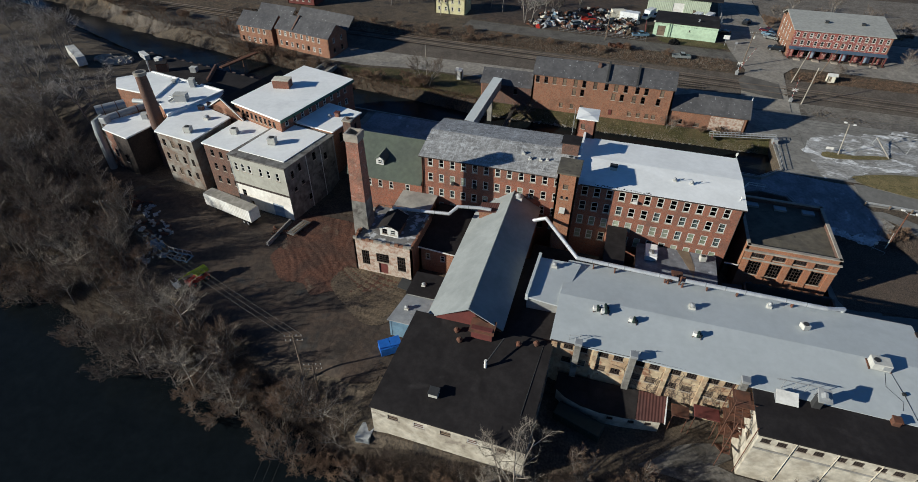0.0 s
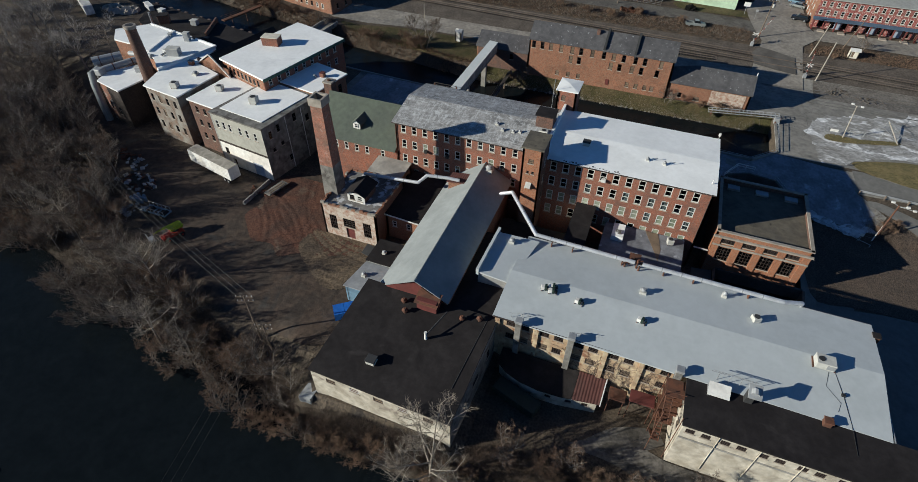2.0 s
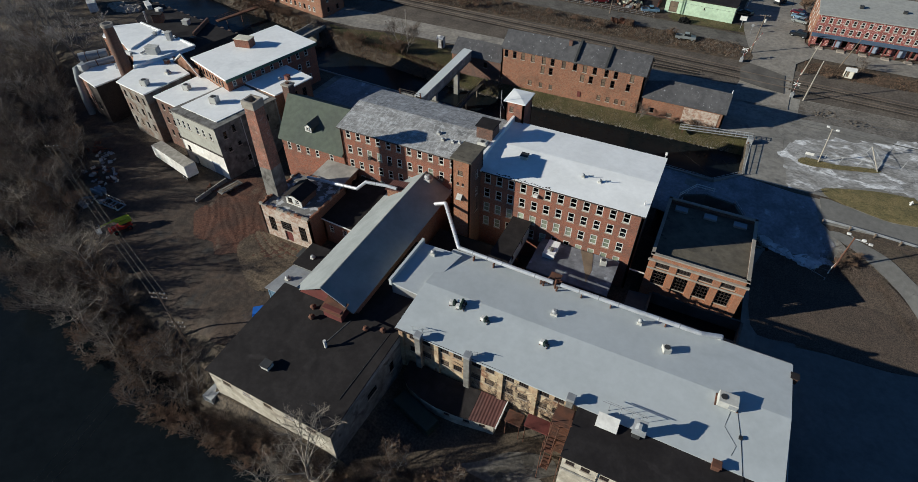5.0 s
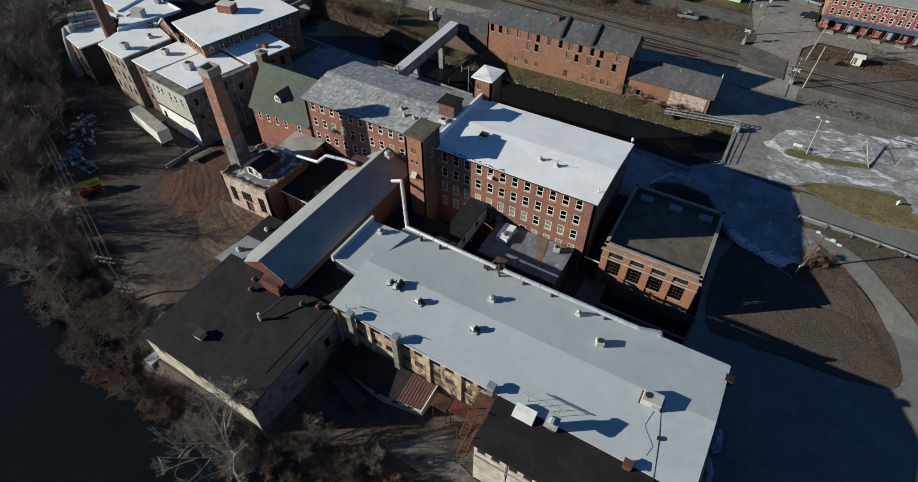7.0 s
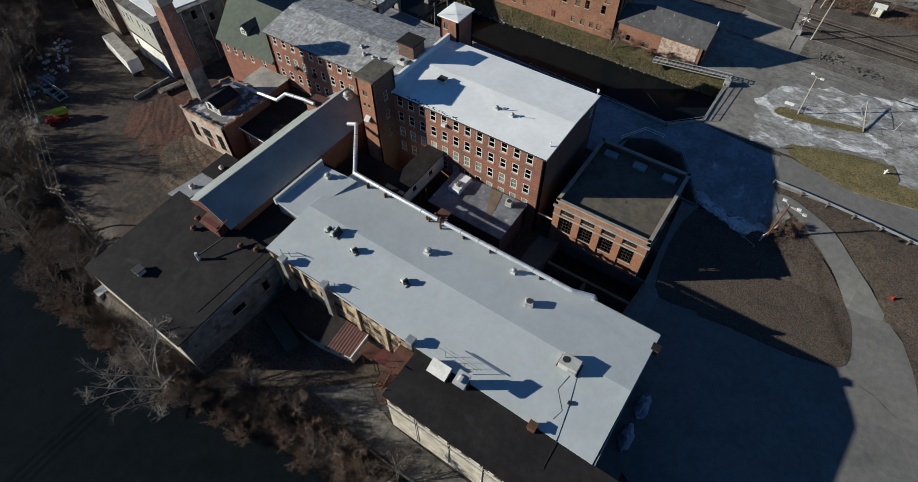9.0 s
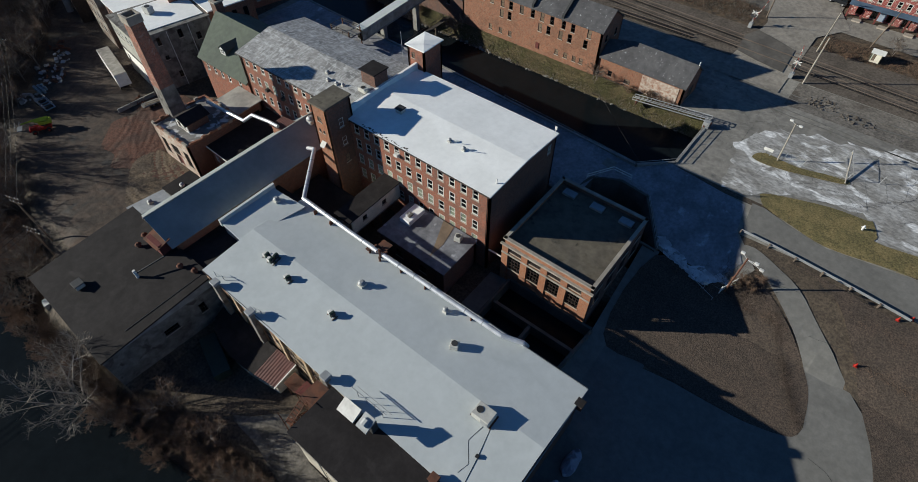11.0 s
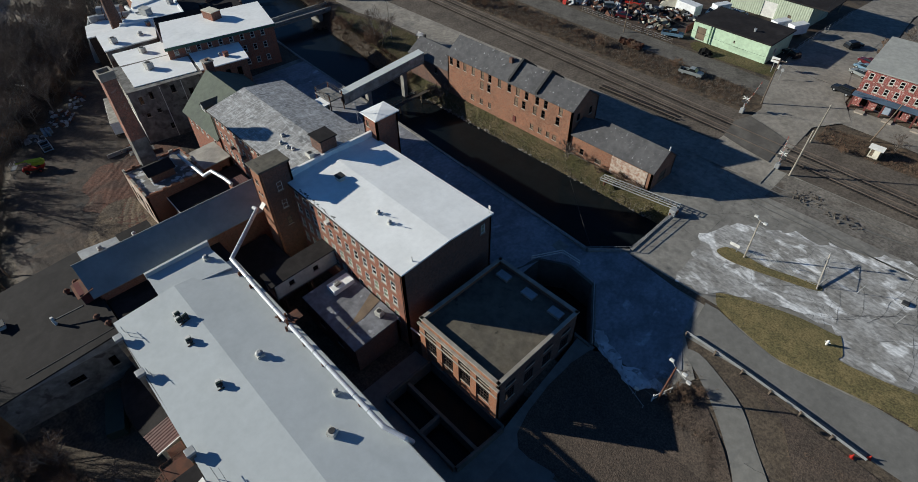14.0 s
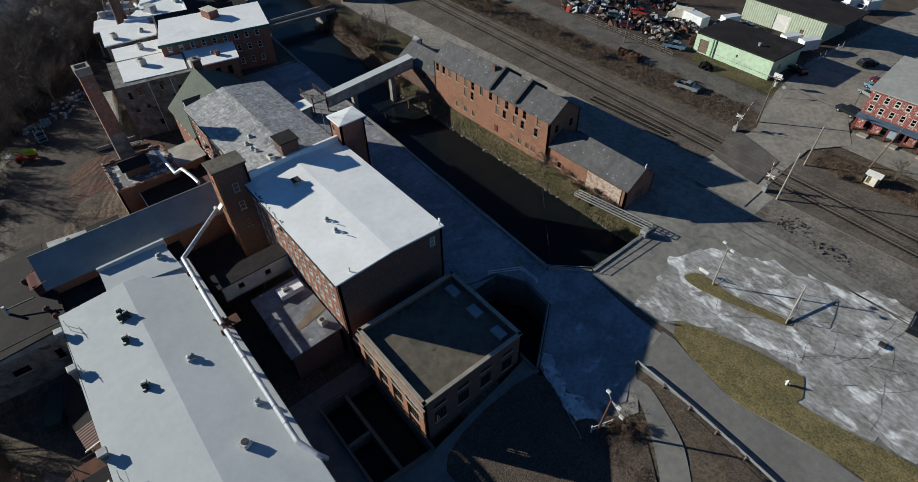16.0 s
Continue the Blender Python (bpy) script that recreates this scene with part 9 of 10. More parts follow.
def cable(a, b, sag, label, r=0.022):
    a, b = Vector(a), Vector(b)
    pts = [a.lerp(b, i / 14) - Vector((0, 0, sag * 4 * (i / 14) * (1 - i / 14))) for i in range(15)]
    c = thing("overhead_cable", a, label, "cable", "overhead cables")
    part("strand", tubes((pts, r, 4)), WIRE, c)


for s in (-1.2, 0.0, 1.2):
    d = Vector((math.cos(0.35), math.sin(0.35), 0)) * s
    cable(Vector((-34.6, 41.0, -6.5)) + d, Vector((-22.0, -60.0, -8.0)) + d, 2.5, "thin power cable crossing the river", 0.03)
    cable(Vector((-37.6, 42.1, -2.3)) + d, Vector((-92, 62.5, -3.2)) + d, 1.2, "thin power cable along the wooded bank", 0.025)
cable((36.9, 174.5, 7.17), (59.6, 173.2, 7.04), 0.8, "thin cable over the street")
cable((36.9, 174.5, 7.17), (31.2, 233.6, 8.4), 1.2, "thin cable along the road")
cable((36.9, 174.5, 7.17), (-4.1, 183.6, 6.7), 1.0, "thin cable along the side street")
cable((36.0, 114.8, -5.0), (16.0, 133, -5.2), 0.4, "thin rope across the canal")


def crossing_gate(x, y, lean, label):
    z = height(x, y) + 0.1
    g = thing("crossing_gate", (x, y, z), label, "crossing gate", "crossing gates")
    part("base", bevelled(x - 0.4, y - 0.4, z, x + 0.4, y + 0.4, z + 1.1, 0.06), STEEL, g)
    part("post", tubes(([(x, y, z), (x, y, z + 3.8)], 0.09, 8)), STEEL, g)
    part("signal_head", bevelled(x - 0.75, y - 0.15, z + 2.3, x + 0.75, y + 0.15, z + 2.75, 0.05), UNITDARK, g)
    for s in (-0.8, 0.8):
        part("crossbuck", beam(bmesh.new(), Vector((x - 0.7, y - 0.1, z + 3.3 - s * 0.4)), Vector((x + 0.7, y - 0.1, z + 3.3 + s * 0.4)), 0.06, 0.22), TRIM, g)
    a = Vector((x, y, z + 1.0))
    tip = a + Vector(lean)
    for i in range(10):
        part("arm_segment", beam(bmesh.new(), a.lerp(tip, i / 10), a.lerp(tip, (i + 1) / 10), 0.06, 0.14), PAINTRED if i % 2 else TRIM, g)
    return g


crossing_gate(34.9, 169.8, (2.4, -2.6, 8.0), "raised red and white crossing gate beside the railway")
crossing_gate(48.1, 158, (-0.3, -0.8, 6.2), "raised red and white crossing gate beside the lot")


def lot_lamp(x, y, h, label, mat, heads, r=0.13, lean=(0, 0)):
    z = height(x, y) + 0.1
    p = thing("lot_lamp", (x, y, z), label, "lamp post", "lot lamps")
    t = Vector((x + lean[0], y + lean[1], z + h))
    part("pole", tubes(([(x, y, z - 0.2), t], r, 8, r * 0.7)), mat, p)
    for dx, dy in heads:
        part("arm", tubes(([t - Vector((0, 0, 0.2)), t + Vector((dx, dy, 0.1))], 0.04, 6)), STEEL, p)
        part("lamp_head", bevelled(t.x + dx - 0.3, t.y + dy - 0.2, t.z, t.x + dx + 0.3, t.y + dy + 0.2, t.z + 0.3, 0.06), TRIM, p)
    return p


lot_lamp(54.5, 131.2, 7.4, "pale wooden lot lamp with two floodlights", PALEPOLE, ((-0.8, 0.3), (0.9, -0.5)), 0.14, (-0.4, 0.8))
lot_lamp(57.9, 100.6, 7.6, "rust-brown wooden lamp post with white floodlights", RUST, ((-0.9, 0.5), (1.3, -0.3), (2.2, -1.0)), 0.17, (0.3, 0.5))
swing = thing("swing_gate", (56, 101, -8), "white steel swing gate by the lamp post", "gate")
for dz in (0.5, 1.2):
    part("bar", tubes(([(57.4, 100.0, height(57.4, 100) + dz), (58.6, 102.4, height(58.6, 102.4) + dz + 0.2)], 0.06, 8)), TRIM, swing)
part("post", tubes(([(57.4, 100.0, height(57.4, 100)), (57.4, 100.0, height(57.4, 100) + 1.6)], 0.1, 8)), TRIM, swing)
part("post", tubes(([(58.6, 102.4, height(58.6, 102.4)), (58.6, 102.4, height(58.6, 102.4) + 1.5)], 0.07, 8)), TRIM, swing)
sgn = thing("small_sign", (55.2, 99.6, -8), "small white sign on a post", "sign")
part("post", tubes(([(55.2, 99.4, height(55.2, 99.4)), (55.2, 99.4, height(55.2, 99.4) + 1.3)], 0.05, 6)), STEEL, sgn)
part("board", boxes((54.9, 99.36, height(55, 99.4) + 1.2, 55.5, 99.42, height(55, 99.4) + 1.8)), TRIM, sgn)
bsg = thing("notice_board", (52.4, 131.6, -5.6), "low white notice board on two posts", "sign")
part("board", boxes((51.6, 131.5, -4.7, 53.2, 131.6, -4.1)), TRIM, bsg)
for x in (51.8, 53.0):
    part("post", tubes(([(x, 131.55, -5.7), (x, 131.55, -4.1)], 0.05, 6)), STEEL, bsg)
mail = thing("garage_sign", (29.8, 196.8, -5.6), "white garage sign on a post", "sign")
part("post", tubes(([(29.8, 196.8, -5.7), (29.8, 196.8, -2.6)], 0.08, 6)), STEEL, mail)
part("board", boxes((28.9, 196.7, -3.2, 30.8, 196.85, -1.9)), TRIM, mail)
settle(mail, (32.4, 188.6, -1.66), 0.938)
stp = thing("stop_sign", (33.0, 193.8, -5.6), "grey-backed octagonal stop sign", "sign")
part("post", tubes(([(33.0, 193.8, -5.7), (33.0, 193.8, -3.0)], 0.05, 6)), STEEL, stp)
part("plate", tubes(([(33.0, 193.74, -3.0), (33.0, 193.8, -3.0)], 0.42, 8)), STEEL, stp)
settle(stp, (35.3, 186.1, -1.86), 0.941)

# chain-link fence on the island
fl = thing("chain_link_fence", (58, 132, -5.6), "bent chain-link fence on the grass island", "fence")
fpts = [(55.0, 131.6), (58.2, 132.2), (61.6, 132.6), (65.2, 133.2), (64.6, 136.2), (63.7, 139.4)]
for i, (a, c) in enumerate(zip(fpts, fpts[1:])):
    za, zc = height(*a) + 0.1, height(*c) + 0.1
    lean = Vector((0.5, 0.35, 0))
    for zz in (0.15, 1.7):
        part("rail", tubes(([Vector((*a, za + zz)) + lean * zz * 0.5, Vector((*c, zc + zz)) + lean * zz * 0.5], 0.03, 5)), STEEL, fl)
    for k in range(14):
        p, q = Vector((*a, za)).lerp(Vector((*c, zc)), k / 14), Vector((*a, za)).lerp(Vector((*c, zc)), (k + 2.5) / 14)
        part("mesh_wire", tubes(([p + Vector((0, 0, 0.15)), q + lean * 0.85 + Vector((0, 0, 1.7))], 0.008, 3)), STEEL, fl)
for a in fpts:
    part("post", tubes(([(a[0], a[1], height(*a)), (a[0] + 0.45, a[1] + 0.3, height(*a) + 1.9)], 0.05, 6)), STEEL, fl)
part("fallen_pole", tubes(([(65.4, 132.4, -5.5), (64.2, 139.4, -4.0)], 0.12, 8)), PALEPOLE, fl)
for x, y in ((70, 136), (76, 134), (68, 141), (82, 138), (88, 136)):
    fp_ = thing("fence_post", (x, y, height(x, y)), "thin leaning steel fence post on the lot", "fence post", "fence posts")
    part("post", tubes(([(x, y, height(x, y)), (x + 0.3, y + 0.3, height(x, y) + 1.9)], 0.045, 6)), STEEL, fp_)
gf = thing("yard_fence", (-4, 193, -5.6), "low wire fence of the salvage yard", "fence")
for i in range(17):
    x = -26 + 1.9 * i
    y = 195.0 - 0.04 * (x + 26)
    part("post", tubes(([(x, y, -5.7), (x, y, -4.0)], 0.07, 6)), WOODPOLE, gf)
for zz in (-5.1, -4.6, -4.1):
    part("wire", tubes(([(-26, 195.0, zz), (4.4, 193.8, zz)], 0.025, 4)), STEEL, gf)
settle(gf, (0.4, 185.5, -1.91), 0.942)
rdf = thing("red_fence_panel", (4.2, 206, -5.5), "dark red board fence beside the garage", "fence")
part("panel", boxes((3.2, 203.0, -5.7, 3.4, 211.5, -3.8)), REDWALL, rdf)
settle(rdf, (8.7, 196.4, -1.21), 0.933)
cf = thing("roadside_fence", (29, 220, -5.5), "galvanised chain-link fence beside the road", "fence")
for i in range(12):
    y = 213 + 3.0 * i
    x = 29.6 + 0.06 * (y - 213)
    part("post", tubes(([(x, y, -5.7), (x, y, -3.8)], 0.05, 6)), STEEL, cf)
for zz in (-5.4, -4.6, -3.85):
    part("rail", tubes(([(29.6, 213, zz), (31.6, 246, zz)], 0.03, 4)), STEEL, cf)
settle(cf, (31.9, 209.5, -1.21), 0.933)

# guard rail
gr = thing("guard_rail", (65, 110.5, -7), "galvanised W-beam guard rail on wooden posts", "guard rail")
gpts = [(55.5, 111.3), (60, 111.2), (64, 111.0), (68, 110.7), (72, 110.4), (76, 110.0), (80, 109.6)]
for a, c in zip(gpts, gpts[1:]):
    za, zc = height(*a) + 0.1, height(*c) + 0.1
    for dz, w in ((0.42, 0.10), (0.60, 0.06), (0.72, 0.10)):
        part("beam_rail", beam(bmesh.new(), Vector((*a, za + dz)), Vector((*c, zc + dz)), w, 0.12), STEEL, gr)
    for t in (0.0,):
        p = Vector((*a, za)).lerp(Vector((*c, zc)), t)
        part("post", boxes((p.x - 0.1, p.y - 0.32, p.z - 0.3, p.x + 0.1, p.y - 0.08, p.z + 0.8)), WOODPOLE, gr)
hy = thing("fire_hydrant", (70.3, 122.9, -5.6), "white fire hydrant on the grass island", "hydrant")
zh = height(70.3, 122.9) + 0.16
part("barrel", tubes(([(70.3, 122.9, zh), (70.3, 122.9, zh + 0.7)], 0.17, 10)), TRIM, hy)
part("bonnet", tubes(([(70.3, 122.9, zh + 0.7), (70.3, 122.9, zh + 0.95)], 0.2, 10, 0.07)), TRIM, hy)
part("nozzle", tubes(([(69.95, 122.9, zh + 0.5), (70.65, 122.9, zh + 0.5)], 0.09, 8)), TRIM, hy)
for x, y in ((78.7, 109.2), (80.2, 110.4), (76.5, 99.8)):
    cn = thing("traffic_cone", (x, y, height(x, y)), "small red traffic cone by the road", "traffic cone", "traffic cones")
    zc = height(x, y) + 0.12
    part("cone", tubes(([(x, y, zc + 0.05), (x, y, zc + 0.75)], 0.2, 10, 0.04)), PAINTRED, cn)
    part("foot", boxes((x - 0.25, y - 0.25, zc, x + 0.25, y + 0.25, zc + 0.05)), PAINTRED, cn)
grg = thing("utility_cabinet", (75.8, 138.8, -5.6), "dark clump of debris on the frosted lot", "debris")
part("clump", bevelled(75.3, 138.4, -5.6, 76.3, 139.3, -5.25, 0.12), UNITDARK, grg)

# sheet heap by the long shed's end
for k, (x, y) in enumerate(((51.6, 61.0), (51.8, 66.2))):
    hp = thing("covered_heap", (x, y, height(x, y)), "pale plastic-covered heap beside the shed", "heap", "covered heaps")
    bm = bmesh.new()
    bmesh.ops.create_icosphere(bm, subdivisions=3, radius=1.0, matrix=Matrix.Translation((x + 1.0, y, height(x, y) + 0.2)) @ Matrix.Diagonal((0.9, 2.2, 0.9, 1)))
    for v in bm.verts:
        v.co += noise.noise_vector(v.co * 1.3) * 0.45
    part("cover", bm, material("crumpled_sheet", (0.35, 0.36, 0.42), (0.25, 0.25, 0.3), scale=3), hp)

# ---- railway ----
def track_y(x, k):
    return 165.8 - 0.05 * (x - 34) - 3.1 * k


for k, (xa, xb) in enumerate(((-400, 230), (-400, 230))):
    for s in (-0.75, 0.75):
        pts = [(x, track_y(x, k) + s) for x in (xa, -200, -100, 0, 50, 100, xb)]
        bm = bmesh.new()
        for a, b in zip(pts, pts[1:]):
            beam(bm, Vector((*a, height(a[0], track_y(a[0], k)) + 0.17)), Vector((*b, height(b[0], track_y(b[0], k)) + 0.17)), 0.14, 0.16)
        rl = tagged(put("railway_rail", bm, RAILSTEEL), "worn brown steel railway rail", "rail", "railway rails")
        AT[rl] = Vector((0, 0, 0))
    bm = bmesh.new()
    x = -200.0
    while x < 150:
        if not 35.2 < x < 46.8:
            y = track_y(x, k)
            z = height(x, y)
            box(bm, x - 0.13, y - 1.3, z, x + 0.13, y + 1.3, z + 0.118)
        x += 0.62
    tagged(put("railway_sleepers", bm, SLEEPER), "dark timber railway sleepers in ballast", "sleepers", kind="stuff")
bm = bmesh.new()
x = 6.0
while x < 26:
    z = height(x, 160.6)
    box(bm, x - 0.16, 159.3, z, x + 0.16, 161.9, z + 0.3)
    x += 0.75
tagged(put("spur_sleepers", bm, SLEEPER), "rotting sleepers of a lifted siding", "sleepers", kind="stuff")
for s in (159.9, 161.3):
    zs = height(10, 160.6)
    tagged(put("railway_rail", boxes((5.5, s - 0.06, zs + 0.3, 26.5, s + 0.06, zs + 0.46)), RAILSTEEL), "rusty rail of a lifted siding", "rail", "railway rails")

# trailer at the wood's edge beyond the mill
zt = height(-159, 123.5) + 0.05
xt = thing("box_trailer", (-159, 123.5, zt), "old dirty white box trailer at the wood edge", "trailer", "trailers")
mt = Matrix.Translation((-159, 123.5, zt)) @ Matrix.Rotation(radians(-32), 4, "Z")
part("body", bevelled(-6.5, -1.25, 0.9, 6.5, 1.25, 3.6, 0.08, mt), WHITESHEET, xt)
for x in (-4.6, -3.4, 4.4):
    for y in (-1.0, 1.0):
        part("wheel", tubes(([tuple(mt @ Vector((x, y - 0.15, 0.5))), tuple(mt @ Vector((x, y + 0.15, 0.5)))], 0.5, 12)), RUBBER, xt)
part("chassis", bevelled(-6.2, -0.6, 0.5, 6.2, 0.6, 0.9, 0.05, mt), UNITDARK, xt)
zt = height(-150, 127) + 0.05
scatter_boxes("timber_pile", [(-150, 128, 6, 2.5, 0.2)], PALEPOLE, "bleached timber and rubble heap by the trailer", "rubble", 54, 60, 0.2, 1.4)

# ---- cracks in the lot ----
def crack_lines(name, seeds, width, mat, label, lift=0.125, wander=0.28):
    r = random.Random(91)
    bm = bmesh.new()
    for x, y, a, n in seeds:
        pts = [(x, y)]
        for _ in range(n):
            a += r.uniform(-wander, wander)
            x, y = x + math.cos(a) * 0.7, y + math.sin(a) * 0.7
            pts.append((x, y))
            if r.random() < 0.1 and n > 8 and wander > 0.1:
                b, bx, by, prev = a + r.choice((-1.2, 1.2)), x, y, (x, y)
                for _ in range(r.randint(3, 8)):
                    b += r.uniform(-0.5, 0.5)
                    bx, by = bx + math.cos(b) * 0.6, by + math.sin(b) * 0.6
                    strip(bm, prev, (bx, by), width * 0.7, lift)
                    prev = (bx, by)
        for p, q in zip(pts, pts[1:]):
            strip(bm, p, q, width * r.uniform(0.6, 1.3), lift)
    return tagged(put(name, bm, mat), label, "cracks", kind="stuff")


def strip(bm, p, q, w, lift):
    d = (Vector(q) - Vector(p)).normalized()
    s = Vector((-d.y, d.x)) * w / 2
    c = [bm.verts.new((a[0] + k * s.x, a[1] + k * s.y, height(*a) + lift)) for a, k in ((p, -1), (q, -1), (q, 1), (p, 1))]
    bm.faces.new(c)


crack_lines("asphalt_cracks", [(56, 126, 0.3, 60), (60, 127.5, 0.2, 50), (68, 128, 0.1, 55), (74, 127, 1.2, 22), (78, 126, -0.1, 50), (66, 129.5, -0.5, 8), (73, 131, 0.8, 30), (80, 124.5, 1.3, 30), (86, 130, 0.4, 30), (52, 124, 1.0, 16), (50, 133, 0.2, 20), (58, 126.8, 2.0, 8), (70, 127.4, 1.5, 12), (48, 150, 0.1, 40), (20, 146, 0.05, 26), (28, 150, -0.3, 22), (38, 141, 1.3, 20), (43, 146, 0.6, 18), (40, 152, 0.2, 24), (44, 136, 0.4, 14), (39, 190, 1.2, 26), (42, 181, 0.1, 20), (37, 205, 1.5, 40), (60, 180, 0.02, 40), (46, 128, 0.8, 16), (58, 147, -0.1, 60), (63, 105, 0.1, 5), (70, 100.5, -0.2, 9), (76, 85, 0.1, 8)], 0.035, UNITDARK, "dark wandering cracks in the asphalt")
crack_lines("tyre_tracks", [(50, 151.5, -0.03, 70), (50, 153.1, -0.03, 70), (48, 146, -0.06, 60), (48, 147.6, -0.06, 60)], 0.3, ROAD, "dark tyre tracks on the gravel lot", 0.135, 0.03)


# ---- bare winter trees ----
def tree_meshes(seed, tall, spread, bark, twig, twigs=0.75, lean=0.1, stems=1):
    """Trunk with limbs, and a crown of many fine twigs, as two meshes at the origin."""
    r = random.Random(seed)
    trunk, crown = bmesh.new(), ([], [])

    def twig_tri(p, q, w):
        d = (q - p).normalized()
        a = d.cross(Vector((r.uniform(-1, 1), r.uniform(-1, 1), r.uniform(-1, 1)))).normalized() * w
        b = d.cross(a)
        n = len(crown[0])
        crown[0].extend([p + a, p - a * 0.5 + b * 0.87, p - a * 0.5 - b * 0.87, q])
        crown[1].extend([(n, n + 1, n + 3), (n + 1, n + 2, n + 3), (n + 2, n, n + 3)])

    def grow(p, d, length, radius, level):
        n = (5, 4, 3, 2, 1)[level]
        pts = [p]
        for i in range(n):
            d = (d + Vector((r.uniform(-1, 1), r.uniform(-1, 1), r.uniform(-0.35, 0.75))) * (0.08 + 0.055 * level)).normalized()
            pts.append(pts[-1] + d * length / n)
        if level <= 2:
            tube(trunk, pts, radius, (6, 4, 3)[level], radius * (0.5, 0.4, 0.35)[level], False)
        else:
            for a, b in zip(pts, pts[1:]):
                twig_tri(a, b + (b - a) * 0.3, radius)
        if level == 4:
            return
        kids = (8, 7, 6, round(8 * twigs))[level]
        for i in range(kids):
            t = (i + r.uniform(0.3, 1.0)) / kids * (0.7 if level == 0 else 0.8) + (0.3 if level == 0 else 0.2)
            k = min(int(t * n), n - 1)
            q = pts[k].lerp(pts[k + 1], t * n - k)
            side = Vector((r.uniform(-1, 1), r.uniform(-1, 1), r.uniform(-0.2, 0.6))).normalized()
            nd = ((pts[k + 1] - pts[k]).normalized() * 0.7 + side * spread).normalized()
            size = (0.78, 0.55, 0.5, 0.5)[level] * (1.15 - 0.5 * t) * r.uniform(0.8, 1.15)
            grow(q, nd, length * size, max(radius * 0.48, (0.07, 0.036, 0.02, 0.011)[level]), level + 1)

    for s in range(stems):
        a = 6.28 * s / stems + seed
        off = Vector((math.cos(a), math.sin(a), 0)) * (0.5 if stems > 1 else 0)
        d = (Vector((0, 0, 1)) + Vector((math.cos(a), math.sin(a), 0)) * (0.35 if stems > 1 else lean)).normalized()
        grow(off, d, tall * 0.66 * r.uniform(0.85, 1.1), tall * 0.014 / math.sqrt(stems), 0)
    t_me = quick_mesh("trunk", trunk, bark)
    c_me = bpy.data.meshes.new("crown")
    c_me.from_pydata(crown[0], [], crown[1])
    c_me.materials.append(twig)
    return t_me, c_me


def tree_thing(seed, tall, spread, bark, twig, label, name="bare_tree", twigs=0.75, stems=1, group="bare trees"):
    t_me, c_me = tree_meshes(seed, tall, spread, bark, twig, twigs, 0.1, stems)
    t = new(name)
    tagged(t, label, "tree", group)
    for nm, me in (("trunk", t_me), ("crown", c_me)):
        o = new(nm, me)
        o.parent = t
    return t


KINDS = [
    tree_thing(11, 11, 0.85, BARK, TWIG, "bare grey-brown tree on the river bank", twigs=0.75),
    tree_thing(12, 9, 0.95, BARK, TWIG, "bare spreading tree on the wooded bank", twigs=0.75, stems=2),
    tree_thing(13, 13, 0.75, BARK, TWIG, "tall bare tree on the wooded bank", twigs=0.75),
    tree_thing(14, 7, 1.0, BARK, TWIGRED, "low bare brownish tree in undergrowth", twigs=0.75, stems=3),
    tree_thing(15, 12, 0.95, BARKPALE, TWIGPALE, "pale-barked bare sycamore by the river", "bare_sycamore", 1.0, 1, "sycamores"),
    tree_thing(16, 5, 1.1, TWIGRED, TWIGRED, "rusty leafless shrub on rough ground", "shrub", 0.75, 3, "shrubs"),
]
first = [True] * len(KINDS)


def plant(kind, x, y, s=1.0, turn=0.0, z=None):
    z = height(x, y) - 0.15 if z is None else z
    m = pose(x, y, z, 0, 0, turn)
    if first[kind]:
        KINDS[kind].matrix_basis = m @ Matrix.Scale(s, 4)
        first[kind] = False
        return KINDS[kind]
    t = copy_thing(KINDS[kind], m)
    t.scale = (s, s, s)
    return t


tr = random.Random(21)
# river bank beside the yard
YARD_EDGE = [(-400, 190), (-240, 130), (-150, 100), (-122, 86), (-113, 79), (-95, 69), (-84, 60), (-75, 51), (-62, 46.5), (-45, 42), (-34, 39), (-27, 37)]
x = -150.0
while x < -26:
    lo, hi = line_at(BANK, x) + 0.2, line_at(YARD_EDGE, x)
    n = max(2, int((hi - lo) / 3.9))
    for i in range(n):
        px, py = x + tr.uniform(-1.6, 1.6), lo + (hi - lo) * (i + tr.uniform(0.1, 0.9)) / n
        if abs(px + 37) < 3.4 and abs(py - 42) < 2:
            continue
        along, aside = (-66.6 - px) * 0.834 + (55.4 - py) * 0.552, (-66.6 - px) * -0.552 + (55.4 - py) * 0.834
        if 0 < along < 36 and abs(aside) < 2.4:
            continue
        k = tr.choice((0, 0, 1, 1, 2, 3, 3)) if px < -48 else tr.choice((1, 3, 3, 5))
        plant(k, px, py, tr.uniform(0.7, 1.1), tr.uniform(0, 360))
    x += 3.2


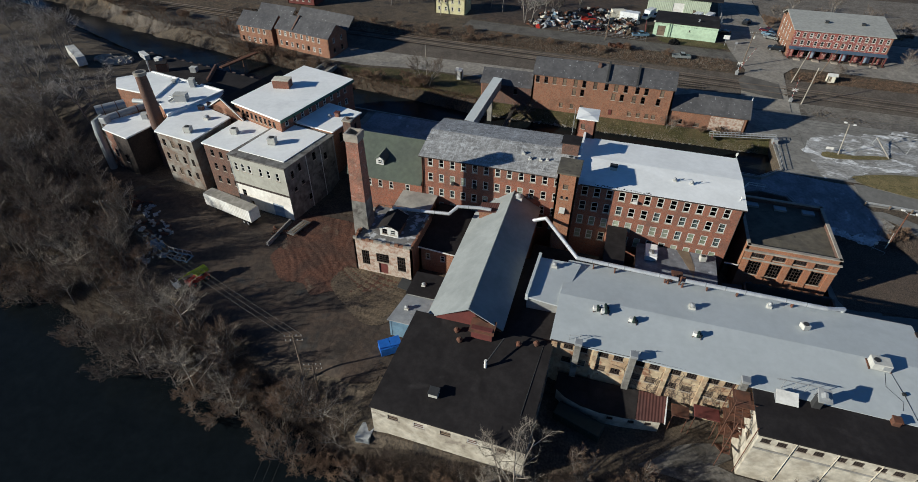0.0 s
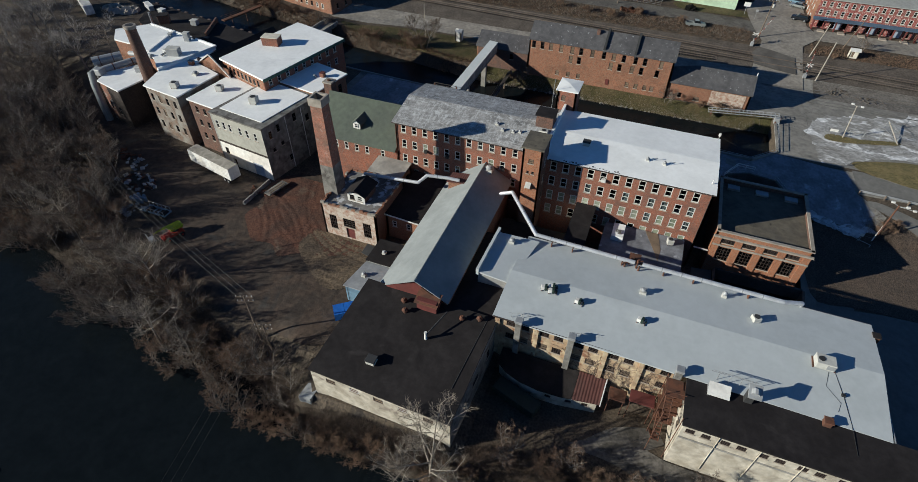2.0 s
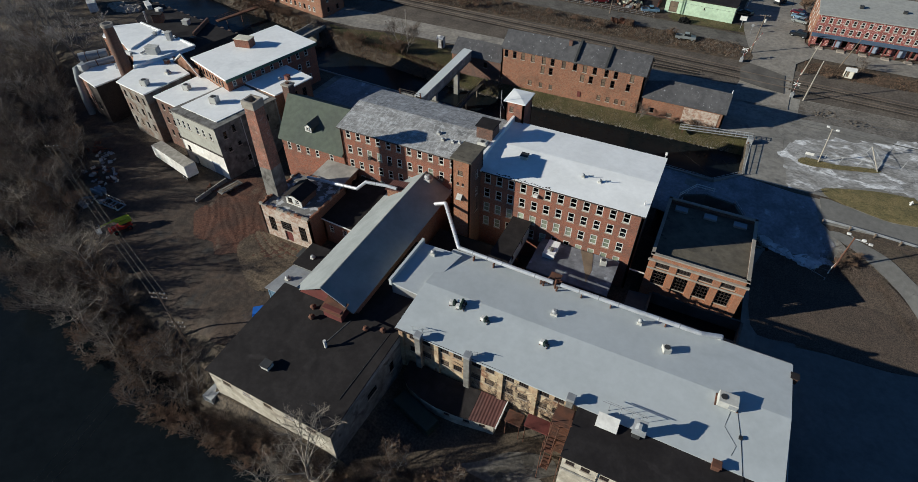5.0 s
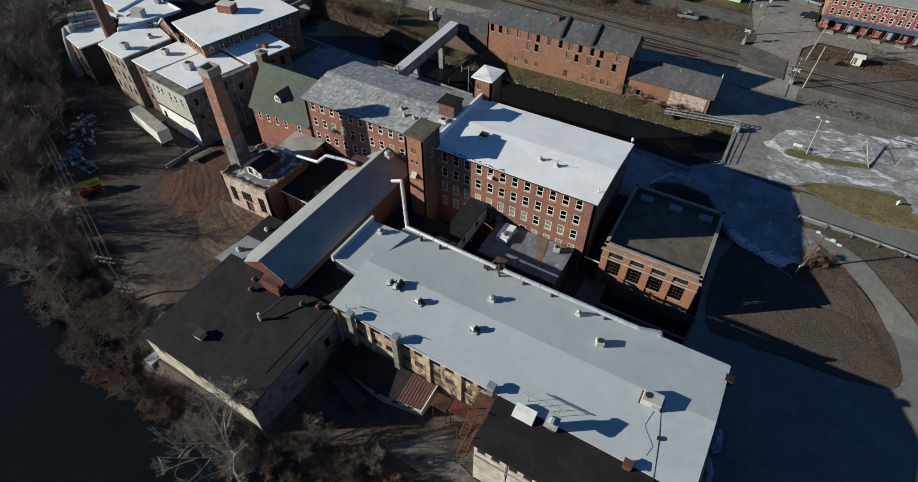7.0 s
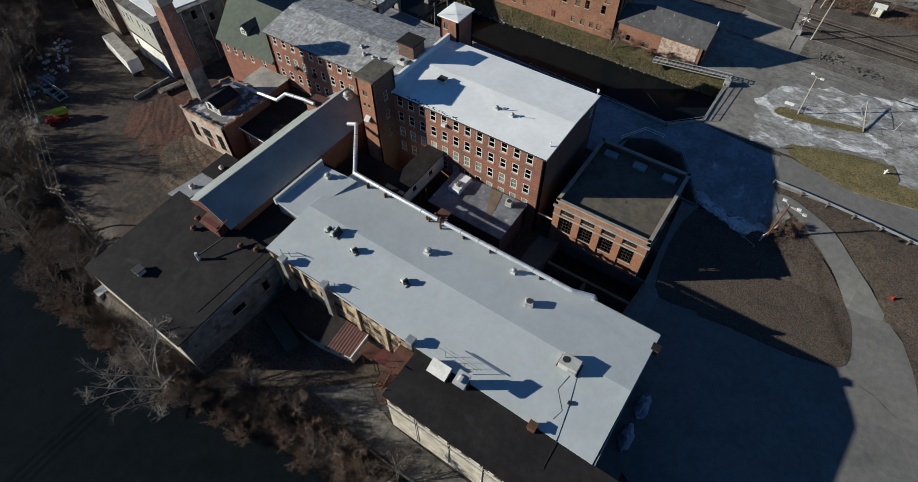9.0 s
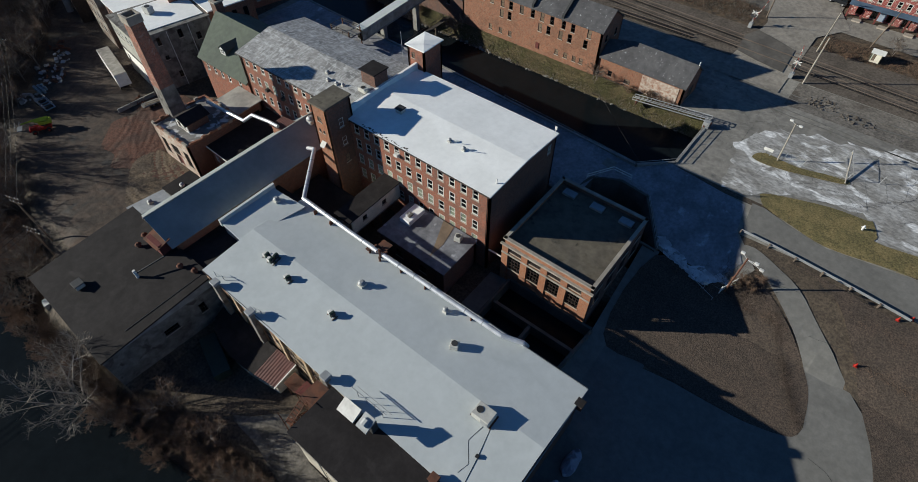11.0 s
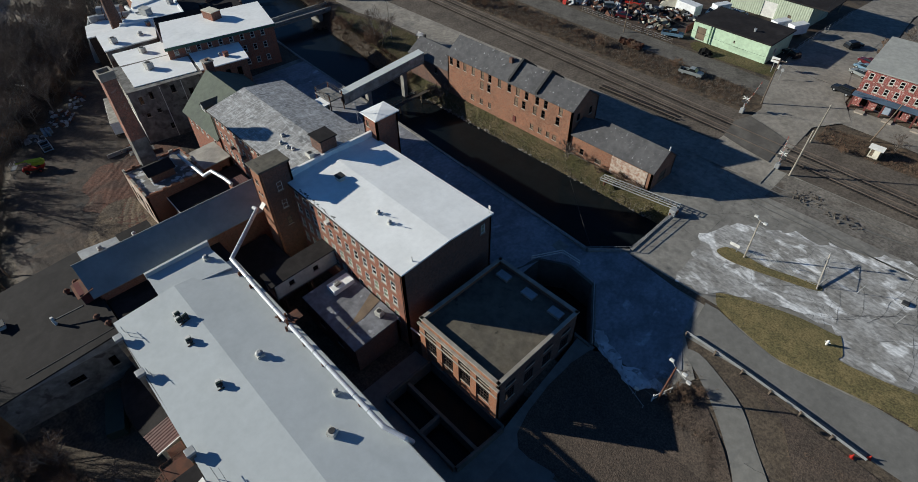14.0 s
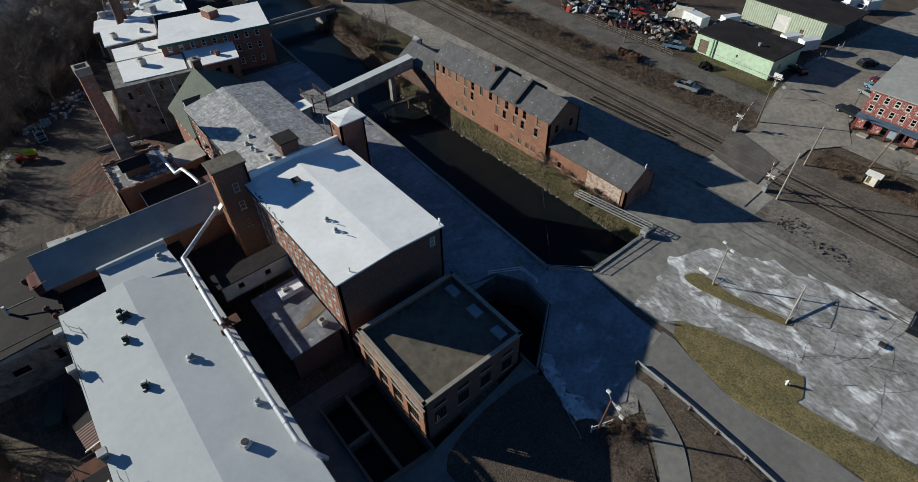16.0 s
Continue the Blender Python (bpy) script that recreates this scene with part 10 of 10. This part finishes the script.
def far_woods(name, n, seed, label, place):
    """Woods too far off to count, as one object of trunks and twigs."""
    r = random.Random(seed)
    kinds = [tree_meshes(40 + k, 12, 0.8, BARK, TWIGGREY, 0.3, 0.1, 1) for k in range(3)]
    sets = [[(np.array([v.co for v in me.vertices]), [tuple(p.vertices) for p in me.polygons]) for me in k] for k in kinds]
    vs, fs, idx, base = [], [], [], 0
    for _ in range(n):
        x, y = place(r)
        s, a = r.uniform(0.8, 1.25), r.uniform(0, 6.28)
        turn = np.array(((math.cos(a), math.sin(a), 0), (-math.sin(a), math.cos(a), 0), (0, 0, 1))) * s
        for which, (co, polys) in enumerate(r.choice(sets)):
            vs.append(co @ turn + np.array((x, y, height(x, y) - 0.15)))
            fs.extend(tuple(v + base for v in p) for p in polys)
            idx.extend([which] * len(polys))
            base += len(co)
    me = bpy.data.meshes.new(name)
    me.from_pydata(np.concatenate(vs).tolist(), [], fs)
    me.materials.append(BARK)
    me.materials.append(TWIGGREY)
    me.polygons.foreach_set("material_index", idx)
    return tagged(new(name, me), label, "woods", kind="stuff")


def upstream(r):
    x = r.uniform(-330, -126)
    lo = line_at(BANK, x) + 1
    hi = line_at(SOUTH_BANK, x) - 8 if x < -170 else 104 + (-126 - x) * 0.28
    return x, r.uniform(lo, max(lo + 5, hi))


far_woods("river_woods", 190, 51, "bare grey woods along the river upstream", upstream)
plant(2, -170.0, 131.0, 1.25, 10)
plant(2, -166.0, 126.0, 1.1, 70)
for px, py, s in ((-60.5, 45.0, 0.95), (-54, 36.5, 1.0), (-88, 50, 0.9), (-70, 42.5, 0.8), (-3.5, 31.8, 1.3), (-47, 35.5, 0.7)):
    plant(4, px, py, s * 1.1, tr.uniform(0, 360))
# in front of the tar-roofed building and the white shed
for i in range(18):
    px = -24 + 3.3 * i + tr.uniform(-1, 1)
    plant(tr.choice((1, 3, 5, 5)), px, line_at(BANK, px) + tr.uniform(0.6, 3.2 if px < 2 else 5), tr.uniform(0.6, 0.9), tr.uniform(0, 360))
for px, py in ((18, 38.5), (22, 38.6), (14, 39.5), (11, 38.5), (25, 38.4), (6, 38)):
    plant(tr.choice((3, 5)), px, py, tr.uniform(0.6, 0.85), tr.uniform(0, 360))
# beyond the canal
plant(1, -50.6, 138.6, 1.25, 40)
for px, py, k, s in ((16.2, 133.9, 1, 0.6), (-19.5, 133.4, 1, 0.55), (-21.5, 132.6, 3, 0.6), (-33, 132.8, 5, 0.8), (28.5, 134.4, 5, 0.6), (31.5, 134.2, 5, 0.55), (24, 134.4, 5, 0.45), (62.4, 175.3, 1, 0.5), (55.5, 169.2, 5, 0.4)):
    plant(k, px, py, s, tr.uniform(0, 360))
far_woods("railway_woods", 70, 52, "bare grey woods beyond the railway", lambda r: (r.uniform(-230, -26), r.uniform(189, 230)))
for _ in range(14):
    plant(tr.choice((0, 1, 2)), tr.uniform(-60, 0), tr.uniform(204, 250), tr.uniform(0.7, 1.0), tr.uniform(0, 360))
for _ in range(46):
    px = tr.uniform(-260, -80)
    plant(tr.choice((3, 5, 5, 1)), px, line_at(NORTH_BANK, px) + tr.uniform(2, 11 if px < -126 else 4), tr.uniform(0.5, 0.9), tr.uniform(0, 360))
for _ in range(26):
    plant(5, tr.uniform(-120, 32), tr.uniform(171.8, 178.6), tr.uniform(0.35, 0.65), tr.uniform(0, 360))
for _ in range(9):
    plant(5, tr.uniform(-80, -50), tr.uniform(137.5, 140.5), tr.uniform(0.6, 0.95), tr.uniform(0, 360))
for px, py, k, sc in ((48.6, 211.5, 5, 0.7), (50.5, 214.0, 5, 0.8), (47.8, 216.5, 5, 0.7), (52.0, 222, 1, 0.7), (64, 216, 1, 0.9), (78, 214, 0, 0.9), (88, 210, 1, 0.8), (83.0, 186.0, 1, 0.7), (70, 226, 2, 0.9), (58, 230, 0, 0.9)):
    plant(k, px, py, sc, tr.uniform(0, 360))
for px, py in ((59.5, 103.5), (60.6, 102.6), (61.6, 104.4), (58.6, 102.2)):
    plant(5, px, py, 0.36, tr.uniform(0, 360))


def brush(name, areas, n, lo, hi, mat, label, seed, width=0.02, category="undergrowth"):
    """Dense dead stems as one object; areas: functions that give a place."""
    r = random.Random(seed)
    vs, fs = [], []
    for _ in range(n):
        x, y = areas(r)
        z = height(x, y) - 0.05
        for _ in range(3):
            h = r.uniform(lo, hi)
            tip = Vector((x + r.uniform(-0.7, 0.7) * h, y + r.uniform(-0.7, 0.7) * h, z + h * r.uniform(0.5, 1.0)))
            a = r.uniform(0, 6.28)
            dx, dy = math.cos(a) * width, math.sin(a) * width
            bx, by = x + r.uniform(-0.3, 0.3), y + r.uniform(-0.3, 0.3)
            k = len(vs)
            vs.extend([(bx - dx, by - dy, z), (bx + dx, by + dy, z), (tip.x, tip.y, tip.z), (bx + dy, by - dx, z), (bx - dy, by + dx, z)])
            fs.extend([(k, k + 1, k + 2), (k + 3, k + 4, k + 2)])
    me = bpy.data.meshes.new(name)
    me.from_pydata(vs, [], fs)
    me.materials.append(mat)
    return tagged(new(name, me), label, category, kind="stuff")


def on_bank(r):
    x = r.uniform(-140, 30)
    lo = line_at(BANK, x) + 0.3
    hi = line_at(YARD_EDGE, x) if x < -27 else lo + (3.5 if x < 2 else 6.5)
    return x, r.uniform(lo, hi)


brush("bank_undergrowth", on_bank, 42000, 0.4, 2.3, TWIG, "tangled brown undergrowth on the river bank", 61, 0.014)
brush("bank_undergrowth", on_bank, 16000, 0.4, 1.7, TWIGRED, "rusty brambles on the river bank", 62, 0.016)
brush("bank_undergrowth", lambda r: (lambda x: (x, line_at(BANK, x) + r.uniform(0.4, 4.6 if x < 0 else 6.0)))(r.uniform(-30, 34)), 11000, 0.3, 1.5, TWIG, "matted brown brush below the tar-roofed building", 87, 0.018)
brush("railway_scrub", lambda r: (r.uniform(-140, 34), r.uniform(171.4, 179.0)), 5200, 0.3, 1.2, TWIGRED, "dead brown scrub along the railway", 63, 0.035)
brush("railway_scrub", lambda r: (r.uniform(-140, 34), r.uniform(171.4, 179.3)), 3600, 0.3, 1.2, TWIGPALE, "bleached grass along the railway", 64, 0.035)
brush("verge_scrub", lambda r: (r.uniform(50, 110), r.uniform(169.8, 175.4)), 2600, 0.3, 1.0, TWIGRED, "dead scrub beside the level crossing", 65, 0.035)
brush("canal_scrub", lambda r: (r.uniform(-36, 38), 131.0 + abs(r.gauss(0, 1.4))), 3200, 0.2, 0.8, TWIGPALE, "bleached grass tufts on the canal bank", 66, 0.03)
brush("canal_scrub", lambda r: (lambda x: (x, line_at(NORTH_BANK, x) + r.uniform(0.5, 13 if x < -126 else 5)))(r.uniform(-260, -36)), 9000, 0.4, 1.6, TWIGRED, "brown brambles along the upper canal", 67, 0.035)
brush("lamp_post_weeds", lambda r: (60 + r.gauss(0, 1.8), 102.6 + r.gauss(0, 1.6)), 700, 0.3, 1.0, TWIG, "dry weeds round the lamp post", 68, 0.025)
brush("drive_verge_weeds", lambda r: (lambda t: (65.0 + 8.6 * t + r.gauss(0, 0.4), 101.5 - 13.5 * t + r.gauss(0, 0.5)))(r.random()), 1100, 0.2, 0.8, TWIG, "dry weeds along the drive", 69, 0.025)

def inside_poly(poly):
    x0, x1 = min(p[0] for p in poly), max(p[0] for p in poly)
    y0, y1 = min(p[1] for p in poly), max(p[1] for p in poly)

    def place(r):
        while True:
            x, y = r.uniform(x0, x1), r.uniform(y0, y1)
            if in_poly(x, y, poly):
                return x, y
    return place


STRAW = material("dry_straw_grass", (0.35, 0.285, 0.13), (0.235, 0.195, 0.088), mix=1.0, scale=3, bump=0)
LEAF = material("dry_fallen_leaves", (0.17, 0.115, 0.08), (0.09, 0.068, 0.053), mix=1.0, scale=9, bump=0)
SEDGE = material("dull_green_blades", (0.085, 0.082, 0.032), (0.13, 0.11, 0.055), mix=1.0, scale=3, bump=0)
brush("island_grass", inside_poly(ISL2), 9000, 0.08, 0.3, STRAW, "matted dry grass of the island", 81, 0.03, "grass")
brush("island_grass", inside_poly(ISL1), 1500, 0.08, 0.3, STRAW, "matted dry grass under the lot lamp", 82, 0.03, "grass")
brush("slope_litter", inside_poly(HILL), 12000, 0.06, 0.26, LEAF, "fallen brown leaves on the gravel slope", 83, 0.045, "leaf litter")
brush("slope_litter", inside_poly(HILL2), 12000, 0.06, 0.26, LEAF, "fallen brown leaves beside the access road", 84, 0.045, "leaf litter")
brush("bank_grass", lambda r: (r.uniform(-34, 40), r.uniform(132.2, 135.0)), 7000, 0.1, 0.4, SEDGE, "rough green grass above the canal", 85, 0.03, "grass")
brush("lawn_grass", inside_poly(LAWN), 8000, 0.1, 0.35, SEDGE, "tufted dull lawn grass", 86, 0.035, "grass")

# ---- climbing vines on the stone wall ----
r = random.Random(77)
bm = bmesh.new()
for _ in range(60):
    u, z = r.uniform(10, 25), -11.2
    a = 1.57
    for _ in range(r.randint(8, 16)):
        a = 1.57 + (a - 1.57) * 0.7 + r.uniform(-0.7, 0.7)
        nu, nz = u + math.cos(a) * 0.55, min(-2.9, z + math.sin(a) * 0.55)
        y = 52.9 - (u + 1.2) * 0.0176 - 0.06
        tube(bm, [(u, y, z), (nu, y, nz)], 0.03, 3, 0.02, False)
        if r.random() < 0.6:
            tube(bm, [(nu, y, nz), (nu + r.uniform(-0.7, 0.7), y - 0.05, nz + r.uniform(-0.1, 0.6))], 0.018, 3, 0.01, False)
        u, z = nu, nz
tagged(put("climbing_vines", bm, TWIG), "leafless climbing vines on the stone wall", "vines", kind="stuff")

# ---- ice on the river ----
r = random.Random(33)
for i in range(14):
    x, y = (-150 + r.uniform(-22, 22), 59 + r.uniform(-6, 1)) if i else (-62.5, 10.6)
    bm = bmesh.new()
    pts = [(x + math.cos(6.28 * k / 7) * r.uniform(0.8, 3.0), y + math.sin(6.28 * k / 7) * r.uniform(0.6, 1.6)) for k in range(7)]
    prism(bm, pts, -16.9, -16.55)
    tagged(put("ice_floe", bm, MEMBRANE), "pale ice floe on the dark river", "ice", "ice floes")
